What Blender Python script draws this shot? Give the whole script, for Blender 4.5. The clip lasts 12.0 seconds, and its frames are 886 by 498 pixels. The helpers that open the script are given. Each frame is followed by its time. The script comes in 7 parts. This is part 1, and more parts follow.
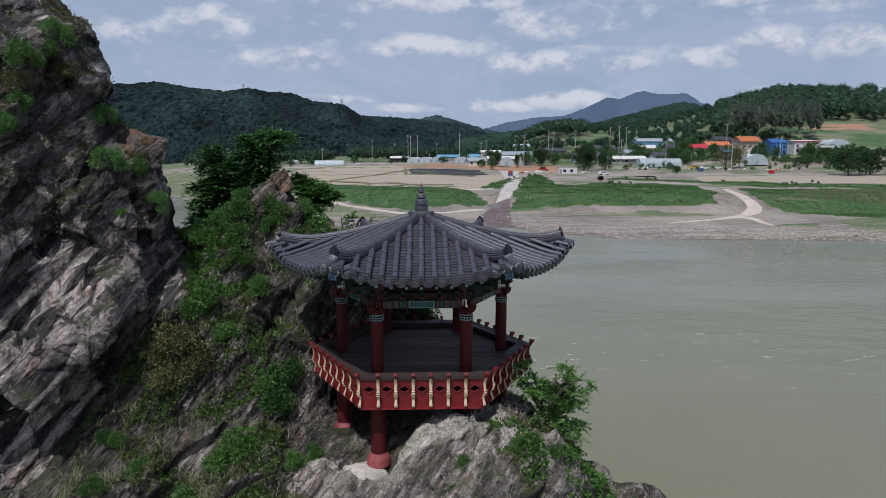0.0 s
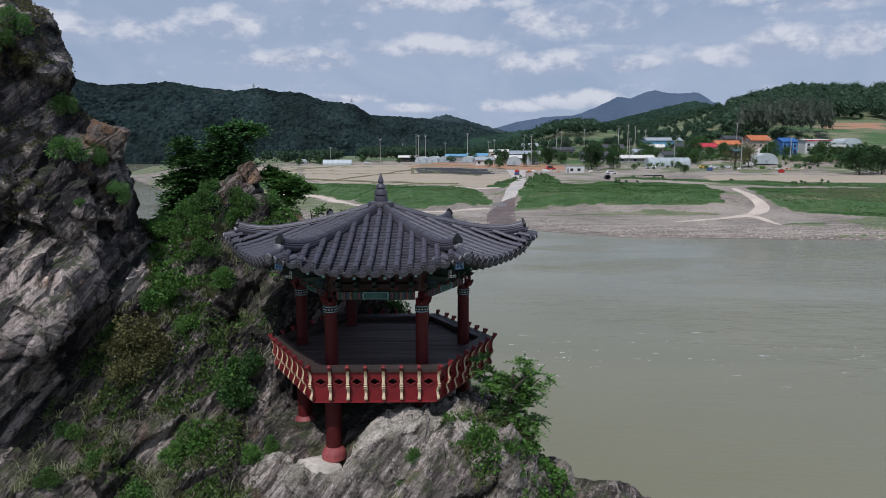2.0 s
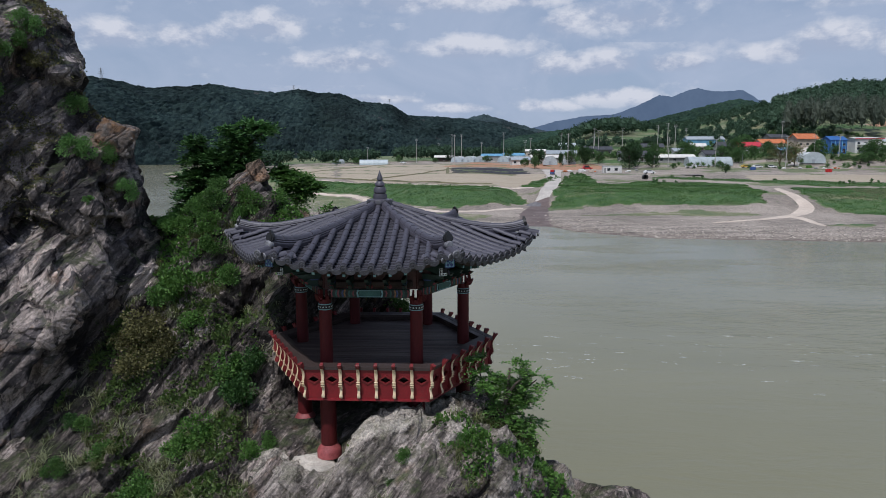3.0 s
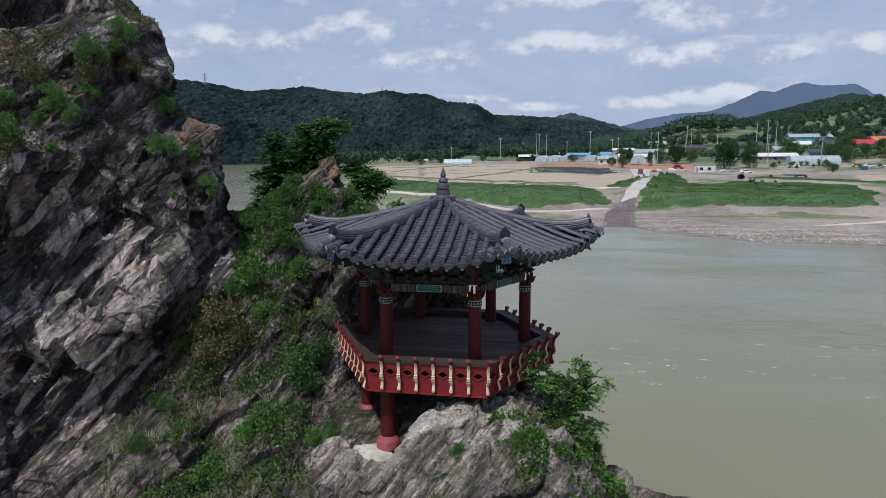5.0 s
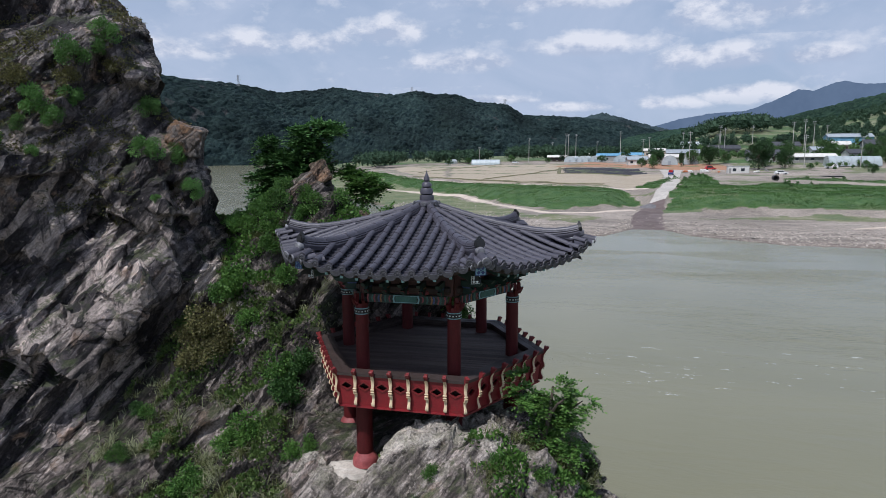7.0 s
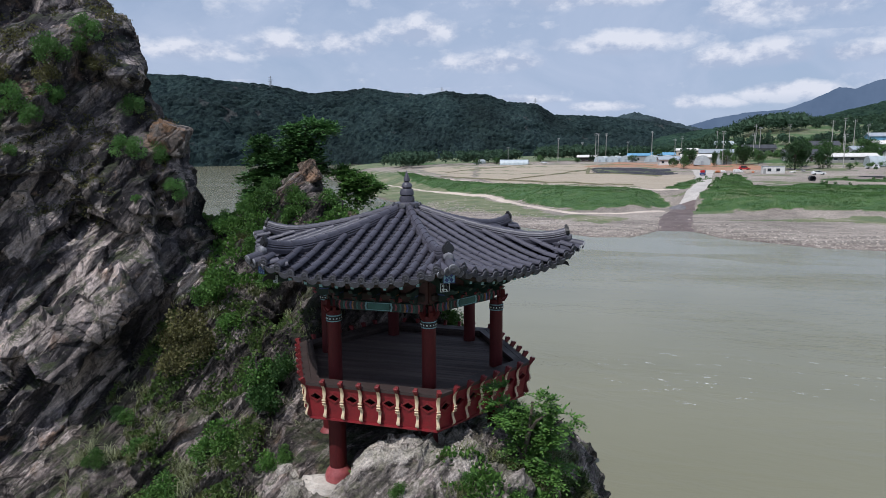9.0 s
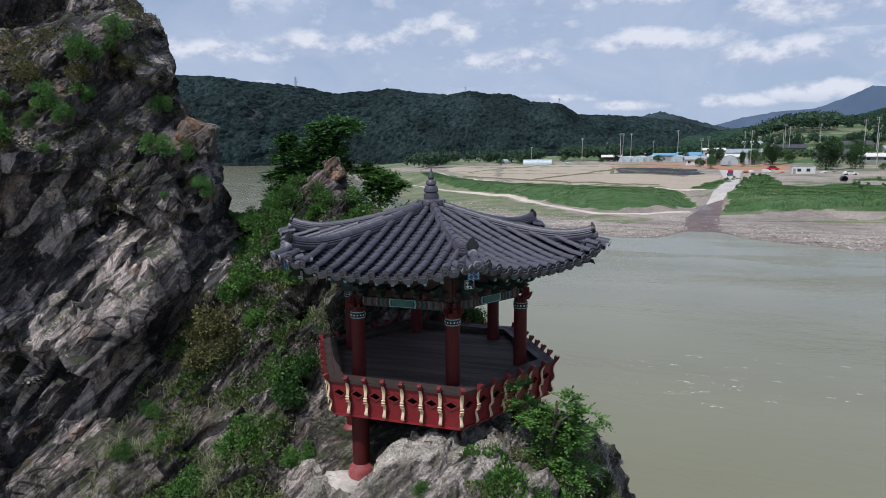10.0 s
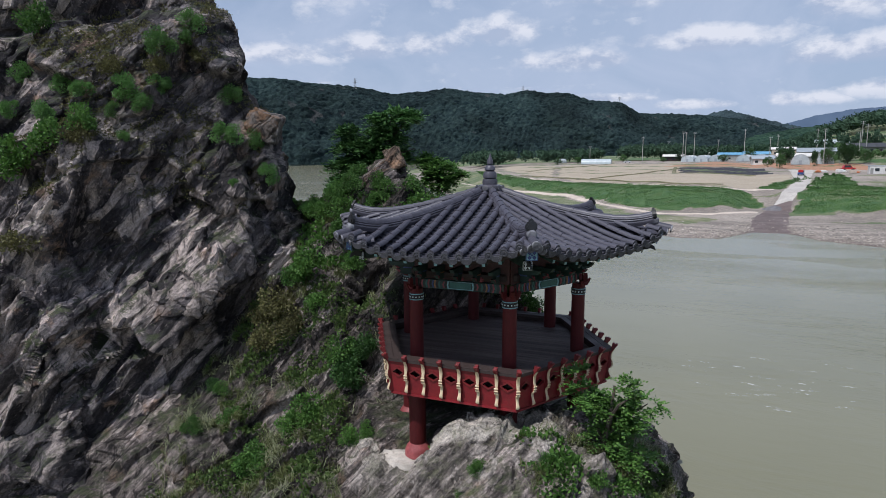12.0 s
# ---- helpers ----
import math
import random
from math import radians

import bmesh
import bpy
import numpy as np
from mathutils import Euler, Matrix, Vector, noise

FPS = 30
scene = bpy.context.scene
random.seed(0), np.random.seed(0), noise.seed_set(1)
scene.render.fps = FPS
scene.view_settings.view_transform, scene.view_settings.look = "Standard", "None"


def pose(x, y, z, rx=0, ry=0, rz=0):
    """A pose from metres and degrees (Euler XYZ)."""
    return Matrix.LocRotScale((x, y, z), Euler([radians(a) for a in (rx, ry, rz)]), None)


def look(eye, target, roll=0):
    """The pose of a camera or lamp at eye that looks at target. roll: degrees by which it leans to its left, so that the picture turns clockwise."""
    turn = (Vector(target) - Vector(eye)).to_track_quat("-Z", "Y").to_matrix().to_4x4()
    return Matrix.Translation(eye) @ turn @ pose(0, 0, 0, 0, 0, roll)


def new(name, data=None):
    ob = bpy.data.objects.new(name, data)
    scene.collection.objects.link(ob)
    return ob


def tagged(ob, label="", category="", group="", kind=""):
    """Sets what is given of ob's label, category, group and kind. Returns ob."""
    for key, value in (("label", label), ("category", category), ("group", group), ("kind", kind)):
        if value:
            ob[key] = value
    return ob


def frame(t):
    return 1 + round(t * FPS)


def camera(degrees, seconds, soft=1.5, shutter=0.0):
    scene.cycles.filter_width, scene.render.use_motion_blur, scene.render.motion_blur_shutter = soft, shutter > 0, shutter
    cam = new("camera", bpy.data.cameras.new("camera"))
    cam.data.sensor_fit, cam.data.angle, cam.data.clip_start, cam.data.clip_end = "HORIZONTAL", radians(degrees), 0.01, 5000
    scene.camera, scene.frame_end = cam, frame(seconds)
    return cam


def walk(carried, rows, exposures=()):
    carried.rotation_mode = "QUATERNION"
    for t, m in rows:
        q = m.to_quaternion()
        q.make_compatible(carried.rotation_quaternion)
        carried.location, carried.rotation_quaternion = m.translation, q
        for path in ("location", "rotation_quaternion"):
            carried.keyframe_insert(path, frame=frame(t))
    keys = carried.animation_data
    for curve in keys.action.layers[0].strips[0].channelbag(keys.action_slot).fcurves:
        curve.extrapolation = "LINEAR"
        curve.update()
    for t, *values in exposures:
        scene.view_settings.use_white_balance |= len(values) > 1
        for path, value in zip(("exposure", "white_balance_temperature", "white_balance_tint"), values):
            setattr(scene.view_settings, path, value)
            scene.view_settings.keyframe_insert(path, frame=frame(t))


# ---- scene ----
cam = camera(70.7, 12.0, 0.68)
METRES, EYE, TILT, LEAN, TURN = 7.0, 15.5, -8.4, 0.0, 0.0
ROWS = [
    (0.0, 0.0, 0.0, 0.0, 0.0, 0.0, -0.0),
    (0.5, 0.0004, -0.0008, -0.0124, 0.03, -0.01, -0.01),
    (1.0, 0.0354, 0.0049, -0.0213, 0.03, -0.02, -0.01),
    (1.5, 0.1083, 0.0218, -0.0309, 0.06, -0.02, -0.03),
    (2.0, 0.2048, 0.0445, -0.0339, 0.9, -0.03, -0.13),
    (2.5, 0.295, 0.0665, -0.0344, 2.11, -0.03, -0.26),
    (3.0, 0.3581, 0.0815, -0.0404, 4.28, -0.05, -0.5),
    (5.0, 0.4442, 0.093, -0.0517, 11.9, -0.23, -1.5),
    (5.5, 0.4682, 0.1163, -0.0506, 13.6, -0.32, -1.72),
    (6.0, 0.501, 0.1507, -0.041, 14.49, -0.31, -1.84),
    (6.5, 0.5432, 0.197, -0.0283, 14.56, -0.27, -1.87),
    (7.0, 0.5935, 0.254, -0.0168, 14.58, -0.27, -1.88),
    (9.0, 0.7348, 0.4269, 0.0047, 17.28, -0.36, -2.23),
    (9.5, 0.7324, 0.4311, 0.0029, 18.73, -0.44, -2.42),
    (10.0, 0.7269, 0.434, -0.005, 19.35, -0.45, -2.53),
    (10.5, 0.723, 0.4347, -0.0202, 19.42, -0.43, -2.55),
    (11.0, 0.7231, 0.4237, -0.0393, 20.39, -0.48, -2.66),
    (11.5, 0.7257, 0.4099, -0.0548, 23.41, -0.66, -3.07),
    (12.0, 0.7293, 0.4069, -0.0614, 24.42, -0.71, -3.24),
]
EXPOSURES = [(0.0, -0.26, 5920, 12), (2.5, -0.24, 5920, 12), (4.8, -0.1, 5920, 12), (7.0, 0.0, 5920, 12), (12.0, 0.0, 5920, 12)]
walk(cam, [(t, pose(0, 0, EYE, TILT, LEAN, TURN) @ pose(METRES * x, METRES * y, METRES * z, 90 + pitch, roll, yaw)) for t, x, y, z, yaw, pitch, roll in ROWS], EXPOSURES)

# ---- daylight: broken cloud over a high summer sun ----
SUN_TO = Vector((-0.24, -0.62, 1.12)).normalized()     # towards the sun
sun = new("sun", bpy.data.lights.new("sun", "SUN"))
sun.matrix_world = look(SUN_TO * 200, (0, 0, 0))
sun.data.energy, sun.data.angle, sun.data.color = 3.9, radians(0.6), (1.0, 0.95, 0.87)

world = bpy.data.worlds.new("sky")
scene.world = world
world.use_nodes = True
W = world.node_tree
W.nodes.clear()


def wnode(kind, **values):
    n = W.nodes.new(kind)
    for k, v in values.items():
        n.inputs[k.replace("_", " ")].default_value = v
    return n


def wmath(op, a, b=None, clamp=False):
    n = W.nodes.new("ShaderNodeMath")
    n.operation, n.use_clamp = op, clamp
    for i, v in enumerate((a, b)):
        if v is None:
            continue
        if isinstance(v, (int, float)):
            n.inputs[i].default_value = v
        else:
            W.links.new(v, n.inputs[i])
    return n.outputs[0]


sky = W.nodes.new("ShaderNodeTexSky")
sky.sky_type, sky.sun_disc = "NISHITA", False
sky.sun_elevation = math.asin(SUN_TO.z)
sky.sun_rotation = math.atan2(SUN_TO.x, SUN_TO.y)
sky.air_density, sky.dust_density, sky.ozone_density = 1.0, 1.0, 1.5
coord = W.nodes.new("ShaderNodeTexCoord")
flat = W.nodes.new("ShaderNodeMapping")
flat.inputs["Scale"].default_value = (1, 1, 1.7)
W.links.new(coord.outputs["Generated"], flat.inputs[0])


def cloud_noise(scale, detail, rough, distort, shift):
    m = W.nodes.new("ShaderNodeMapping")
    m.inputs["Location"].default_value = shift
    W.links.new(flat.outputs[0], m.inputs[0])
    n = wnode("ShaderNodeTexNoise", Scale=scale, Detail=detail, Roughness=rough, Distortion=distort)
    W.links.new(m.outputs[0], n.inputs["Vector"])
    return n.outputs[0]


def wramp(value, stops):
    r = W.nodes.new("ShaderNodeValToRGB")
    e = r.color_ramp.elements
    for i, (at, v) in enumerate(stops):
        s = e[i] if i < len(e) else e.new(at)
        s.position, s.color = at, (v, v, v, 1)
    W.links.new(value, r.inputs[0])
    return r.outputs[0]


def wmix(fac, a, b):
    n = W.nodes.new("ShaderNodeMix")
    n.data_type = "RGBA"
    for s, v in ((n.inputs[0], fac), (n.inputs[6], a), (n.inputs[7], b)):
        if isinstance(v, tuple):
            s.default_value = (*v, 1)
        elif isinstance(v, float):
            s.default_value = v
        else:
            W.links.new(v, s)
    return n.outputs[2]


rise = W.nodes.new("ShaderNodeSeparateXYZ")
W.links.new(coord.outputs["Generated"], rise.inputs[0])
low = wramp(rise.outputs[2], ((0.12, 1.0), (0.55, 0.25)))       # the cloud thins out overhead
veil = wmath("MULTIPLY", low, wramp(cloud_noise(2.4, 6, 0.55, 0.4, (0.3, 1.0, 0)), ((0.28, 0.55), (0.56, 1.0))))
streaks = wramp(cloud_noise(5.2, 8, 0.6, 0.8, (1.3, 2.0, 0.4)), ((0.38, 0.0), (0.66, 0.8)))
body = cloud_noise(15.0, 12, 0.60, 0.0, (3.4, 0.9, 0.1))
above = cloud_noise(15.0, 12, 0.60, 0.0, (3.4, 0.9, 0.14))
# fair-weather heaps over the valley: degrees east of north, degrees up, half width, half height
HEAPS = ((-19.4, 10.6, 3.6, 1.5), (-26.0, 9.5, 3.6, 1.2), (-31.5, 9.2, 4.6, 1.4), (-37.5, 8.6, 4.6, 1.1), (-47, 9.5, 4.5, 1.4), (-13.2, 8.0, 4.2, 1.1), (-2.4, 9.2, 4.8, 1.2), (8.6, 7.6, 4.0, 1.3), (10.0, 11.0, 4.8, 1.6), (15.4, 7.4, 2.6, 0.9),
         (22.6, 7.8, 2.8, 1.0), (27.2, 8.4, 3.4, 1.5), (25.4, 12.2, 3.4, 0.9), (32.3, 8.0, 3.8, 1.5), (5.2, 4.3, 2.6, 0.7), (10.5, 4.8, 3.6, 1.0), (-10.5, 4.9, 3.6, 0.5), (-3.2, 4.2, 2.6, 0.5), (31.5, 11.4, 5.5, 1.0), (-4.0, 13.0, 9.0, 1.2), (41, 9.0, 5, 1.6))
turn_ = wmath("MULTIPLY", wmath("ARCTAN2", rise.outputs[0], rise.outputs[1]), 57.2958)
climb = wmath("MULTIPLY", wmath("ARCSINE", rise.outputs[2]), 57.2958)
best, lift = -9.0, 0.0
for a_, e_, w_, h_ in HEAPS:
    u = wmath("DIVIDE", wmath("SUBTRACT", turn_, a_), w_)
    v = wmath("DIVIDE", wmath("SUBTRACT", climb, e_), h_)
    vb = wmath("ADD", v, wmath("MULTIPLY", wmath("MINIMUM", v, 0.0), 0.7))       # flat underneath
    d = wmath("SUBTRACT", wmath("SUBTRACT", 1.0, wmath("MULTIPLY", u, u)), wmath("MULTIPLY", vb, vb))
    won = wmath("GREATER_THAN", d, best)
    lift = wmath("ADD", lift, wmath("MULTIPLY", wmath("SUBTRACT", v, lift), won))
    best = wmath("MAXIMUM", d, best)
ragged = wmath("ADD", wmath("MAXIMUM", best, -0.8), wmath("MULTIPLY", wmath("SUBTRACT", body, 0.5), 5.0))
heaps = wmath("MULTIPLY", wramp(wmath("MULTIPLY", wmath("ADD", ragged, 0.9), 0.5), ((0.15, 0.0), (0.40, 0.35), (0.80, 1.0))), wramp(wmath("MULTIPLY", wmath("ADD", lift, 1.4), 0.5), ((0.10, 0.25), (0.75, 1.0))))
overhead = wmath("MULTIPLY", wramp(rise.outputs[2], ((0.23, 0.0), (0.32, 1.0))), wmath("MULTIPLY", low, wramp(body, ((0.44, 0.0), (0.57, 1.0)))))
heaps = wmath("MAXIMUM", heaps, overhead)
shade = wmath("ADD", wmath("MULTIPLY", wmath("SUBTRACT", body, above), 3.2), wmath("MULTIPLY", wmath("SUBTRACT", cloud_noise(13.0, 8, 0.6, 0.2, (5.0, 1.7, 0.06)), 0.5), 1.1))
shade = wramp(wmath("ADD", wmath("ADD", shade, 0.46), wmath("MULTIPLY", lift, 0.30)), ((0.18, 0.0), (0.85, 1.0)))     # tops catch the sun
colour = wmix(veil, wmix(0.25, sky.outputs[0], (1.9, 3.1, 5.3)), (4.8, 5.6, 6.9))
colour = wmix(wmath("MULTIPLY", streaks, wmath("MULTIPLY", low, 0.8)), colour, (5.8, 6.4, 7.6))
heap_colour = wmix(shade, (5.0, 5.6, 6.8), (8.5, 8.5, 8.8))
colour = wmix(heaps, colour, heap_colour)
back = wnode("ShaderNodeBackground", Strength=0.089)
W.links.new(colour, back.inputs[0])
W.links.new(back.outputs[0], W.nodes.new("ShaderNodeOutputWorld").inputs[0])

# ---- materials ----
def material(name):
    m = bpy.data.materials.new(name)
    m.use_nodes = True
    t = m.node_tree
    return m, t, t.nodes["Principled BSDF"]


def tnode(t, kind, links=(), **values):
    n = t.nodes.new(kind)
    for k, v in values.items():
        n.inputs[k.replace("_", " ")].default_value = v
    for k, s in links:
        t.links.new(s, n.inputs[k])
    return n


def tramp(t, value, stops):
    r = t.nodes.new("ShaderNodeValToRGB")
    e = r.color_ramp.elements
    for i, (at, c) in enumerate(stops):
        s = e[i] if i < len(e) else e.new(at)
        c = (c, c, c) if isinstance(c, (int, float)) else c
        s.position, s.color = at, (*c, 1)
    t.links.new(value, r.inputs[0])
    return r.outputs[0]


def tmix(t, fac, a, b, blend="MIX"):
    n = t.nodes.new("ShaderNodeMix")
    n.data_type, n.blend_type = "RGBA", blend
    for s, v in ((n.inputs[0], fac), (n.inputs[6], a), (n.inputs[7], b)):
        if isinstance(v, tuple):
            s.default_value = (*v, 1)
        elif isinstance(v, (int, float)):
            s.default_value = v
        else:
            t.links.new(v, s)
    return n.outputs[2]


def tmath(t, op, a, b=0.0, clamp=False):
    n = t.nodes.new("ShaderNodeMath")
    n.operation, n.use_clamp = op, clamp
    for i, v in enumerate((a, b)):
        if isinstance(v, (int, float)):
            n.inputs[i].default_value = v
        else:
            t.links.new(v, n.inputs[i])
    return n.outputs[0]


def tnoise(t, vec, scale, detail=4, rough=0.55, distort=0.0):
    return tnode(t, "ShaderNodeTexNoise", (("Vector", vec),), Scale=scale, Detail=detail, Roughness=rough, Distortion=distort).outputs[0]


def stretched(t, vec, turn, size):
    n = t.nodes.new("ShaderNodeMapping")
    n.inputs["Rotation"].default_value = [radians(a) for a in turn]
    n.inputs["Scale"].default_value = size
    t.links.new(vec, n.inputs[0])
    return n.outputs[0]


def paint(name, c1, c2=None, rough=0.6, scale=1.5, grain=30.0, bump=0.15, metal=0.0, vary=0.15, island=False, wear=None, stretch=(1, 1, 1), spec=0.5):
    """A surface of one kind: two tones in patches, a finer grain, fine relief, and a shift from piece to piece."""
    m, t, b = material(name)
    c2 = c2 or tuple(v * 0.7 for v in c1)
    obj = t.nodes.new("ShaderNodeTexCoord").outputs["Object"]
    vec = stretched(t, obj, (0, 0, 0), stretch)
    big, fine = tnoise(t, vec, scale, 5), tnoise(t, vec, grain, 6, 0.65)
    col = tmix(t, tramp(t, big, ((0.35, 0), (0.65, 1))), c1, c2)
    col = tmix(t, 1.0, col, tramp(t, fine, ((0.25, 0.72), (0.75, 1.2))), "MULTIPLY")
    if wear:
        col = tmix(t, tramp(t, tnoise(t, vec, scale * 3.1, 8, 0.7), ((0.56, 0), (0.68, 0.8))), col, wear)
    if vary:
        if island:
            r = t.nodes.new("ShaderNodeNewGeometry").outputs["Random Per Island"]
        else:
            r = t.nodes.new("ShaderNodeObjectInfo").outputs["Random"]
        col = tmix(t, 1.0, col, tramp(t, r, ((0, 1 - vary), (1, 1 + vary))), "MULTIPLY")
    t.links.new(col, b.inputs["Base Color"])
    b.inputs["Metallic"].default_value = metal
    b.inputs["Specular IOR Level"].default_value = spec
    t.links.new(tramp(t, big, ((0.3, max(0.05, rough - 0.1)), (0.7, min(1, rough + 0.1)))), b.inputs["Roughness"])
    if bump:
        n = tnode(t, "ShaderNodeBump", (("Height", fine),), Strength=bump, Distance=0.02)
        t.links.new(n.outputs[0], b.inputs["Normal"])
    return m


def leafy(name, dark, light, glow=0.25, rough=0.55, patch=0.0, own=0.7, lump=1.3):
    """Leaves: each leaf its own tone, with light let through."""
    m, t, b = material(name)
    r = t.nodes.new("ShaderNodeNewGeometry").outputs["Random Per Island"]
    obj = t.nodes.new("ShaderNodeTexCoord").outputs["Object"]
    tone = tmath(t, "ADD", tmath(t, "MULTIPLY", r, own), tmath(t, "MULTIPLY", tnoise(t, obj, lump, 3), 1.1 - own), True)
    col = tramp(t, tone, ((0.1, dark), (0.9, light)))
    o = t.nodes.new("ShaderNodeObjectInfo").outputs["Random"]
    col = tmix(t, 1.0, col, tramp(t, o, ((0, 0.8), (1, 1.2))), "MULTIPLY")
    if patch:
        col = tmix(t, 1.0, col, tramp(t, tnoise(t, stretched(t, obj, (0, 0, 20), (0.5, 1, 1)), patch, 6, 0.6), ((0.36, 0.55), (0.64, 1.3))), "MULTIPLY")
    t.links.new(col, b.inputs["Base Color"])
    b.inputs["Roughness"].default_value = rough
    b.inputs["Specular IOR Level"].default_value = 0.3
    tr = tnode(t, "ShaderNodeBsdfTranslucent", (("Color", col),))
    mix = tnode(t, "ShaderNodeMixShader", ((1, b.outputs[0]), (2, tr.outputs[0])), Fac=glow)
    t.links.new(mix.outputs[0], t.nodes["Material Output"].inputs[0])
    return m


def along(t, vec, axis, size):
    n = t.nodes.new("ShaderNodeVectorMath")
    n.operation = "DOT_PRODUCT"
    t.links.new(vec, n.inputs[0])
    n.inputs[1].default_value = tuple(v * size for v in axis)
    return n.outputs["Value"]


def rock_material(name, tones, pale, pale_at, warm, moss, moss_k=0.8, cracked=0.85, blocky=5.0, grain=0.55, lam=1.0, vein=0.0, bleach=None):
    m, t, b = material(name)
    geo = t.nodes.new("ShaderNodeNewGeometry")
    pos = geo.outputs["Position"]
    bed = t.nodes.new("ShaderNodeCombineXYZ")                     # runs with the dip of the beds
    for i, (axis, size) in enumerate((((0.60, 0.14, 0.79), 0.32), ((-0.79, 0.10, 0.58), 1.5), ((0.0, -0.98, 0.17), 0.8))):
        t.links.new(along(t, pos, axis, size), bed.inputs[i])
    bed = bed.outputs[0]
    thin = t.nodes.new("ShaderNodeCombineXYZ")                    # thin laminae in the beds
    for i, (axis, size) in enumerate((((0.60, 0.14, 0.79), 0.45), ((-0.79, 0.10, 0.58), 6.0), ((0.0, -0.98, 0.17), 2.2))):
        t.links.new(along(t, pos, axis, size), thin.inputs[i])
    thin = tnoise(t, thin.outputs[0], 1.5, 6, 0.6, 0.7)
    warp = tnode(t, "ShaderNodeTexNoise", (("Vector", bed),), Scale=1.4, Detail=5, Roughness=0.6).outputs[1]
    bent = t.nodes.new("ShaderNodeVectorMath")
    bent.operation = "MULTIPLY_ADD"
    t.links.new(warp, bent.inputs[0])
    bent.inputs[1].default_value = (0.55, 0.55, 0.55)
    t.links.new(bed, bent.inputs[2])
    bent = bent.outputs[0]

    def cell(scale, feature="F1"):
        v = tnode(t, "ShaderNodeTexVoronoi", (("Vector", bent),), Scale=scale)
        v.feature = feature
        return v.outputs["Distance"] if feature != "F1" else tnode(t, "ShaderNodeSeparateColor", ((0, v.outputs["Color"]),)).outputs[0]
    big, mid, fine = tnoise(t, bed, 0.62, 7, 0.62, 0.6), tnoise(t, bed, 2.0, 9, 0.7, 0.4), tnoise(t, pos, 16, 9, 0.75)
    plain = tnoise(t, pos, 0.7, 7, 0.62, 0.3)
    # facet tones: rock's own patches plus lit and shaded faces put into colour
    slabs = tmath(t, "ADD", tmath(t, "MULTIPLY", cell(0.8), 0.11), tmath(t, "MULTIPLY", cell(2.3), 0.12))
    tone = tmath(t, "ADD", tmath(t, "ADD", tmath(t, "MULTIPLY", mid, 0.55), tmath(t, "MULTIPLY", plain, 0.25)), slabs)
    col = tramp(t, tone, ((0.40, tones[0]), (0.50, tones[1]), (0.62, tones[2])))
    paling = tmath(t, "ADD", tmath(t, "MULTIPLY", big, 0.8), tmath(t, "MULTIPLY", cell(2.1), 0.2))
    col = tmix(t, tramp(t, paling, ((pale_at, 0), (pale_at + 0.07, 1))), col, tmix(t, mid, tuple(v * 0.45 for v in pale), pale))
    col = tmix(t, tramp(t, tnoise(t, pos, 0.9, 7, 0.65), ((0.58, 0), (0.66, 0.75))), col, warm)
    streak = tnoise(t, stretched(t, pos, (0, 0, 0), (2.4, 2.4, 0.4)), 1.6, 7, 0.65)
    col = tmix(t, tramp(t, streak, ((0.55, 0), (0.64, 0.75))), col, tones[0])
    col = tmix(t, 1.0, col, tramp(t, thin, ((0.38, 1 - 0.55 * lam), (0.5, 1.0), (0.62, 1 + 0.5 * lam))), "MULTIPLY")
    lichen = tramp(t, tnoise(t, pos, 5.0, 8, 0.7), ((0.60, 0), (0.65, 0.6)))
    col = tmix(t, lichen, col, tuple(v * 0.85 for v in pale))
    if vein:                                                      # crushed pale rock along the fault
        off = tmath(t, "ADD", tmath(t, "MULTIPLY", tmath(t, "ADD", along(t, pos, FAULT_WAY, 1.0), -FAULT_AT), 1.0), tmath(t, "MULTIPLY", tmath(t, "SUBTRACT", tnoise(t, pos, 0.9, 4), 0.5), 0.5))
        strip = tramp(t, tmath(t, "MULTIPLY", tmath(t, "ADD", off, 1.0), 0.5), ((0.40, 0), (0.43, vein), (0.475, vein), (0.49, 0)))
        col = tmix(t, tmath(t, "MULTIPLY", strip, tramp(t, mid, ((0.40, 0.1), (0.55, 1)))), col, tuple(v * 0.8 for v in pale))
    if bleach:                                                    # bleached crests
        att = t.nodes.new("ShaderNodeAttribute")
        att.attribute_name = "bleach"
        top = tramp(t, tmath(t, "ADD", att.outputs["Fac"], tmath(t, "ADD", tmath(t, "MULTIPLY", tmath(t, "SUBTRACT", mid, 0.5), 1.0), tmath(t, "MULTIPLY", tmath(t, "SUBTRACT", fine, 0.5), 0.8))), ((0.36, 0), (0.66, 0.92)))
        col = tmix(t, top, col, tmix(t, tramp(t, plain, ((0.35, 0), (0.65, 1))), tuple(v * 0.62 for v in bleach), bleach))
    crack = tmath(t, "ADD", tmath(t, "MINIMUM", cell(0.8, "DISTANCE_TO_EDGE"), tmath(t, "MULTIPLY", cell(2.3, "DISTANCE_TO_EDGE"), 1.5)), tmath(t, "MULTIPLY", tmath(t, "SUBTRACT", plain, 0.42, True), 0.35))
    up = tnode(t, "ShaderNodeSeparateXYZ", ((0, geo.outputs["Normal"]),)).outputs[2]
    green = tmath(t, "MULTIPLY", tramp(t, up, ((0.2, 0), (0.65, 1))), tramp(t, tnoise(t, pos, 1.5, 7, 0.65), ((0.45, 0), (0.58, 1))))
    col = tmix(t, tmath(t, "MULTIPLY", green, moss_k), col, moss)
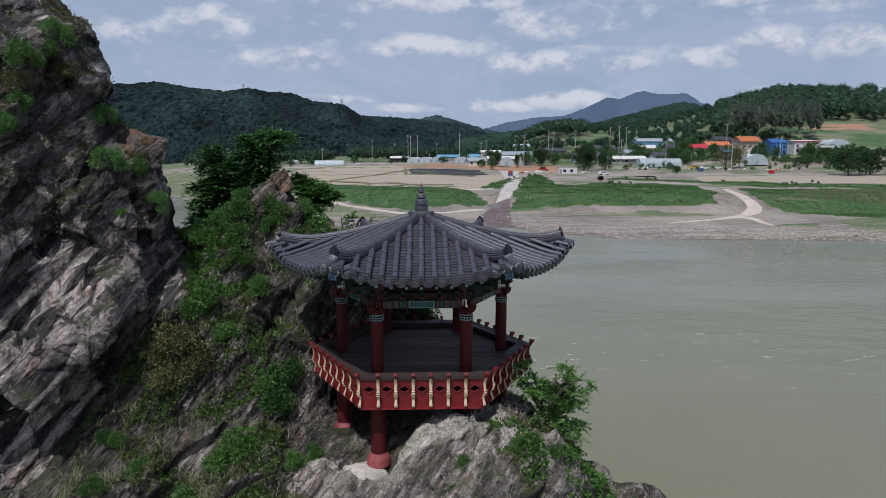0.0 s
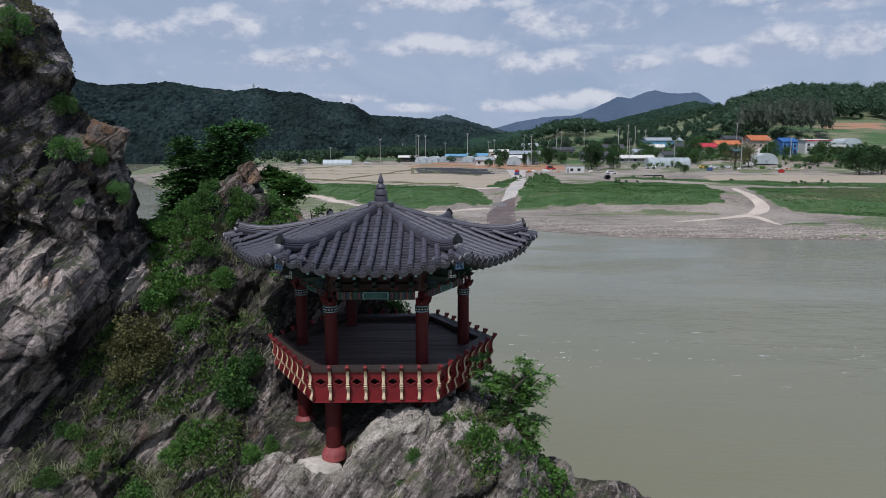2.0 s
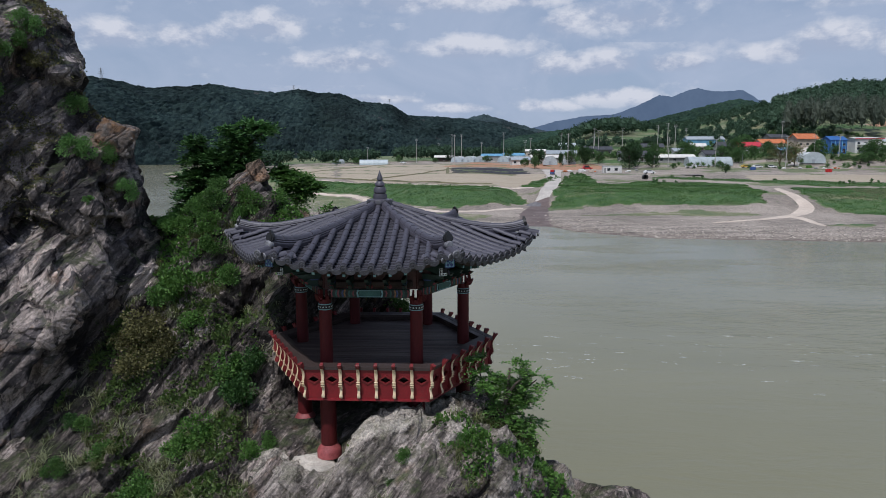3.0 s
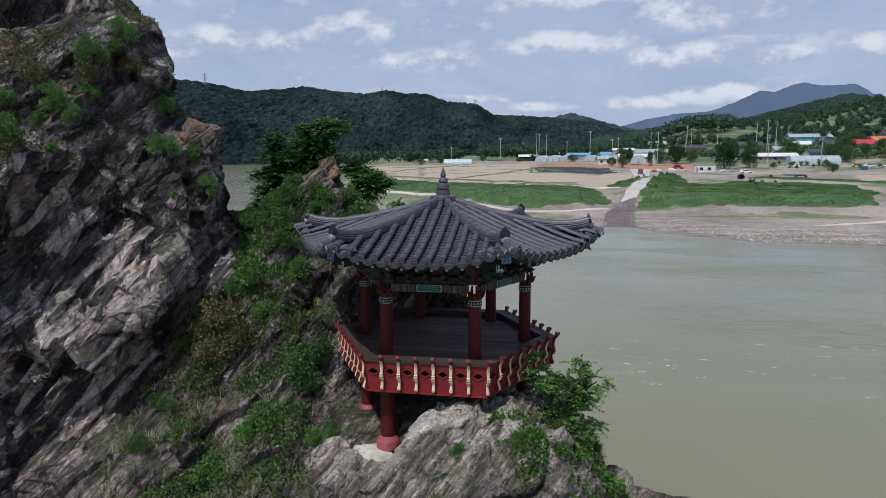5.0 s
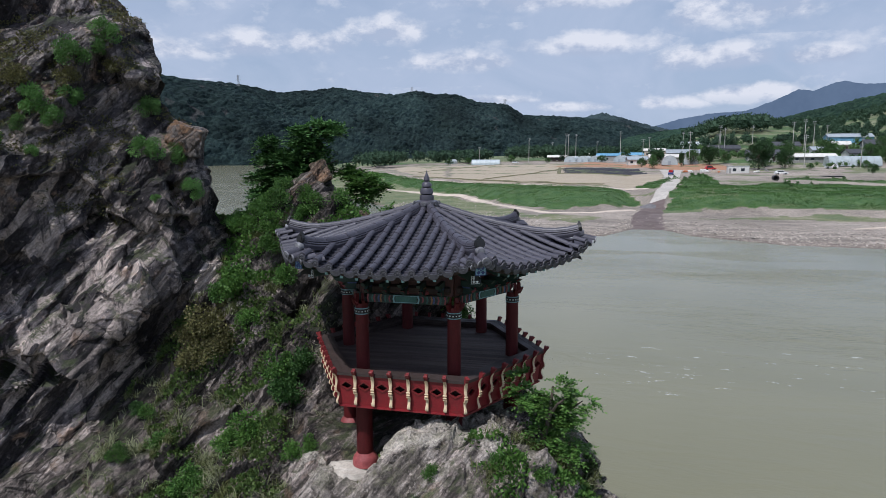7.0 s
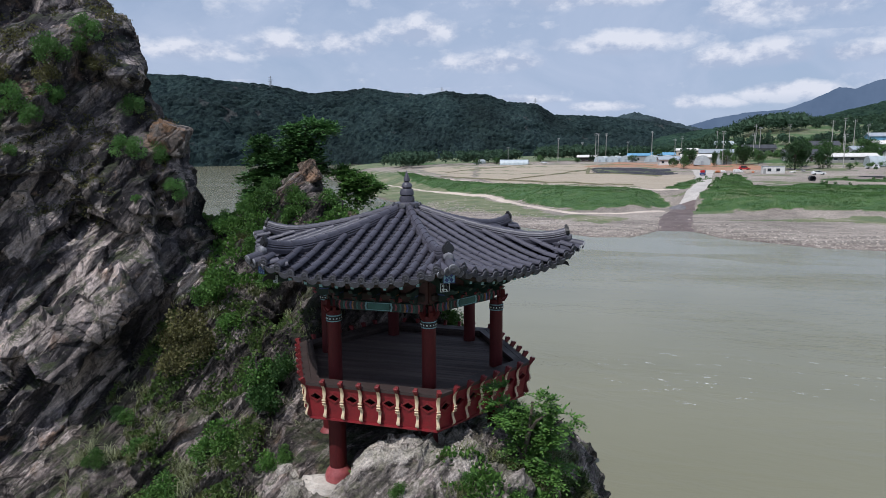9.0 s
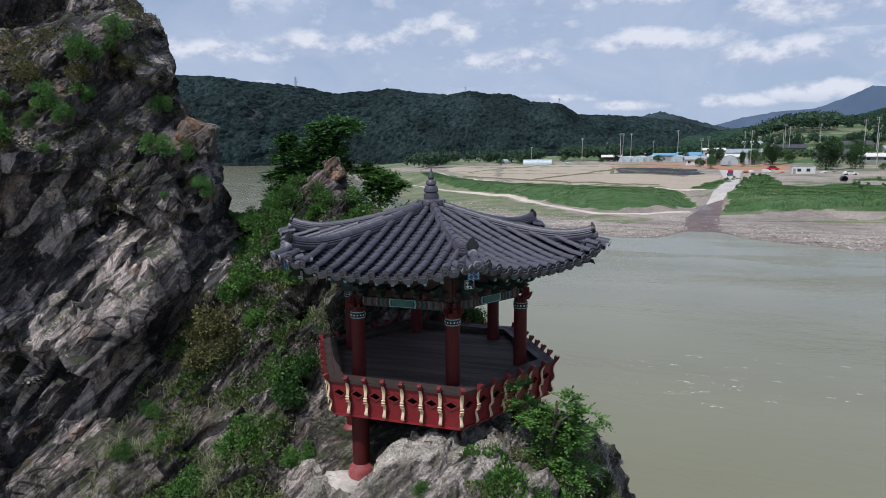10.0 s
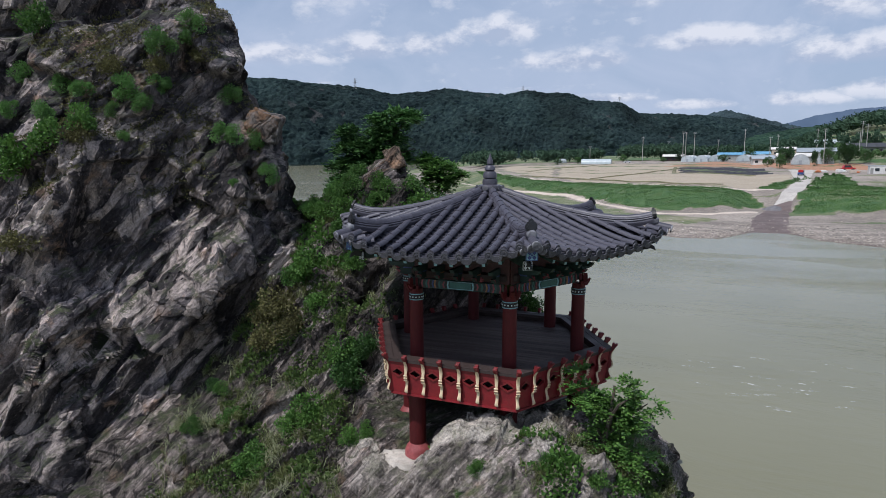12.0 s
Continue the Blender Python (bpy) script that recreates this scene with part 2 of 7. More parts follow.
    col = tmix(t, 1.0, col, tramp(t, tnoise(t, pos, 0.22, 5, 0.6, 0.5), ((0.38, 0.55), (0.62, 1.15))), "MULTIPLY")
    col = tmix(t, 1.0, col, tramp(t, fine, ((0.36, 1 - grain), (0.64, 1 + grain))), "MULTIPLY")
    col = tmix(t, tramp(t, crack, ((0.008, cracked * 0.8), (0.026, 0))), col, tones[0])
    t.links.new(col, b.inputs["Base Color"])
    b.inputs["Roughness"].default_value = 0.8
    b.inputs["Specular IOR Level"].default_value = 0.35
    lumps = tnoise(t, pos, 4.5, 8, 0.7)
    h = tmath(t, "ADD", tmath(t, "ADD", tmath(t, "MULTIPLY", mid, 1.2), tmath(t, "MULTIPLY", lumps, 0.6)), tmath(t, "MULTIPLY", fine, 0.5))
    h = tmath(t, "ADD", h, tmath(t, "ADD", tmath(t, "MULTIPLY", thin, 0.8 * lam), tmath(t, "MULTIPLY", tnoise(t, pos, 48, 5, 0.7), 0.22)))
    h = tmath(t, "ADD", h, tmath(t, "ADD", tmath(t, "MULTIPLY", slabs, blocky), tramp(t, crack, ((0.0, 0), (0.05, 0.7)))))
    n = tnode(t, "ShaderNodeBump", (("Height", h),), Strength=1.0, Distance=0.115)
    t.links.new(n.outputs[0], b.inputs["Normal"])
    return m


# the fault that cuts the crag: its normal in x and z, and how far along it lies
FAULT_WAY = Vector((-1.355, 0.0, 1.0)).normalized()
FAULT_AT = Vector((-9.04, 0.0, 12.0)).dot(FAULT_WAY)

M = {}
M["rock"] = rock_material("weathered_rock", ((0.014, 0.012, 0.015), (0.060, 0.052, 0.058), (0.235, 0.204, 0.206)), (0.70, 0.59, 0.545), 0.533, (0.40, 0.27, 0.20), (0.055, 0.07, 0.028), 0.9, grain=0.42, lam=0.6, vein=0.9)
M["slope"] = rock_material("earthy_rock", ((0.014, 0.011, 0.011), (0.078, 0.064, 0.059), (0.28, 0.232, 0.212)), (0.58, 0.49, 0.45), 0.54, (0.15, 0.10, 0.062), (0.055, 0.072, 0.026))
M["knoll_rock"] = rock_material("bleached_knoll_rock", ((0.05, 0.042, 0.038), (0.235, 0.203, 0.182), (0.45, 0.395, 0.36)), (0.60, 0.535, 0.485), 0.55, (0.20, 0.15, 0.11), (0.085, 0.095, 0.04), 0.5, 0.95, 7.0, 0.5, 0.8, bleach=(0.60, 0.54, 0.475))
M["block_rock"] = rock_material("rust_topped_rock", ((0.05, 0.042, 0.04), (0.20, 0.165, 0.145), (0.36, 0.30, 0.27)), (0.56, 0.50, 0.46), 0.50, (0.36, 0.19, 0.09), (0.30, 0.16, 0.07), 0.9, 0.7, 3.5, 0.35, 0.4)
M["rust_rock"] = rock_material("rusty_rock", ((0.045, 0.036, 0.032), (0.17, 0.115, 0.085), (0.32, 0.21, 0.145)), (0.36, 0.28, 0.21), 0.52, (0.32, 0.17, 0.085), (0.1, 0.09, 0.04), 0.4)
M["tile"] = paint("fired_roof_tile", (0.082, 0.078, 0.098), (0.056, 0.053, 0.070), 0.42, 2.2, 26, 0.2, vary=0.12, wear=(0.085, 0.085, 0.10))
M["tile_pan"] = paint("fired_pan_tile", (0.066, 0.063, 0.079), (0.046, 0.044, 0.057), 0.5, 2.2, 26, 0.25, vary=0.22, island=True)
M["limed"] = paint("limed_corner_tile", (0.30, 0.30, 0.32), (0.06, 0.06, 0.075), 0.6, 5, 40, 0.3, vary=0.1)
M["tile_joined"] = paint("fired_roof_tile_rows", (0.082, 0.078, 0.098), (0.056, 0.053, 0.070), 0.42, 2.2, 26, 0.2, vary=0.12, island=True, wear=(0.09, 0.09, 0.11))
M["tile_end"] = paint("limed_tile_end", (0.070, 0.070, 0.083), (0.034, 0.034, 0.043), 0.6, 9, 40, 0.3, wear=(0.24, 0.24, 0.26))
M["drip"] = paint("grey_drip_tile", (0.066, 0.066, 0.078), (0.036, 0.036, 0.045), 0.6, 7, 40, 0.3, wear=(0.16, 0.16, 0.17))
M["red"] = paint("oxide_red_paint", (0.235, 0.014, 0.021), (0.175, 0.011, 0.017), 0.5, 1.6, 24, 0.12, vary=0.06, wear=(0.14, 0.035, 0.03))
M["column"] = paint("column_red_paint", (0.088, 0.008, 0.009), (0.064, 0.006, 0.007), 0.6, 1.4, 20, 0.1, vary=0.06, stretch=(1, 1, 0.25), spec=0.3)
M["base_pink"] = paint("worn_pink_paint", (0.30, 0.075, 0.075), (0.20, 0.04, 0.042), 0.6, 5, 30, 0.2)
M["gold"] = paint("cream_gold_paint", (0.70, 0.57, 0.39), (0.58, 0.44, 0.27), 0.45, 9, 40, 0.1, vary=0.08)
M["head_red"] = paint("bright_red_paint", (0.19, 0.02, 0.022), (0.14, 0.016, 0.018), 0.5, 6, 40, 0.1)
M["floor_wood"] = paint("dark_floor_boards", (0.118, 0.082, 0.074), (0.07, 0.049, 0.045), 0.72, 1.2, 18, 0.2, stretch=(0.4, 4, 4), vary=0.2)
M["bench_wood"] = paint("dark_bench_wood", (0.048, 0.031, 0.028), (0.033, 0.022, 0.020), 0.6, 1.5, 18, 0.2, vary=0.15)
M["dark_wood"] = paint("brown_timber", (0.036, 0.020, 0.016), (0.022, 0.013, 0.011), 0.7, 2, 20, 0.2)
M["green"] = paint("painted_green_timber", (0.017, 0.046, 0.037), (0.011, 0.031, 0.025), 0.55, 3, 30, 0.1)
M["teal"] = paint("teal_panel_paint", (0.032, 0.115, 0.098), (0.024, 0.09, 0.08), 0.55, 4, 30, 0.1)
M["frieze"] = paint("dull_red_frieze_paint", (0.075, 0.024, 0.020), (0.045, 0.016, 0.014), 0.6, 5, 30, 0.1)
M["rose"] = paint("rose_ornament_paint", (0.24, 0.05, 0.06), (0.17, 0.035, 0.045), 0.55, 14, 40, 0.1)
M["blue"] = paint("blue_ornament_paint", (0.05, 0.08, 0.24), (0.04, 0.06, 0.16), 0.55, 14, 40, 0.1)
M["ochre"] = paint("ochre_ornament_paint", (0.30, 0.14, 0.05), (0.2, 0.09, 0.035), 0.55, 14, 40, 0.1)
M["white"] = paint("white_ornament_paint", (0.66, 0.70, 0.68), (0.5, 0.56, 0.55), 0.55, 14, 40, 0.1)
M["pale_teal"] = paint("pale_teal_paint", (0.24, 0.42, 0.45), (0.16, 0.32, 0.35), 0.55, 14, 40, 0.1)
M["black"] = paint("black_paint", (0.012, 0.012, 0.013), None, 0.5, 5, 30, 0.1)
M["concrete"] = paint("rough_concrete", (0.54, 0.49, 0.43), (0.38, 0.345, 0.305), 0.85, 3.5, 25, 0.4, vary=0.05)
M["bark"] = paint("bark", (0.10, 0.08, 0.06), (0.06, 0.05, 0.04), 0.9, 4, 30, 0.6, stretch=(3, 3, 0.6))
M["leaf"] = leafy("broad_leaves", (0.026, 0.078, 0.018), (0.125, 0.245, 0.055), 0.34)
M["leaf_dark"] = leafy("dark_leaves", (0.014, 0.046, 0.013), (0.06, 0.13, 0.033), 0.32)
M["leaf_fresh"] = leafy("fresh_leaves", (0.036, 0.10, 0.02), (0.13, 0.25, 0.053), 0.32)
M["ivy_low"] = leafy("ivy_leaves", (0.03, 0.064, 0.02), (0.14, 0.21, 0.056), 0.32)
M["leaf_tree"] = leafy("dark_tree_leaves", (0.018, 0.060, 0.018), (0.085, 0.18, 0.05), 0.28)
M["leaf_dry"] = leafy("dry_scrub", (0.05, 0.048, 0.022), (0.17, 0.165, 0.065), 0.3)
M["blade"] = leafy("grass_blades", (0.045, 0.066, 0.018), (0.145, 0.155, 0.06))
M["meadow"] = leafy("meadow_grass", (0.028, 0.092, 0.022), (0.112, 0.205, 0.055), 0.25, patch=0.16, own=0.5, lump=0.35)
M["reed"] = leafy("dry_reeds", (0.17, 0.20, 0.10), (0.33, 0.35, 0.21), 0.3)
M["leaf_soft"] = leafy("soft_leaves", (0.048, 0.125, 0.034), (0.16, 0.30, 0.085), 0.32, own=0.45)
M["far_leaf"] = leafy("garden_tree_leaves", (0.020, 0.058, 0.018), (0.085, 0.165, 0.048), 0.2, own=0.35, lump=5.0)
M["far_dark"] = leafy("dark_crown_leaves", (0.010, 0.032, 0.011), (0.045, 0.098, 0.030), 0.2, own=0.35, lump=5.0)
M["wood_far"] = leafy("woodland_leaves", (0.009, 0.028, 0.017), (0.046, 0.086, 0.046), 0.12, 0.7, own=0.25, lump=0.09)


# ---- building tools ----
class Shape:
    """Corners and faces gathered into one mesh."""

    def __init__(self):
        self.v, self.f, self.mi = [], [], []

    def add(self, verts, faces, m=None, mi=0):
        k = len(self.v)
        self.v += [tuple(m @ Vector(p)) for p in verts] if m is not None else [tuple(p) for p in verts]
        self.f += [tuple(k + i for i in f) for f in faces]
        self.mi += [mi] * len(faces)
        return self

    def box(self, sx, sy, sz, m=None, b=0.0, mi=0):
        """A box round the origin; b cuts its upright and level edges."""
        x, y, z = sx / 2, sy / 2, sz / 2
        if not b:
            v = [(i * x, j * y, k * z) for i in (-1, 1) for j in (-1, 1) for k in (-1, 1)]
            return self.add(v, [(0, 1, 3, 2), (4, 6, 7, 5), (0, 4, 5, 1), (2, 3, 7, 6), (0, 2, 6, 4), (1, 5, 7, 3)], m, mi)
        out = [(-x + b, -y), (x - b, -y), (x, -y + b), (x, y - b), (x - b, y), (-x + b, y), (-x, y - b), (-x, -y + b)]
        ring = lambda h, k: [(px * (x - k) / x, py * (y - k) / y, h) for px, py in out]
        return self.rings([ring(-z, b), ring(-z + b, 0), ring(z - b, 0), ring(z, b)], m, caps=True, mi=mi)

    def rings(self, rings, m=None, caps=False, closed=True, mi=0):
        n = len(rings[0])
        v = [p for r in rings for p in r]
        f = []
        for a in range(len(rings) - 1):
            for i in range(n if closed else n - 1):
                j = (i + 1) % n
                f.append((a * n + i, a * n + j, (a + 1) * n + j, (a + 1) * n + i))
        if caps:
            f.append(tuple(reversed(range(n))))
            f.append(tuple((len(rings) - 1) * n + i for i in range(n)))
        return self.add(v, f, m, mi)

    def turned(self, profile, n=16, m=None, caps=True, mi=0):
        """Radius and height pairs, turned about z."""
        return self.rings([[(r * math.cos(2 * math.pi * i / n), r * math.sin(2 * math.pi * i / n), z) for i in range(n)] for r, z in profile], m, caps, mi=mi)

    def tube(self, points, radii, n=8, mi=0):
        rings = []
        for i, p in enumerate(points):
            p = Vector(p)
            d = (Vector(points[min(i + 1, len(points) - 1)]) - Vector(points[max(i - 1, 0)])).normalized()
            q = d.to_track_quat("Z", "Y")
            rings.append([tuple(p + q @ Vector((radii[i] * math.cos(2 * math.pi * k / n), radii[i] * math.sin(2 * math.pi * k / n), 0))) for k in range(n)])
        return self.rings(rings, None, True, mi=mi)

    def slab(self, outline, thick, m=None, mi=0):
        """An outline in x and z, made thick along y."""
        n = len(outline)
        v = [(x, -thick / 2, z) for x, z in outline] + [(x, thick / 2, z) for x, z in outline]
        f = [tuple(range(n)), tuple(reversed(range(n, 2 * n)))] + [(i, i + n, (i + 1) % n + n, (i + 1) % n) for i in range(n)]
        return self.add(v, f, m, mi)

    def mesh(self, name, mats, smooth=None):
        me = bpy.data.meshes.new(name)
        me.from_pydata(self.v, [], self.f)
        for one in mats if isinstance(mats, (list, tuple)) else [mats]:
            me.materials.append(one)
        if any(self.mi):
            me.polygons.foreach_set("material_index", self.mi)
        if smooth:
            me.polygons.foreach_set("use_smooth", [True] * len(me.polygons))
            me.set_sharp_from_angle(angle=radians(smooth))
        me.update()
        return me


def part(name, shape, mats, parent=None, label="", smooth=None, m=None):
    """One mesh object, under a thing or under a part."""
    me = shape if isinstance(shape, bpy.types.Mesh) else shape.mesh(name, mats, smooth)
    ob = new(name, me)
    if parent is not None:
        ob.parent = parent
    if m is not None:
        ob.matrix_basis = m
    if label:
        ob["label"] = label
    return ob


def thing(name, m, label, category, group=""):
    ob = new(name)
    ob.empty_display_size = 0.2
    ob.matrix_basis = m
    return tagged(ob, label, category, group)


def set_mats(ob, mats):
    for one in mats:
        ob.data.materials.append(one)
# ---- the lie of the rock: knoll, slope and crag ----
PAV = (-0.633, 18.222)          # the middle of the pavilion
PAV_TURN = 1.9                  # degrees


def lin(x, pairs):
    """Straight lines from pair to pair."""
    if x <= pairs[0][0]:
        return pairs[0][1]
    for (a, u), (b, v) in zip(pairs, pairs[1:]):
        if x <= b:
            return u + (v - u) * (x - a) / (b - a)
    return pairs[-1][1]


def step(a, b, x):
    k = min(1.0, max(0.0, (x - a) / (b - a)))
    return k * k * (3 - 2 * k)


CREST = ((-13, 12.6), (-8.9, 12.9), (-8, 13.3), (-7, 13.8), (-6.2, 14.0), (-5, 13.6), (-4.3, 13.0), (-3.4, 11.6), (-2, 10.6), (-0.4, 9.9), (0.5, 9.0), (1.5, 7.0), (4, 3.0))
CREST_Y = ((-13, 21.5), (-8.5, 21.6), (-6, 22.6), (-4, 22.3), (0, 22.0))
EDGE = ((-6, 17.6), (-4.4, 17.2), (-3, 16.3), (-2, 15.5), (-0.8, 14.7), (0.5, 14.4), (3, 14.8), (4.2, 15.8))

SLOPE = ((16.2, 5.6), (17.5, 6.8), (18.3, 8.0), (18.8, 9.4), (19.9, 11.2), (21.2, 13.2), (24, 17.5))


def ground_rock(x, y):
    """Height of the slope and the knoll."""
    edge = lin(x, EDGE)
    knoll = 7.4 + 0.3 * step(-2.5, -0.5, x) + 0.50 * math.exp(-((x - 0.7) ** 2 / 2.6 + (y - 15.9) ** 2 / 0.9)) + 0.15 * math.exp(-((x - 2.5) ** 2 + (y - 15.7) ** 2) / 0.8)
    knoll -= 1.25 * max(0.0, edge + 0.35 - y) + 1.2 * max(0.0, x - 3.2) + 0.5 * max(0.0, y - 20.6) + 0.8 * max(0.0, x - 1.6) * step(16.2, 17.6, y)
    pad = math.exp(-(((x + 2.1) / 1.0) ** 2 + ((y - 15.6) / 0.95) ** 2) ** 2)
    knoll += (6.8 - knoll) * pad
    slope = lin(y, SLOPE) - 1.5 * math.exp(-((x + 5.4) ** 2 / 1.3 + (y - 20.1) ** 2 / 0.7))
    crest, crest_y = lin(x, CREST), lin(x, CREST_Y)
    if y > crest_y:
        crest -= 1.1 * (y - crest_y)
    top = min(slope, crest)
    if y < 16.2:
        top = 5.6 - 1.5 * (16.2 - y)
    top -= 1.6 * max(0.0, -10.6 - x)
    r = math.hypot(x - PAV[0], y - PAV[1])
    under = step(3.0, 3.9, r)
    top = top * under + min(top, 7.3) * (1 - under)
    return max(-4.0, max(top, knoll))


TOP = ((-30, 29), (-20, 27), (-14.3, 24.5), (-12.9, 22.2), (-11.65, 20.2), (-10.95, 19.2), (-10.45, 18.1), (-10.4, 17.2), (-9.85, 16.5), (-9.45, 16.0), (-9.1, 15.2), (-8.85, 14.2), (-8.6, 12.6), (-8.2, 9))


def crag_face(x, z):
    """How far back the face of the crag lies."""
    lean = 0.85 * (x + 11) if x > -14.5 else 0.85 * -3.5 + 0.3 * (x + 14.5)
    y = 18.0 + lean + 0.36 * max(0.0, z - 15.0) + 0.10 * max(0.0, 9.5 - z)
    off = Vector((x, 0.0, z)).dot(FAULT_WAY) - FAULT_AT + 0.22 * noise.noise((x * 0.9, 4.0, z * 0.9))
    if off > 0:                                                       # the upper side hangs over the fault
        y -= 0.36 * step(-0.05, 0.32, off) * math.exp(-(max(0.0, off - 0.3) / 1.4) ** 2)
    else:                                                             # a narrow shelf along it
        y -= 0.10 * step(-0.30, -0.12, off)
    for at, deep in ((0.75, 0.16), (1.55, 0.22), (2.6, 0.15)):
        y += deep * math.exp(-((off - at - 0.35 * noise.noise((x * 0.6, at * 9, z * 0.6))) / 0.07) ** 2)
    y += 0.75 * math.exp(-((z - 19.55 - 0.2 * (x + 12.8)) / 0.5) ** 2) * step(-11.3, -12.0, x)      # a hollow under the summit
    return y


# ---- rock meshes ----
DIP = Vector((0.60, 0.14, 0.79)).normalized()            # the beds run up to the east
BED = Vector((-0.79, 0.10, 0.60)).normalized()
BED = (BED - DIP * BED.dot(DIP)).normalized()
ACROSS = DIP.cross(BED)


def facets(p, size, long, amount, thin=1.0, tilt=1.8):
    """Flat facets and steps, drawn out along the dip of the beds."""
    q = Vector((p.dot(DIP) / (size * long), p.dot(BED) / (size * thin), p.dot(ACROSS) / size))
    c = noise.voronoi(q)[1][0]
    n = noise.noise_vector(c * 5.31)
    return amount * ((q - c).dot(n) * tilt + noise.noise(c * 3.7) * 0.8)


def beds(p, size, amount):
    """Saw-toothed edges of the beds."""
    b = p.dot(BED) / size + 0.7 * noise.noise(p * 0.35) + 0.25 * noise.noise(p * 1.1)
    i = math.floor(b)
    k = b - i
    lift = noise.noise((i * 7.7, p.dot(DIP) * 0.25, 2.0))
    return amount * (0.55 + lift) * (k if k < 0.86 else (1 - k) * 6.1)


def rough_rock(p, k=1.0):
    patch = step(-0.15, 0.35, noise.noise(p * 0.33 + Vector((3, 8, 1))))
    return k * (facets(p, 2.4, 1.6, 0.55) + facets(p + Vector((9, 4, 2)), 1.05, 2.2, 0.25, 0.8, 2.4) + (0.35 + 0.65 * patch) * (facets(p + Vector((3, 7, 5)), 0.46, 2.6, 0.10, 0.7, 2.4) + 0.5 * beds(p, 0.42, 0.16))
                + facets(p + Vector((1, 2, 8)), 0.19, 2.2, 0.024, 0.7, 2.4) + beds(p, 1.5, 0.22) + 0.09 * noise.fractal(p * 1.1, 1.0, 2.1, 4) + 0.014 * noise.noise(p * 11.0))


def grid_mesh(name, rows, mats, smooth=None):
    n = len(rows[0])
    s = Shape()
    v = [p for r in rows for p in r]
    f = [(a * n + i, a * n + i + 1, (a + 1) * n + i + 1, (a + 1) * n + i) for a in range(len(rows) - 1) for i in range(n - 1)]
    s.add(v, f)
    return s.mesh(name, mats, smooth)


def spread(*runs):
    """Numbers from a to b by a step, run after run."""
    out = []
    for a, b, d in runs:
        n = max(1, round((b - a) / d))
        out += [a + (b - a) * i / n for i in range(n)]
    return out + [runs[-1][1]]


def displaced(rows, amount, ease=0.5):
    """Moves each corner along its grid's normal; steps are eased so that broken edges stay clean, then fine grain is added."""
    P = np.array(rows)
    du = np.gradient(P, axis=1)
    dv = np.gradient(P, axis=0)
    N = np.cross(du, dv)
    N /= np.linalg.norm(N, axis=2, keepdims=True) + 1e-9
    A = np.array([[amount(Vector(p)) for p in row] for row in P])
    S = A.copy()
    S[1:-1] = (A[:-2] + 2 * A[1:-1] + A[2:]) / 4
    S[:, 1:-1] = (S[:, :-2] + 2 * S[:, 1:-1] + S[:, 2:]) / 4
    A = A + (S - A) * ease
    G = np.array([[0.020 * noise.noise(Vector(p) * 5.0) + 0.012 * noise.noise(Vector(p) * 12.0) for p in row] for row in P])
    return [[tuple(p) for p in row] for row in P + N * (A + G)[:, :, None]]


# the slope and the knoll that the pavilion stands on
xs = spread((-15, -12.6, 0.3), (-12.6, 5.2, 0.057), (5.2, 9, 0.3))
ys = spread((6, 12.2, 0.4), (12.2, 23.4, 0.055), (23.4, 34, 0.4))
rows = [[(x, y, ground_rock(x, y)) for x in xs] for y in ys]


def slope_amount(p):
    r = math.hypot(p.x - PAV[0], p.y - PAV[1])
    pad = math.exp(-(((p.x + 2.0) / 0.9) ** 2 + ((p.y - 15.9) / 0.75) ** 2) ** 2)
    return rough_rock(p, (0.25 + 0.85 * step(2.2, 3.6, r) if p.y > 15.6 else 1.1) * (1 - 0.85 * pad))


slope = new("rocky_slope", grid_mesh("rocky_slope", displaced(rows, slope_amount), [M["slope"]]))
tagged(slope, "steep dark rock slope with earth, moss and scrub under the pavilion", "rock", kind="structure")

# the crag
xs = spread((-34, -16.2, 0.6), (-16.2, -8.0, 0.044))
levels = spread((-1, 3.0, 0.3), (3.0, 21.6, 0.046), (21.6, 36, 0.4))
rows = []
for z in levels:
    row = []
    for x in xs:
        t = lin(x, TOP)
        zz = min(z, t)
        y = crag_face(x, zz)
        near = max(0.0, 1 - (t - zz) / 1.3)
        y += 0.6 * near * near
        if z > t:                       # over the crest and down behind
            k = min(1.0, (z - t) / 7.0)
            back_y = 9.0 * k
            y += back_y
            zz = t - 0.6 * back_y - (t + 2) * max(0.0, k - 0.6) / 0.4
            row.append((x - 1.05 * back_y, y, zz))
            continue
        row.append((x, y, zz))
    rows.append(row)
crag = new("crag", grid_mesh("crag", displaced(rows, lambda p: rough_rock(p, 1.05 - 0.6 * step(1.0, 0.1, lin(p.x, TOP) - p.z)) + facets(p + Vector((5, 1, 3)), 3.4, 1.5, 0.55, 0.9, 2.2) * step(0.1, 1.6, lin(p.x, TOP) - p.z)), [M["rock"]]))
tagged(crag, "tall dark grey crag with pale streaks and rusty patches", "rock", kind="structure")


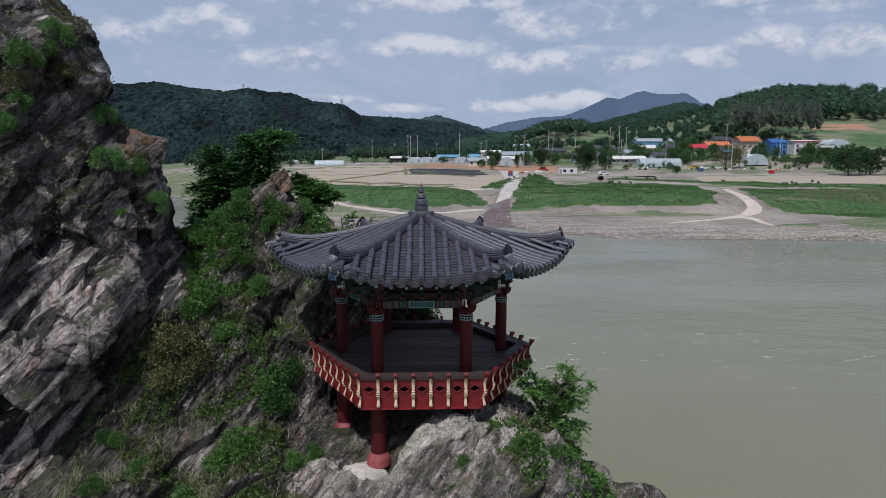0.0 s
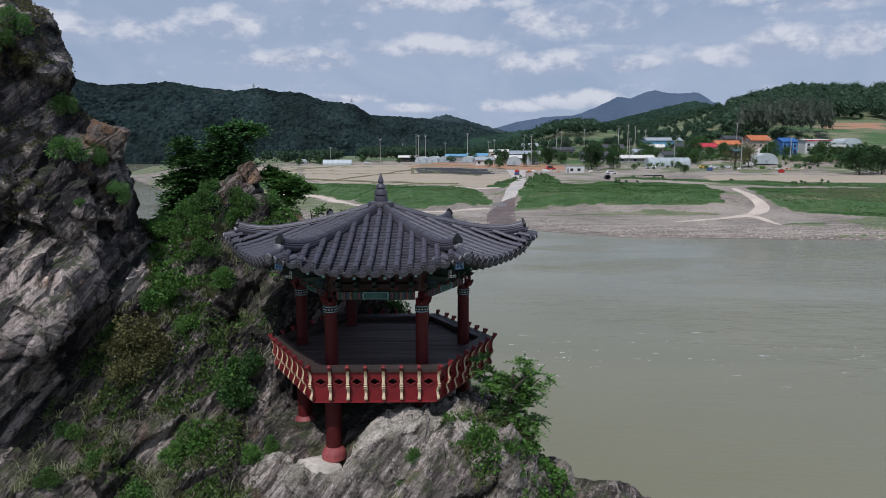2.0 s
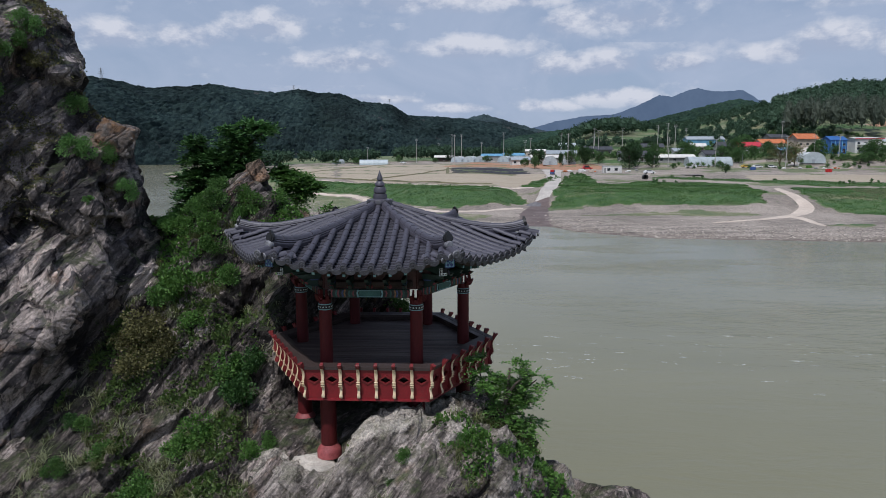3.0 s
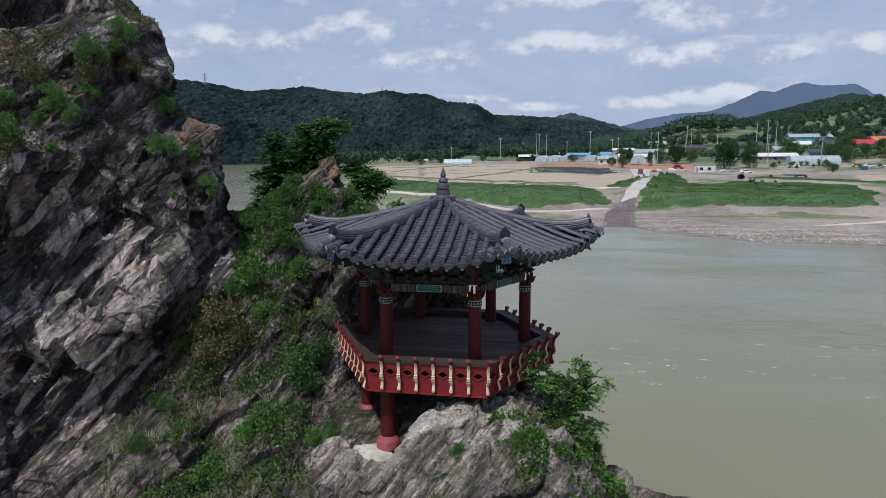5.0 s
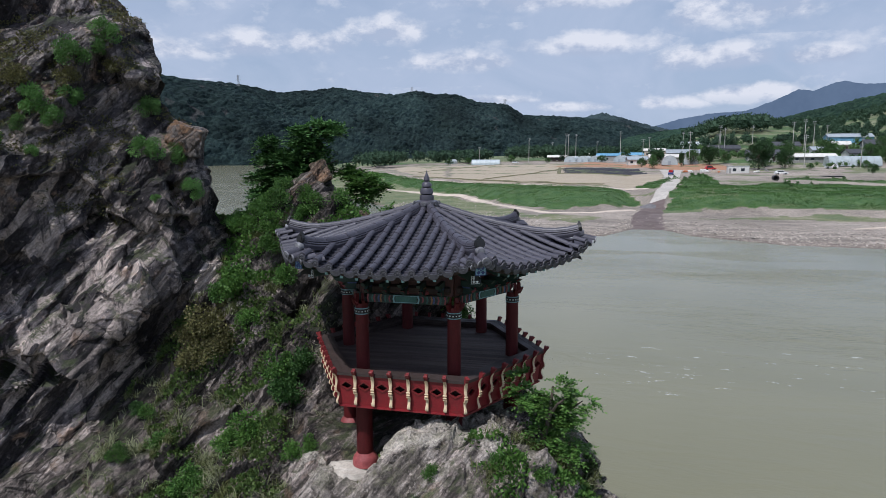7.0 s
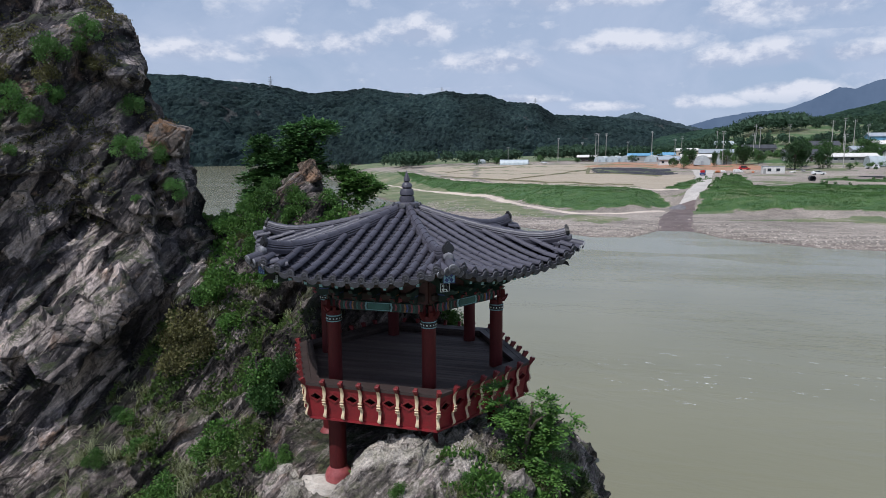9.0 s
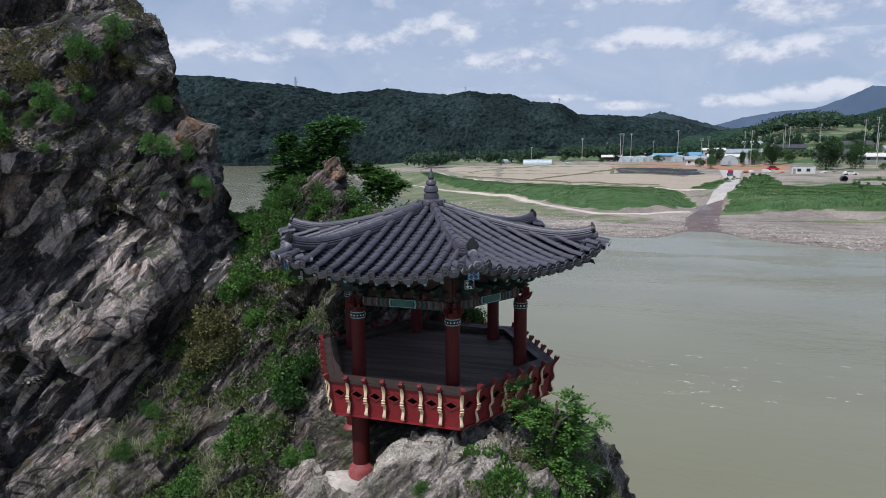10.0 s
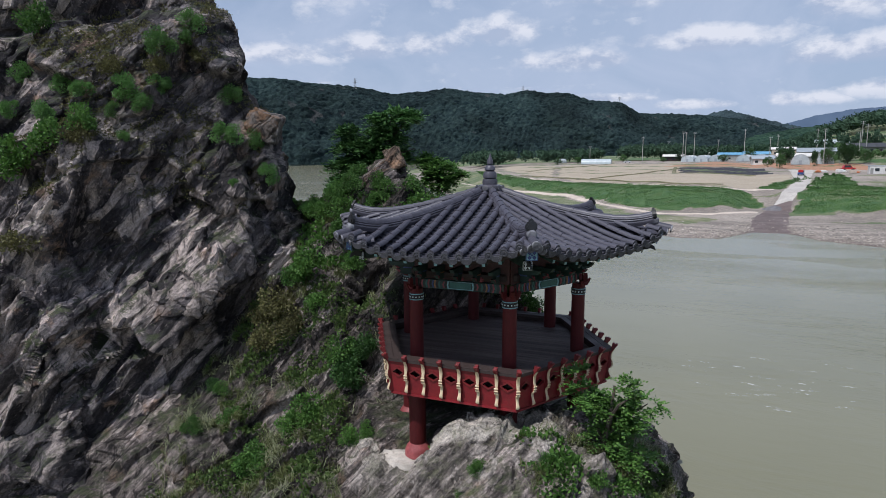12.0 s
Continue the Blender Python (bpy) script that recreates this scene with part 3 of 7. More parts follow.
def boulder(name, at, size, turn, mats, label, seed, group="loose boulders", rough=0.16, cuts=22, block=1.0, lump=0.28, sharp=5):
    """A broken block of rock."""
    n = cuts
    off = Vector((seed * 3.1, seed * 1.7, seed * 5.3))
    s = Shape()
    rings = []
    for a in range(n + 1):
        th = math.pi * a / n
        ring = []
        for i in range(2 * n):
            ph = math.pi * i / n
            d = Vector((math.sin(th) * math.cos(ph), math.sin(th) * math.sin(ph), math.cos(th)))
            k = (abs(d.x) ** sharp + abs(d.y) ** sharp + abs(d.z) ** sharp) ** (-1 / sharp) * block + (1 - block)
            p = d * k
            q = p * 1.6 + off
            p += d * (facets(q, 1.2, 1.2, lump) + facets(q * 1.3 + off, 0.5, 1.4, rough))
            ring.append((p.x * size[0], p.y * size[1], p.z * size[2]))
        rings.append(ring)
    s.rings(rings)
    ob = part(name, s, mats, m=pose(*at, *turn))
    return tagged(ob, label, "rock", group)


# the broken, bleached crest of the knoll in front of the pavilion: x, y and height of its top
KNOLL = ((-4.3, 16.75, 6.5), (-3.7, 16.55, 7.0), (-3.1, 16.2, 7.2), (-2.6, 15.62, 7.1), (-1.7, 15.3, 7.1), (-1.3, 15.25, 7.5), (-0.98, 15.25, 8.1), (-0.55, 15.2, 8.52), (0.1, 15.2, 8.72), (0.5, 15.3, 8.78), (0.8, 15.35, 8.90), (0.97, 15.38, 8.70), (1.15, 15.42, 8.74), (1.5, 15.5, 8.90), (1.85, 15.5, 8.72),
         (2.3, 15.45, 8.42), (2.9, 15.5, 8.05), (3.4, 15.75, 7.5), (3.9, 16.15, 7.0), (4.5, 16.6, 6.4), (4.9, 16.8, 5.6), (5.3, 17.0, 4.6))
FALL = ((-1.5, -1.1), (-0.75, -0.36), (-0.3, -0.07), (0.0, 0.0), (0.22, -0.14), (0.5, -0.45), (0.82, -0.9), (1.15, -1.6), (1.6, -2.8), (2.3, -5.2))
rows, bleach = [], []
xs = spread((-4.3, 5.3, 0.04))
for q in spread((0.0, 1.0, 0.0085)):
    d = -1.5 + 3.8 * q
    row = []
    for x in xs:
        y0, z0 = lin(x, [(k[0], k[1]) for k in KNOLL]), lin(x, [(k[0], k[2]) for k in KNOLL])
        fall = lin(d, FALL)
        if d < 0:                                       # it runs on under the floor
            fall *= 1.0 - 0.75 * step(-1.1, -0.4, x) * step(2.6, 1.8, x)
        row.append((x, y0 - d, z0 + fall))
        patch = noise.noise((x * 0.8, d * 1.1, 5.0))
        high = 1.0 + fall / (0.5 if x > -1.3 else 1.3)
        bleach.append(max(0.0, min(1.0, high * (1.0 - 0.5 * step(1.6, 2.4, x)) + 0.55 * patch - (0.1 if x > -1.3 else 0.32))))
    rows.append(row)
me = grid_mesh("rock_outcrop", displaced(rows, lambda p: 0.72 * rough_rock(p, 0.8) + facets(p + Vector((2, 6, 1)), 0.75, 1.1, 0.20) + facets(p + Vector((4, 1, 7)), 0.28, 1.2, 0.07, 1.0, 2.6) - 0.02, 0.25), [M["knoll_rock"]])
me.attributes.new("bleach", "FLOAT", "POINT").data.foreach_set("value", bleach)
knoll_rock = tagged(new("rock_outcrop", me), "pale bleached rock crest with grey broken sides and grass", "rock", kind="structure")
boulder("boulder", (2.0, 17.2, 8.1), (0.6, 0.5, 0.42), (0, 5, 50), M["slope"], "grey boulder under the pavilion floor", 4)
# the outcrop on the ridge
boulder("outcrop", (-6.22, 22.4, 14.38), (0.40, 0.36, 0.17), (14, -34, 14), M["rust_rock"], "rusty brown angular slab leaning on the ridge", 8, "ridge outcrop", 0.06, 40, lump=0.16, sharp=16)
boulder("outcrop", (-5.72, 22.3, 14.62), (0.27, 0.32, 0.36), (-6, -24, 24), M["rust_rock"], "rusty upright block on the ridge", 9, "ridge outcrop", 0.06, 40, lump=0.20, sharp=16)
boulder("outcrop", (-6.55, 22.2, 13.85), (0.62, 0.45, 0.24), (6, -36, 6), M["rust_rock"], "brown weathered slab under the outcrop", 10, "ridge outcrop", 0.08, 40, lump=0.18, sharp=16)
boulder("outcrop", (-5.95, 22.1, 13.75), (0.42, 0.45, 0.55), (6, -14, 40), M["slope"], "dark broken rock under the slabs", 17, "ridge outcrop", 0.09, 24, lump=0.16)
boulder("outcrop", (-5.25, 22.3, 13.3), (0.5, 0.5, 0.55), (5, 20, 0), M["slope"], "dark rock under the outcrop", 11, "ridge outcrop")
boulder("outcrop", (-4.3, 22.3, 12.75), (0.36, 0.4, 0.45), (5, 30, 0), M["rust_rock"], "brown rock beside the outcrop", 12, "ridge outcrop")
boulder("outcrop", (-9.3, 19.75, 15.7), (0.52, 0.46, 0.46), (4, 16, 25), M["block_rock"], "rust-stained block on the shoulder of the crag", 13, "crag blocks", 0.07, 36, lump=0.2, sharp=12)
boulder("boulder", (-2.4, 21.9, 9.9), (0.9, 0.6, 0.75), (0, -15, 10), M["slope"], "dark boulder behind the pavilion", 14)
boulder("boulder", (-3.6, 21.0, 9.9), (0.7, 0.7, 0.9), (0, -15, 40), M["slope"], "dark boulder beside the railing", 15)


# ---- river, far bank, hills ----
SHORE = ((-440, 1700), (-425, 1000), (-300, 560), (-160, 330), (-114, 255), (-60, 180), (-27, 143), (-3, 123), (4, 124.5), (10, 139), (15, 139), (20, 128), (34, 118), (77, 115), (140, 118), (400, 150), (2000, 300))
BANK = ((-40, -2.5), (0, 0), (10, 0.6), (25, 1.0), (42, 1.3), (60, 5.0), (120, 7.5), (190, 9.4), (300, 11), (450, 12.5), (700, 16))


def shelf(x, y):
    s = y - lin(x, SHORE)
    z = lin(s, BANK)
    k = x / max(y, 1)
    w = min(1, max(0, (k - 0.05) / 0.12))
    r = min(1, max(0, (k - 0.3) / 0.22))
    z += w * max(0, min(y, 760) - 310) * (0.07 + 0.10 * r)
    return z


def inside(x, y, poly):
    hit = False
    j = len(poly) - 1
    for i in range(len(poly)):
        (xi, yi), (xj, yj) = poly[i], poly[j]
        if (yi > y) != (yj > y) and x < (xj - xi) * (y - yi) / (yj - yi) + xi:
            hit = not hit
        j = i
    return hit


# what grows or lies where, in plan
GRASS = (((-146, 384), (-124, 352), (-92, 295), (-66, 252), (-52, 237), (-28, 219), (-9, 208), (11, 194), (13, 183), (2, 170), (-10, 168), (-20, 177), (-32, 194), (-46, 212), (-61, 228), (-82, 258), (-116, 318)),
         ((19.5, 172), (24, 200), (34, 250), (40, 262), (37, 210), (44, 205), (55, 216), (81, 206), (79.5, 184), (73, 166), (60, 164), (46, 166), (30, 166)),
         ((85.5, 172), (87, 182), (91, 193), (140, 192), (240, 200), (240, 150), (140, 140), (103, 146), (90, 156)),
         ((71, 133), (75, 137), (83, 139), (81, 132), (75, 130)), ((72, 118.6), (80, 121), (84, 119), (76, 117.4)),
         ((26, 228), (29, 246), (18, 226), (12, 206), (18, 200)),
         ((60, 228), (88, 213), (100, 200), (140, 194), (240, 202), (240, 213), (130, 209), (92, 222), (66, 238)))
REEDS = (((97, 172), (104, 186), (150, 190), (240, 196), (240, 168), (130, 162)),)
LAWN = (((-215, 470), (-124, 352), (-86, 288), (-60, 240), (-46, 208), (-30, 182), (-14, 158), (-20, 150), (-62, 184), (-116, 262), (-170, 345)),
        ((24, 153), (46, 160), (66, 158), (68, 152), (44, 152)), ((-20, 152), (-2, 140), (4, 150), (-10, 158)), ((88, 143), (100, 147), (140, 141), (170, 130), (140, 122), (98, 122), (86, 129)))
FIELD = (((-95, 400), (-60, 262), (-46, 234), (-16, 214), (10, 202), (22, 236), (26, 262), (-14, 268), (-20, 400)),
         ((-150, 450), (-114, 350), (-82, 294), (-64, 262), (-98, 400)), ((92, 224), (100, 250), (250, 258), (250, 215), (140, 211)))
ORANGE = (((-26, 338), (19, 322), (30, 296), (62, 296), (62, 318), (40, 345), (-8, 440)), ((257, 446), (302, 446), (322, 480), (272, 472)), ((178, 560), (184, 520), (200, 560), (192, 622)), ((203, 529), (212, 496), (224, 520), (214, 545)), ((78, 620), (84, 556), (94, 600), (90, 690)))
DARK = (((-18, 326), (-14, 270), (12, 260), (19, 266), (18, 314)),)
GREENHILL = (((226, 386), (290, 390), (330, 420), (244, 418)), ((70, 410), (130, 405), (140, 440), (90, 450)), ((20, 470), (140, 470), (160, 700), (30, 700)))


def zone(x, y, polys):
    wob = 2.2 * noise.noise((x * 0.12, y * 0.12, 3.0)) + 1.0 * noise.noise((x * 0.4, y * 0.4, 8.0))
    wob2 = 2.2 * noise.noise((x * 0.12, y * 0.12, 13.0)) + 1.0 * noise.noise((x * 0.4, y * 0.4, 18.0))
    return any(inside(x + wob, y + wob2, p) for p in polys)


def lie(x, y):
    """The far bank with its small unevenness."""
    z = shelf(x, y)
    if y - lin(x, SHORE) > 3:
        z += 0.35 * noise.noise((x * 0.09, y * 0.09, 1.0)) + 0.12 * noise.noise((x * 0.35, y * 0.35, 4.0))
    return z


gx = spread((-3200, -600, 260), (-600, -130, 12), (-130, 240, 1.25), (240, 600, 12), (600, 3200, 260))
gy = spread((-1500, -50, 290), (-50, 105, 25), (105, 330, 1.25), (330, 480, 3.0), (480, 800, 9), (800, 4600, 380))
rows, cover = [], []
for y in gy:
    row = []
    for x in gx:
        z = lie(x, y) if y > 100 else min(-2.5, lie(x, y))
        g = zone(x, y, GRASS) or zone(x, y, GREENHILL) and noise.noise((x * 0.025, y * 0.04, 9)) > -0.1
        r = zone(x, y, REEDS)
        if g and x > 16 and y < 300 and noise.noise((x * 0.045, y * 0.13, 21)) + 0.3 * noise.noise((x * 0.2, y * 0.3, 5)) < -0.40:
            g, r = False, True
        l = zone(x, y, LAWN) or any(abs(x * 0.55 + y - c + 6 * noise.noise((x * 0.03, c, 0))) < w for c, w in ((262, 1.6), (288, 2.4), (330, 4.0), (372, 6.0))) and -120 < x < 12
        if y > 335 + 25 * noise.noise((x * 0.03, y * 0.03, 1)) and x > 0.1 * y and not zone(x, y, ORANGE) or y > 500:
            l = True
            g = noise.noise((x * 0.02, y * 0.035, 6)) > 0.22
        l = l or r
        if y > 165 and noise.noise((x * 0.05, y * 0.11, 17)) + 0.5 * noise.noise((x * 0.2, y * 0.3, 3)) > 0.33 and not zone(x, y, FIELD):
            l = True
        if 60 < x < 300 and 270 < y < 345 and noise.noise((x * 0.07, y * 0.07, 2)) > -0.02 and not zone(x, y, FIELD):
            l = True
        if g and y < 320:
            z += 0.12 + 0.15 * noise.noise((x * 0.5, y * 0.5, 2.0))
        row.append((x, y, z))
        s = y - lin(x, SHORE)
        cover.append((1.0 if g else 0.54 if l else 0.0, 1.0 if zone(x, y, FIELD) else 0.0, 1.0 if zone(x, y, ORANGE) else 0.0, 1.0 if zone(x, y, DARK) else 0.0))
    rows.append(row)
me = grid_mesh("ground", rows, [], 80)
att = me.color_attributes.new("cover", "FLOAT_COLOR", "POINT")
att.data.foreach_set("color", [c for v in cover for c in v])

m, t, b = material("river_bank")
pos = t.nodes.new("ShaderNodeNewGeometry").outputs["Position"]
attr = t.nodes.new("ShaderNodeAttribute")
attr.attribute_name = "cover"
sep = tnode(t, "ShaderNodeSeparateColor", ((0, attr.outputs["Color"]),))
big, mid, fine = tnoise(t, pos, 0.05, 6, 0.6), tnoise(t, pos, 0.45, 8, 0.7), tnoise(t, pos, 2.5, 8, 0.75)
stones = tnode(t, "ShaderNodeTexVoronoi", (("Vector", pos),), Scale=4.5)
col = tmix(t, tramp(t, mid, ((0.35, 0), (0.65, 1))), (0.285, 0.242, 0.204), (0.172, 0.147, 0.125))
col = tmix(t, tramp(t, big, ((0.4, 0), (0.62, 1))), col, (0.355, 0.305, 0.26))
col = tmix(t, 0.55, col, tmix(t, 1.0, col, tramp(t, stones.outputs["Color"], ((0.2, 0.55), (0.8, 1.4))), "MULTIPLY"))
furrow = tnoise(t, stretched(t, pos, (0, 0, 0), (0.03, 0.45, 1)), 1.0, 5, 0.6)
tan = tmix(t, tramp(t, furrow, ((0.35, 0), (0.65, 1))), (0.42, 0.355, 0.27), (0.36, 0.30, 0.225))
edge = lambda v: tramp(t, tmath(t, "ADD", v, tmath(t, "MULTIPLY", tmath(t, "SUBTRACT", fine, 0.5), 0.9)), ((0.42, 0), (0.58, 1)))
col = tmix(t, edge(sep.outputs[1]), col, tan)
col = tmix(t, edge(sep.outputs[2]), col, tmix(t, mid, (0.43, 0.235, 0.145), (0.34, 0.18, 0.11)))
col = tmix(t, edge(attr.outputs["Alpha"]), col, tmix(t, mid, (0.022, 0.021, 0.03), (0.035, 0.033, 0.042)))
height = tnode(t, "ShaderNodeSeparateXYZ", ((0, pos),)).outputs[2]
strand = tnoise(t, stretched(t, pos, (0, 0, 3), (0.018, 0.30, 0.0)), 1.0, 6, 0.65, 0.4)
lines = tmath(t, "MULTIPLY", tramp(t, strand, ((0.48, 0), (0.55, 0.95))), tramp(t, height, ((0.2, 1), (1.3, 0.6), (3.5, 0))))
col = tmix(t, lines, col, tmix(t, fine, (0.20, 0.172, 0.147), (0.11, 0.095, 0.082)))
pebbly = tnoise(t, stretched(t, pos, (0, 0, -2), (0.05, 0.4, 0.0)), 1.0, 7, 0.7, 0.5)
col = tmix(t, tmath(t, "MULTIPLY", tramp(t, pebbly, ((0.50, 0), (0.60, 0.8))), tramp(t, height, ((0.3, 1), (2.2, 0.4), (5.0, 0)))), col, tmix(t, fine, (0.58, 0.51, 0.45), (0.36, 0.31, 0.27)))
patchy = tnoise(t, stretched(t, pos, (0, 0, 8), (0.5, 1.0, 1.0)), 0.16, 7, 0.66)
lawn = tmix(t, tramp(t, patchy, ((0.36, 0), (0.64, 1))), (0.20, 0.205, 0.10), (0.075, 0.122, 0.046))
grassy = tmix(t, tramp(t, mid, ((0.35, 0), (0.65, 1))), (0.085, 0.150, 0.045), (0.032, 0.088, 0.027))
grassy = tmix(t, tramp(t, patchy, ((0.52, 0), (0.70, 0.75))), grassy, (0.17, 0.165, 0.085))
col = tmix(t, tramp(t, tmath(t, "ADD", sep.outputs[0], tmath(t, "ADD", tmath(t, "MULTIPLY", tmath(t, "SUBTRACT", mid, 0.5), 1.1), tmath(t, "MULTIPLY", tmath(t, "SUBTRACT", patchy, 0.5), 1.2))), ((0.22, 0), (0.46, 0.9))), col, lawn)
col = tmix(t, tramp(t, tmath(t, "ADD", sep.outputs[0], tmath(t, "MULTIPLY", tmath(t, "SUBTRACT", mid, 0.5), 0.9)), ((0.58, 0), (0.82, 1))), col, grassy)
wet = tramp(t, tmath(t, "ADD", height, tmath(t, "MULTIPLY", mid, 0.25)), ((0.12, 1), (0.4, 0)))
col = tmix(t, tmath(t, "MULTIPLY", wet, 0.8), col, (0.115, 0.08, 0.068))
col = tmix(t, 1.0, col, tramp(t, fine, ((0.3, 0.8), (0.7, 1.2))), "MULTIPLY")
t.links.new(col, b.inputs["Base Color"])
b.inputs["Roughness"].default_value = 0.9
n = tnode(t, "ShaderNodeBump", (("Height", tmath(t, "ADD", fine, stones.outputs["Distance"])),), Strength=0.6, Distance=0.3)
t.links.new(n.outputs[0], b.inputs["Normal"])
me.materials.append(m)
ground = tagged(new("ground", me), "sandy and grassy river bank with fields", "ground", kind="structure")

# the water
m, t, b = material("silty_river")
pos = t.nodes.new("ShaderNodeNewGeometry").outputs["Position"]
flow = stretched(t, pos, (0, 0, 12), (0.35, 1.0, 1.0))
big, mid, fine = tnoise(t, flow, 0.05, 5, 0.55, 0.6), tnoise(t, flow, 0.5, 6, 0.6, 0.8), tnoise(t, flow, 2.6, 6, 0.6, 0.5)
t.links.new(tmix(t, tramp(t, big, ((0.3, 0), (0.7, 1))), (0.166, 0.161, 0.101), (0.202, 0.194, 0.126)), b.inputs["Base Color"])
b.inputs["Roughness"].default_value = 0.16
b.inputs["IOR"].default_value = 1.33
h = tmath(t, "ADD", tmath(t, "MULTIPLY", mid, 1.0), tmath(t, "MULTIPLY", fine, 0.25))
off_shore = tramp(t, tmath(t, "DIVIDE", tnode(t, "ShaderNodeSeparateXYZ", ((0, pos),)).outputs[1], 200.0), ((0.36, 0.0), (0.46, 1.0), (0.60, 1.0), (0.7, 0.0)))
riffle = tmath(t, "MULTIPLY", off_shore, tramp(t, tnoise(t, stretched(t, pos, (0, 0, 4), (0.4, 1.0, 1.0)), 0.09, 4, 0.5), ((0.52, 0.0), (0.62, 0.35))))
n = tnode(t, "ShaderNodeBump", (("Height", h), ("Strength", tmath(t, "ADD", riffle, tramp(t, tnoise(t, flow, 0.03, 5), ((0.42, 0.04), (0.66, 0.42)))))), Distance=0.5)
t.links.new(n.outputs[0], b.inputs["Normal"])
s = Shape()
s.add([(-3300, -1500, 0), (3300, -1500, 0), (3300, 4600, 0), (-3300, 4600, 0)], [(0, 1, 2, 3)])
tagged(part("water", s, m), "broad silty green-brown river with small rapids", "river", kind="structure")


# the hills across the river: height over the eye as a slope, by degrees from north
def ridge(name, profile, near, deep, steps, label, rise=0.0, far=900, base=0.0, canopy=9.0, mat_in=None):
    a0, a1 = profile[0][0], profile[-1][0]
    na, nr = steps
    rows = []
    for j in range(nr + 1):
        v = j / nr
        row = []
        for i in range(na + 1):
            a = a0 + (a1 - a0) * i / na
            th = radians(a)
            d1 = lin(a, near) + deep
            full = EYE + d1 * lin(a, profile) - base
            d0 = lin(a, near)
            spur = noise.fractal((a * 0.19, 1.3 + rise, v * 1.3), 1.0, 2.0, 3)
            gully = noise.fractal((a * d0 * 0.0174 * 0.006, v * 3.5, 2.0 + rise), 1.0, 2.0, 4)
            d = d0 + deep * v + (55 * spur + 28 * gully) * (1 - v) * min(1, v * 6)
            z = base + full * (0.25 * v + 0.75 * math.sin(v * math.pi / 2)) - 6.0
            p = Vector((a * d0 * 0.01745 / canopy, v * math.hypot(deep, full) * 0.9 / canopy, 0.5))
            dist, pts = noise.voronoi(p)
            crown = canopy * (0.4 + 0.75 * (0.5 + 0.5 * noise.noise(pts[0] * 4.0))) * max(0.0, 1 - 1.2 * dist[0] ** 2) * min(1, v * 20)
            dist2, pts2 = noise.voronoi(p * 2.1 + Vector((7.7, 3.1, 0.4)))
            crown += 0.45 * canopy * (0.3 + 0.9 * (0.5 + 0.5 * noise.noise(pts2[0] * 4.0))) * max(0.0, 1 - 1.2 * dist2[0] ** 2) * min(1, v * 20)
            d -= 0.45 * crown
            z += 0.7 * crown
            x, y = d * math.sin(th), d * math.cos(th)
            row.append((x, y, z))
        rows.append(row)
    rows.append([(x * 1.25, y * 1.25, -5) for x, y, z in rows[-1]])
    ob = new(name, grid_mesh(name, rows, [mat_in], None))
    return tagged(ob, label, "hill", kind="structure")


def forest(name, dark, light, size):
    m, t, b = material(name)
    pos = t.nodes.new("ShaderNodeNewGeometry").outputs["Position"]
    crowns = tnode(t, "ShaderNodeTexVoronoi", (("Vector", pos),), Scale=1 / size)
    tone = tmath(t, "ADD", tmath(t, "MULTIPLY", crowns.outputs["Color"], 0.5), tmath(t, "MULTIPLY", tnoise(t, pos, 0.35 / size, 6, 0.65), 0.6))
    col = tramp(t, tone, ((0.3, dark), (0.8, light)))
    steep = tnode(t, "ShaderNodeSeparateXYZ", ((0, pos),)).outputs[2]
    bare = tramp(t, tnoise(t, stretched(t, pos, (0, 0, 0), (1, 1, 0.5)), 0.012, 7, 0.65), ((0.63, 0), (0.67, 0.6)))
    # broad sunlit and dim patches, put into the wood's colour
    col = tmix(t, 1.0, col, tramp(t, tnoise(t, pos, 0.006, 5, 0.6), ((0.36, 0.65), (0.64, 1.35))), "MULTIPLY")
    col = tmix(t, bare, col, (0.085, 0.08, 0.08))
    t.links.new(col, b.inputs["Base Color"])
    b.inputs["Roughness"].default_value = 0.9
    b.inputs["Specular IOR Level"].default_value = 0.1
    n = tnode(t, "ShaderNodeBump", (("Height", tnoise(t, pos, 2.2 / size, 6, 0.7)),), Strength=1.0, Distance=size * 0.4)
    t.links.new(n.outputs[0], b.inputs["Normal"])
    return m


M["forest"] = forest("wooded_hill", (0.005, 0.012, 0.015), (0.029, 0.048, 0.045), 7.5)
# farther hill: distance haze put into a paler, bluer wood colour
M["forest_far"] = forest("haze_tinted_wooded_hill", (0.026, 0.042, 0.050), (0.045, 0.066, 0.070), 14.0)
M["forest_near"] = forest("wooded_slope", (0.010, 0.027, 0.021), (0.038, 0.070, 0.045), 6.0)
ridge("wooded_hill", ((-80, 0.10), (-55, 0.115), (-41.4, 0.118), (-38.6, 0.118), (-35.7, 0.112), (-31.8, 0.1075), (-29, 0.0970), (-26.5, 0.1), (-23.8, 0.106), (-21.4, 0.099), (-18.7, 0.096), (-16.9, 0.102), (-15.5, 0.097), (-13.2, 0.096), (-11.5, 0.0845),
                      (-8.8, 0.080), (-7.4, 0.064), (-4.3, 0.061), (-2.1, 0.0585), (1, 0.050), (4.4, 0.036), (8, 0.02)),
      ((-80, 1100), (-38, 1230), (-24, 1420), (-10, 1550), (0, 1750), (8, 1900)), 330, (760, 90), "long steep hill covered in dark green woodland", mat_in=M["forest"], canopy=10)
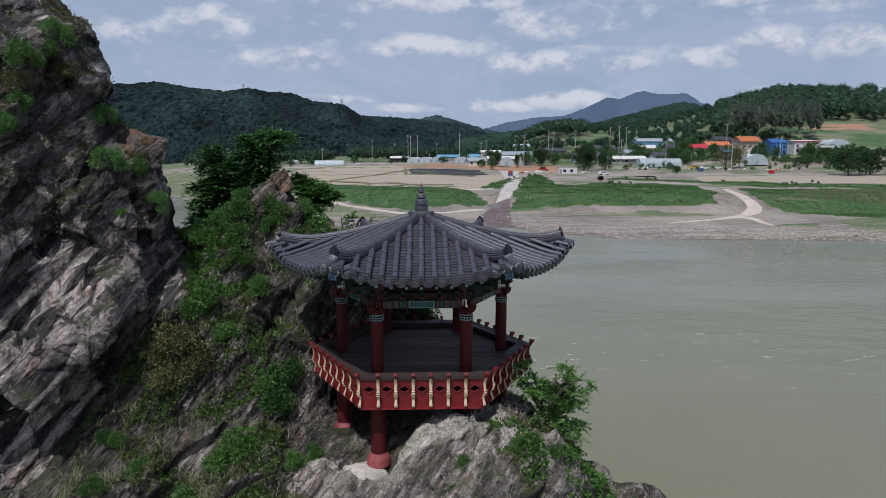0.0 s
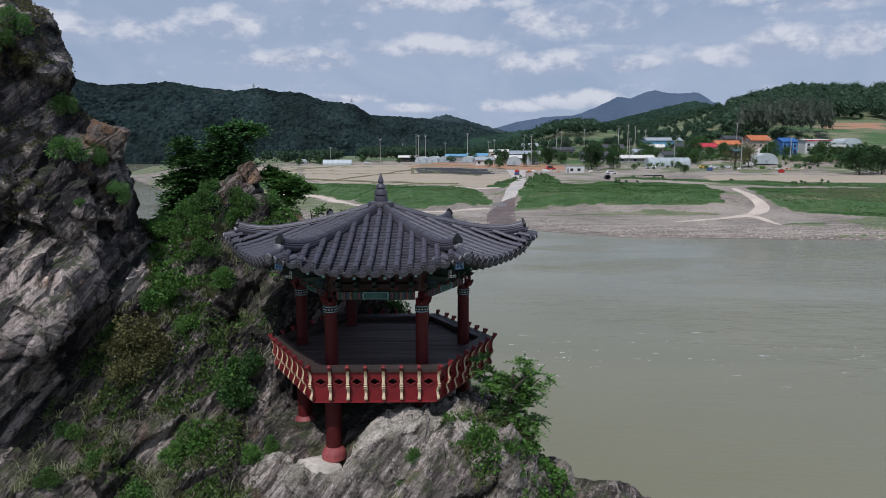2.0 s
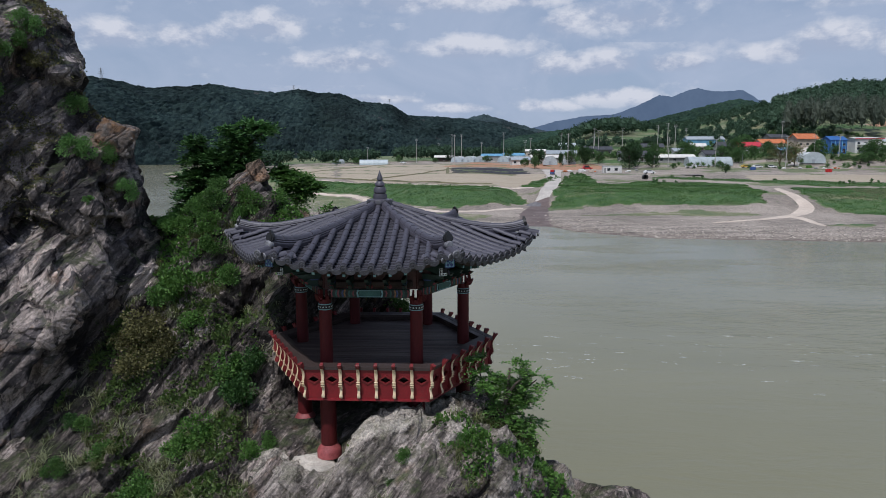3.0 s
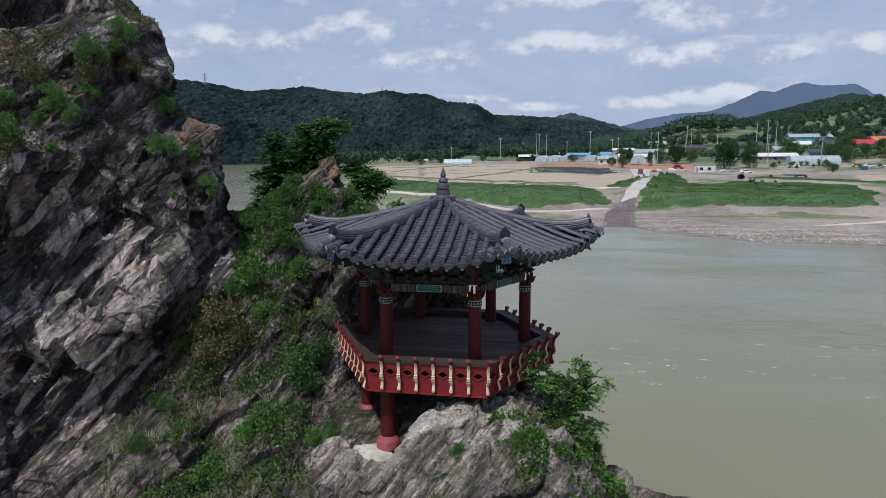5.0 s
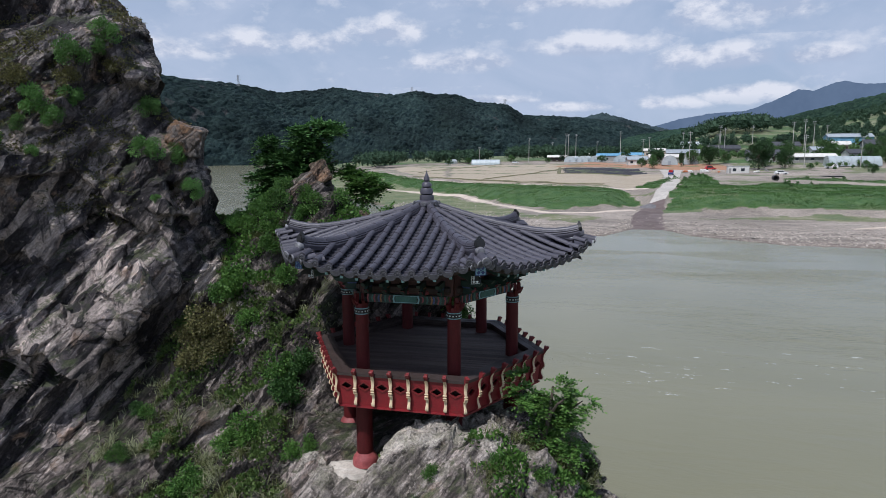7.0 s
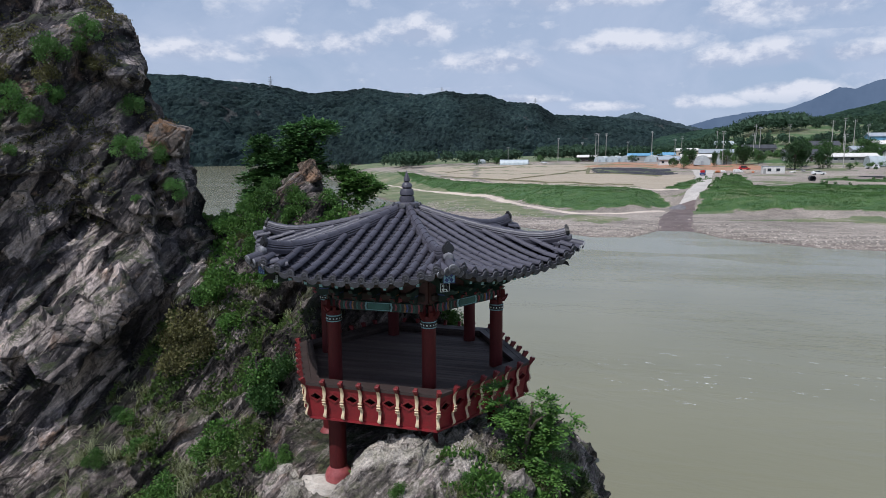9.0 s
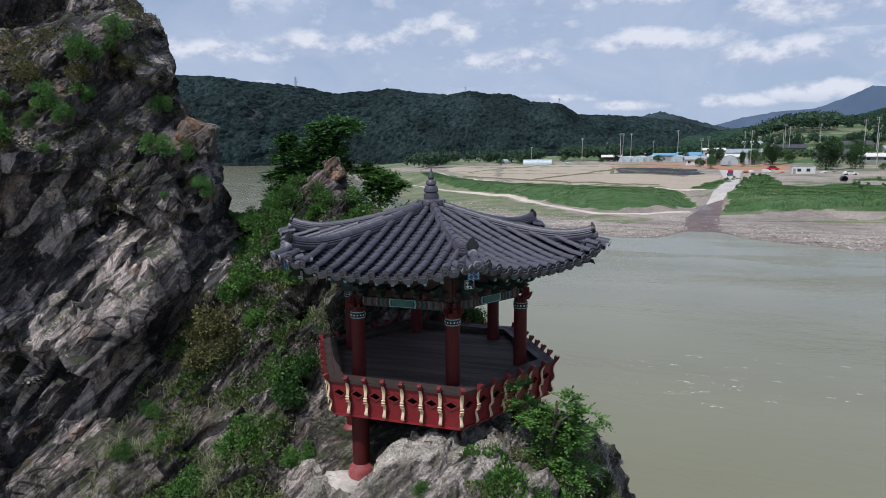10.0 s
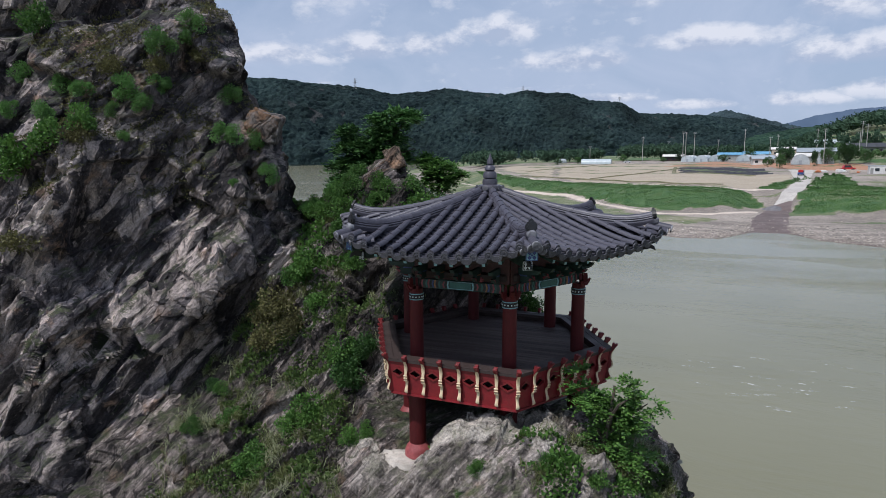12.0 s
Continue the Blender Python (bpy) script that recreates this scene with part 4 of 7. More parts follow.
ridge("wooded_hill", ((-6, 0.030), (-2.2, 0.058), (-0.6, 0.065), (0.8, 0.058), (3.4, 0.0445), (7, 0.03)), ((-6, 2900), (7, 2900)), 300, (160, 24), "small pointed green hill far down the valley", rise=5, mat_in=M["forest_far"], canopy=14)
ridge("wooded_hill", ((1, 0.028), (3.6, 0.034), (6, 0.040), (8.4, 0.043), (11.3, 0.046), (13.5, 0.052), (15.7, 0.0615), (18.4, 0.0729), (20.6, 0.080), (22.8, 0.071), (24.5, 0.073), (30, 0.078), (60, 0.09)),
      ((1, 1700), (60, 1500)), 300, (500, 50), "low wooded ridge behind the village", rise=9, mat_in=M["forest_near"], canopy=10)

# the blue mountain at the valley's end: self-lit backdrop, haze put into its colour
m, t, b = material("hazed_mountain_glow")
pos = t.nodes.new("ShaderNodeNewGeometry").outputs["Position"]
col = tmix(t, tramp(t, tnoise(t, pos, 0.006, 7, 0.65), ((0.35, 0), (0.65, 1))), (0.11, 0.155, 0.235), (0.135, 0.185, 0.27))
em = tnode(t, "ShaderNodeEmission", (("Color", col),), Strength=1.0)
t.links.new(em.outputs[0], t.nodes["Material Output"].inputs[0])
s = Shape()
BLUE = ((1, 0.03), (5.9, 0.054), (8.4, 0.0605), (10.8, 0.0625), (12.3, 0.072), (13.7, 0.083), (14.4, 0.0893), (15.4, 0.0858), (16.5, 0.0935), (17.4, 0.0972), (18.6, 0.0917), (19.7, 0.091), (20.8, 0.092), (22.0, 0.0777), (24.6, 0.062), (34, 0.05))
top, foot = [], []
for i in range(331):
    a = 1 + 33 * i / 330
    e = lin(a, BLUE) + 0.0011 * noise.fractal((a * 1.7, 0, 5), 1.0, 2.0, 4)
    top.append((4200 * math.sin(radians(a)), 4200 * math.cos(radians(a)), EYE + 4200 * e))
    foot.append((4200 * math.sin(radians(a)), 4200 * math.cos(radians(a)), -20))
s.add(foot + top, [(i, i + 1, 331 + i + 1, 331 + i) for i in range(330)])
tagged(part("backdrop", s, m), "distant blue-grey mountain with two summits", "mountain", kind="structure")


# ---- the pavilion ----
PZ = 7.3
pavilion = thing("pavilion", pose(PAV[0], PAV[1], PZ, 0, 0, PAV_TURN), "hexagonal open red timber pavilion with grey tiled roof on rock", "pavilion")
T30 = math.tan(radians(30))


def side(k):
    """The turn into side k: x along the side, -y outwards."""
    return pose(0, 0, 0, 0, 0, 60 * k)


def corner(k):
    """The turn into corner k: -y outwards along the hip, k between side k - 1 and side k."""
    return pose(0, 0, 0, 0, 0, 60 * k - 30)


# columns
upper = Shape().turned(((0.172, 2.06), (0.172, 2.2), (0.168, 3.4), (0.162, 4.2)), 20)
lower = Shape().turned(((0.215, 0.12), (0.212, 1.78)), 20)
plinth = Shape().turned(((0.33, -0.12), (0.33, 0.02), (0.30, 0.10), (0.25, 0.16), (0.218, 0.22)), 20)
band = Shape().turned(((0.176, 3.92), (0.178, 3.93), (0.178, 4.06), (0.176, 4.07)), 20, caps=False)
line = Shape()
for z in (3.92, 4.055):
    line.turned(((0.178, z), (0.183, z + 0.004), (0.183, z + 0.022), (0.178, z + 0.026)), 20, caps=False)
dots = Shape()
for i in range(14):
    dots.box(0.03, 0.012, 0.03, pose(0, 0, 0, 0, 0, 360 * i / 14) @ pose(0, -0.181, 3.998), 0)
wing = Shape()
wing.slab(((0.12, 4.14), (0.22, 4.16), (0.27, 4.24), (0.30, 4.33), (0.26, 4.35), (0.23, 4.31), (0.21, 4.46), (0.12, 4.46)), 0.08, pose(0, 0, 0, 0, 0, -90))
for a in (-60, 60):
    wing.slab(((0.12, 4.10), (0.2, 4.12), (0.25, 4.2), (0.27, 4.30), (0.22, 4.32), (0.18, 4.27), (0.12, 4.46)), 0.06, pose(0, 0, 0, 0, 0, -90 + a - 180 * 0))
wing_line = Shape().slab(((0.15, 4.20), (0.21, 4.20), (0.25, 4.26), (0.28, 4.32), (0.24, 4.28), (0.21, 4.25), (0.15, 4.24)), 0.094, pose(0, 0, 0, 0, 0, -90))
MESH = {"column": upper.mesh("column", M["column"], 40), "lower": lower.mesh("lower_post", M["column"], 40), "plinth": plinth.mesh("plinth", M["base_pink"], 40), "band": band.mesh("band", M["black"], 40),
        "line": line.mesh("band_line", M["pale_teal"]), "dots": dots.mesh("dots", M["white"]), "wing": wing.mesh("bracket", M["column"]), "wing_line": wing_line.mesh("bracket_line", M["rose"])}
for k in range(6):
    at = corner(k) @ pose(0, -2.38, 0)
    c = part("column", MESH["column"], None, pavilion, "dark red round timber column", m=at)
    for key, name, lab in (("band", "capital_band", "black painted band"), ("line", "band_line", "pale teal lines"), ("dots", "band_dots", "white painted dots"), ("wing", "bracket", "carved red bracket"), ("wing_line", "bracket_line", "")):
        ob = part(name, MESH[key], None, c, lab)
        if key == "dots":
            tagged(ob, kind="stuff")
    low = part("lower_post", MESH["lower"], None, pavilion, "dark red round post below the floor", m=at)
    part("plinth", MESH["plinth"], None, low, "worn pinkish plinth")

# floor and the timber under it
FLOOR = 9.72 - PZ


def half_width(y, r):
    """Half the width of a hexagon of that radius at y, with a corner to the east."""
    a = r * 0.866
    return r - abs(y) * T30 if abs(y) <= a else 0.0


nb = 30
for i in range(nb):
    y0, y1 = -2.5 + 5.0 * i / nb, -2.5 + 5.0 * (i + 1) / nb - 0.008
    w0, w1 = half_width(y0, 2.89), half_width(y1, 2.89)
    s = Shape().rings([[(-w0, y0, z), (w0, y0, z), (w1, y1, z), (-w1, y1, z)] for z in (FLOOR - 0.035, FLOOR)], None, True)
    part("floor_board", s, M["floor_wood"], pavilion)
s = Shape()
s.rings([[(r * math.cos(radians(60 * i)), r * math.sin(radians(60 * i)), z) for i in range(6)] for r, z in ((2.95, 9.06 - PZ), (3.0, FLOOR - 0.05))], None, True)
part("floor_deck", s, M["dark_wood"], pavilion, "dark timber under the floor")
for k in range(3):
    part("floor_beam", Shape().box(5.3, 0.2, 0.24, side(k) @ pose(0, 0, 9.0 - PZ)), M["dark_wood"], pavilion)

# railings: each side leans a little outwards
A0, A1, Z0, Z1 = 2.70, 2.80, 9.0 - PZ, 9.84 - PZ


def rail_point(u, z, out=0.0):
    """u from -1 to 1 along a side."""
    k = (z - Z0) / (Z1 - Z0)
    a = A0 + (A1 - A0) * k
    return Vector((u * a * T30, -a - out, z))


BAYS = 7
panel_mesh, trim_mesh, hole_mesh = [], [], []
for i in range(BAYS):
    u0, u1 = -1 + 2 * i / BAYS, -1 + 2 * (i + 1) / BAYS
    um, zm, du, dz = (u0 + u1) / 2, 9.56 - PZ, 0.088, 0.092
    rect = ((u0, Z0), (u1, Z0), (u1, Z1), (u0, Z1))
    dia = ((um, zm - dz), (um + du, zm), (um, zm + dz), (um - du, zm))
    v = [rail_point(u, z, o) for o in (0.0, -0.045) for u, z in rect + dia]
    tri = [(0, 1, 4), (1, 5, 4), (1, 2, 5), (2, 6, 5), (2, 3, 6), (3, 7, 6), (3, 0, 7), (0, 4, 7)]
    f = tri + [tuple(8 + j for j in reversed(q)) for q in tri] + [(4 + j, 4 + (j + 1) % 4, 12 + (j + 1) % 4, 12 + j) for j in range(4)]
    f += [(0, 8, 9, 1), (2, 10, 11, 3)]
    panel_mesh.append(Shape().add(v, f).mesh("railing_panel", M["red"]))
    big = ((um, zm - dz * 1.42), (um + du * 1.42, zm), (um, zm + dz * 1.42), (um - du * 1.42, zm))
    v = [rail_point(u, z, o) for o, q in ((0.002, big), (0.022, big), (0.022, dia), (0.002, dia)) for u, z in q]
    f = [(r * 4 + j, r * 4 + (j + 1) % 4, r * 4 + 4 + (j + 1) % 4, r * 4 + 4 + j) for r in range(3) for j in range(4)]
    trim_mesh.append(Shape().add(v, f).mesh("diamond_trim", M["head_red"]))

# a post: a sweeping red bracket with a gilded front and a curled head
curve = [(0.03, 9.07), (0.085, 9.075), (0.115, 9.11), (0.105, 9.16), (0.065, 9.22), (0.035, 9.30), (0.04, 9.36), (0.075, 9.40), (0.095, 9.46), (0.085, 9.54), (0.055, 9.62), (0.045, 9.72), (0.06, 9.81), (0.10, 9.88), (0.135, 9.94)]
crest = [(0.155, 9.96), (0.162, 9.99), (0.15, 10.015), (0.12, 10.02), (0.10, 9.99), (0.08, 10.025), (0.05, 10.035), (0.025, 10.01), (0.03, 9.96), (0.01, 9.91)]
back = [(-0.02, 9.86), (-0.02, 9.10)]
outline = [(x + 0.1 * (z - 9.0) / 0.84, z - PZ) for x, z in curve + crest + back]
post_mesh = Shape().slab(outline, 0.08, pose(0, 0, 0, 0, 0, -90)).mesh("post", M["head_red"])
gilt = Shape()
front = [(x + 0.1 * (z - 9.0) / 0.84, z - PZ) for x, z in curve[1:14]]
v, f = [], []
for i, (x, z) in enumerate(front):
    w = 0.038 + 0.006 * math.sin(i * 1.4)
    v += [(-w, -x + 0.006, z), (-w, -x - 0.003, z), (-w * 0.6, -x - 0.014, z), (w * 0.6, -x - 0.014, z), (w, -x - 0.003, z), (w, -x + 0.006, z)]
for i in range(len(front) - 1):
    for j in range(5):
        f.append((6 * i + j, 6 * i + j + 1, 6 * i + 7 + j, 6 * i + 6 + j))
gilt.add(v, f)
gilt_mesh = gilt.mesh("gilded_front", M["gold"], 50)
rib_mesh = [Shape().box(0.102, 0.034, 0.03, pose(0, -x - 0.1 * (z - 9.0) / 0.84, z - PZ), 0.008).mesh("rib", M["gold"]) for x, z in ((0.092, 9.40), (0.108, 9.46), (0.10, 9.52))]
head = Shape().turned(((0.015, -0.05), (0.028, -0.047), (0.032, 0.0), (0.028, 0.047), (0.015, 0.05)), 10, pose(0, -0.25, 9.99 - PZ, 0, 90))
head_mesh = head.mesh("post_head", M["head_red"], 40)

for k in range(6):
    for i in range(BAYS):
        p = part("railing_panel", panel_mesh[i], None, pavilion, "dark red board with a diamond opening" if not i else "", m=side(k))
        part("diamond_trim", trim_mesh[i], None, p)
    for i in range(BAYS):
        u = -1 + 2 * i / BAYS
        at = corner(k) @ pose(0, -A0 / 0.866, 0) if i == 0 else side(k) @ pose(u * (A0 + 0.04) * T30, -A0, 0)
        p = part("post", post_mesh, None, pavilion, "curved red railing post with a gilded front" if not i else "", m=at)
        part("gilded_front", gilt_mesh, None, p, "cream and gold painted front")
        for one in rib_mesh:
            part("rib", one, None, p)
        part("post_head", head_mesh, None, p)
    # the broad top board, its inner skirt, and the sill
    for name, a_in, a_out, z0, z1, mat in (("top_board", 2.47, 2.66, 9.83, 9.90, "bench_wood"), ("top_board", 2.668, 2.84, 9.835, 9.905, "bench_wood"), ("skirt_board", 2.47, 2.51, 9.725, 9.826, "dark_wood"), ("sill", 2.62, 2.735, 8.985, 9.03, "red")):
        s = Shape().rings([[(-a_out * T30, -a_out, z - PZ), (a_out * T30, -a_out, z - PZ), (a_in * T30, -a_in, z - PZ), (-a_in * T30, -a_in, z - PZ)] for z in (z0, z1)], side(k), True)
        part(name, s, M[mat], pavilion)

# painted beams
for k in range(6):
    half = 1.02
    b1 = part("lintel", Shape().box(2 * half, 0.17, 0.23, side(k) @ pose(0, -2.06, 11.65 - PZ), 0.015), M["green"], pavilion, "lintel painted green with bright ornament")
    part("lintel_panel", Shape().box(0.54, 0.02, 0.14, side(k) @ pose(0, -2.152, 11.65 - PZ)), M["teal"], b1, "teal panel")
    for z in (11.565, 11.735):
        part("panel_line", Shape().box(0.58, 0.014, 0.014, side(k) @ pose(0, -2.15, z - PZ)), M["pale_teal"], b1)
    for sgn in (-1, 1):
        for j, key in enumerate(("pale_teal", "black", "rose", "green", "teal", "black", "ochre", "blue", "black", "rose", "teal", "green", "rose")):
            x = sgn * (0.31 + 0.056 * j)
            h = 0.20 - 0.025 * (j % 3)
            ch = Shape().slab(((-0.026, -h / 2), (0.012, -h / 2), (0.036, 0), (0.012, h / 2), (-0.026, h / 2), (-0.002, 0)), 0.014, side(k) @ pose(x, -2.151, 11.65 - PZ) @ Matrix.Diagonal((sgn, 1, 1, 1)))
            part("ornament", ch, M[key], b1)
    part("frieze_board", Shape().box(2.36, 0.06, 0.62, side(k) @ pose(0, -2.05, 12.06 - PZ)), M["frieze"], pavilion)
    part("purlin", Shape().box(2 * half + 0.2, 0.2, 0.2, side(k) @ pose(0, -2.06, 11.9 - PZ), 0.05), M["dark_wood"], pavilion)
    for j in range(3):
        part("bracket_block", Shape().box(0.16, 0.22, 0.12, side(k) @ pose((j - 1) * 0.5, -2.08, 11.84 - PZ), 0.03), M["rose"], pavilion)

    # bracket arms step out under the eave
    for j in range(5):
        x = (j - 2) * 0.46
        arm = part("bracket_arm", Shape().slab(((2.02, 0.02), (2.30, 0.0), (2.46, 0.05), (2.54, 0.13), (2.44, 0.14), (2.40, 0.20), (2.66, 0.24), (2.74, 0.33), (2.02, 0.33)), 0.09, side(k) @ pose(x, 0, 11.80 - PZ, 0, 0, -90)), M["green"], pavilion, "dark green carved bracket arm" if not j else "")
        part("arm_tip", Shape().slab(((2.46, 0.055), (2.545, 0.135), (2.47, 0.13), (2.42, 0.09)), 0.1, side(k) @ pose(x, 0, 11.80 - PZ, 0, 0, -90)), M["rose"], arm)
        part("arm_line", Shape().slab(((2.12, 0.15), (2.36, 0.16), (2.38, 0.19), (2.12, 0.18)), 0.1, side(k) @ pose(x, 0, 11.80 - PZ, 0, 0, -90)), M["ochre" if j % 2 else "blue"], arm)

# the roof's form
VE, ZE = 3.80, 12.60


def roof_z(u, v):
    k = min(1.0, abs(u) / max(0.05, v * T30))
    return ZE - PZ + 1.20 * max(0.0, 1 - v / VE) ** 1.24 + 0.43 * k ** 3 * (v / VE) ** 2.4


def roof_shell(drop, v_out, name, mat, thick=0.03):
    for k in range(6):
        rows = []
        nv, nu = 16, 18
        for a in range(nv + 1):
            v = 0.06 + (v_out - 0.06) * a / nv
            rows.append([(side(k) @ Vector((u * v * T30, -v, roof_z(u * v * T30, v) - drop))) for u in [2 * i / nu - 1 for i in range(nu + 1)]])
        v = [tuple(p) for r in rows for p in r] + [(p.x, p.y, p.z - thick) for r in rows for p in r]
        n, tot = nu + 1, (nv + 1) * (nu + 1)
        f = []
        for a in range(nv):
            for i in range(nu):
                q = (a * n + i, (a + 1) * n + i, (a + 1) * n + i + 1, a * n + i + 1)
                f += [q, tuple(tot + j for j in reversed(q))]
        f += [(nv * n + i, tot + nv * n + i, tot + nv * n + i + 1, nv * n + i + 1) for i in range(nu)]
        part(name, Shape().add(v, f), mat, pavilion)


roof_shell(0.06, 3.78, "roof_bed", M["tile"])
roof_shell(0.16, 3.66, "soffit", M["dark_wood"])

# rafters
for k in range(6):
    for j in range(9):
        u = (j - 4) * 0.36
        z1 = roof_z(u, 3.2) - 0.25
        z0 = roof_z(u, 1.75) - 0.27
        r = part("rafter", Shape().tube([side(k) @ Vector((u * 0.62, -1.75, z0)), side(k) @ Vector((u, -3.22, z1))], [0.055, 0.055], 8), M["green"], pavilion)
        e = side(k) @ Vector((u, -3.225, z1))
        part("rafter_end", Shape().turned(((0.03, 0), (0.048, 0.004)), 10, side(k) @ pose(u, -3.222, z1, 90)), M["ochre"], r)
    for j in range(9):
        u = (j - 4) * 0.36
        z1 = roof_z(u, 3.62) - 0.225
        z0 = roof_z(u, 2.62) - 0.25
        a = math.degrees(math.atan2(z0 - z1, 1.0))
        r = part("flying_rafter", Shape().box(0.075, 1.0, 0.075, side(k) @ pose(u, -3.12, (z0 + z1) / 2, a)), M["green"], pavilion)
        part("rafter_end", Shape().box(0.07, 0.006, 0.07, side(k) @ pose(u, -3.623, z1 - 0.003, a)), M["pale_teal"], r)
    rows = []
    for i in range(19):
        u = (i / 9 - 1) * 3.7 * T30
        z = roof_z(u, 3.7) - 0.13
        rows.append([(side(k) @ Vector((u, -3.68, z - 0.03))), (side(k) @ Vector((u, -3.74, z - 0.03))), (side(k) @ Vector((u, -3.76, z + 0.09))), (side(k) @ Vector((u, -3.70, z + 0.09)))])
    part("eave_board", Shape().rings([[tuple(p) for p in r] for r in rows], None, True), M["dark_wood"], pavilion)

# corner rafters with painted ends
for k in range(6):
    zc = 12.83 - PZ
    s = Shape().slab(((1.9, zc - 0.02), (4.12, zc + 0.02), (4.2, zc - 0.02), (4.2, zc - 0.2), (4.12, zc - 0.24), (1.9, zc - 0.30)), 0.17, corner(k) @ pose(0, 0, 0, 0, 0, -90))
    s.slab(((1.9, zc - 0.30), (3.72, zc - 0.25), (3.86, zc - 0.29), (3.80, zc - 0.46), (3.5, zc - 0.44), (1.9, zc - 0.48)), 0.15, corner(k) @ pose(0, 0, 0, 0, 0, -90))
    c = part("corner_rafter", s, M["green"], pavilion, "green corner rafter with painted ends")
    part("rafter_tail", Shape().slab(((3.80, zc - 0.30), (4.02, zc - 0.24), (4.16, zc - 0.30), (4.2, zc - 0.40), (4.08, zc - 0.36), (3.84, zc - 0.42)), 0.03, corner(k) @ pose(0, 0, 0, 0, 0, -90)), M["black"], c, "dark curled tail")
    for y, z, w, back_key in ((4.206, zc - 0.11, 0.25, "pale_teal"), (3.88, zc - 0.38, 0.20, "black")):
        plate = part("end_plate", Shape().box(w, 0.012, w * 0.9, corner(k) @ pose(0, -y, z)), M[back_key], c, "square painted end with a white flower")
        s = Shape()
        for a in range(4):
            s.box(w * 0.26, 0.012, w * 0.26, corner(k) @ pose(0, -y - 0.008, z) @ pose(0, 0, 0, 0, 45 + 90 * a) @ pose(w * 0.27, 0, 0))
        s.box(w * 0.16, 0.012, w * 0.16, corner(k) @ pose(0, -y - 0.009, z))
        for dx, dz, sx, sz in ((0, 0.44, 0.96, 0.06), (0, -0.44, 0.96, 0.06), (0.47, 0, 0.06, 0.9), (-0.47, 0, 0.06, 0.9)):
            s.box(w * sx, 0.012, w * sz, corner(k) @ pose(dx * w, -y - 0.008, z + dz * w * 0.96))
        part("flower", s, M["white" if back_key == "black" else "blue"], plate)

# tiles: long rows of round tiles with shallow courses between
TILE_L, TILE_R, ROWS_EACH, PITCH = 0.335, 0.078, 13, 0.318


def round_tile(r0, r1, length, n=7, cap=True):
    s = Shape()
    ring = lambda r, y, z: [(-r * math.cos(math.pi * i / n), y, z + r * math.sin(math.pi * i / n)) for i in range(n + 1)]
    rings = [ring(r0, 0.03, -0.004), ring(r1, -length, 0.006)]
    s.rings(rings, None, False, False)
    if cap:
        s.add(ring(r1, -length, 0.006), [tuple(range(n + 1))])
    return s


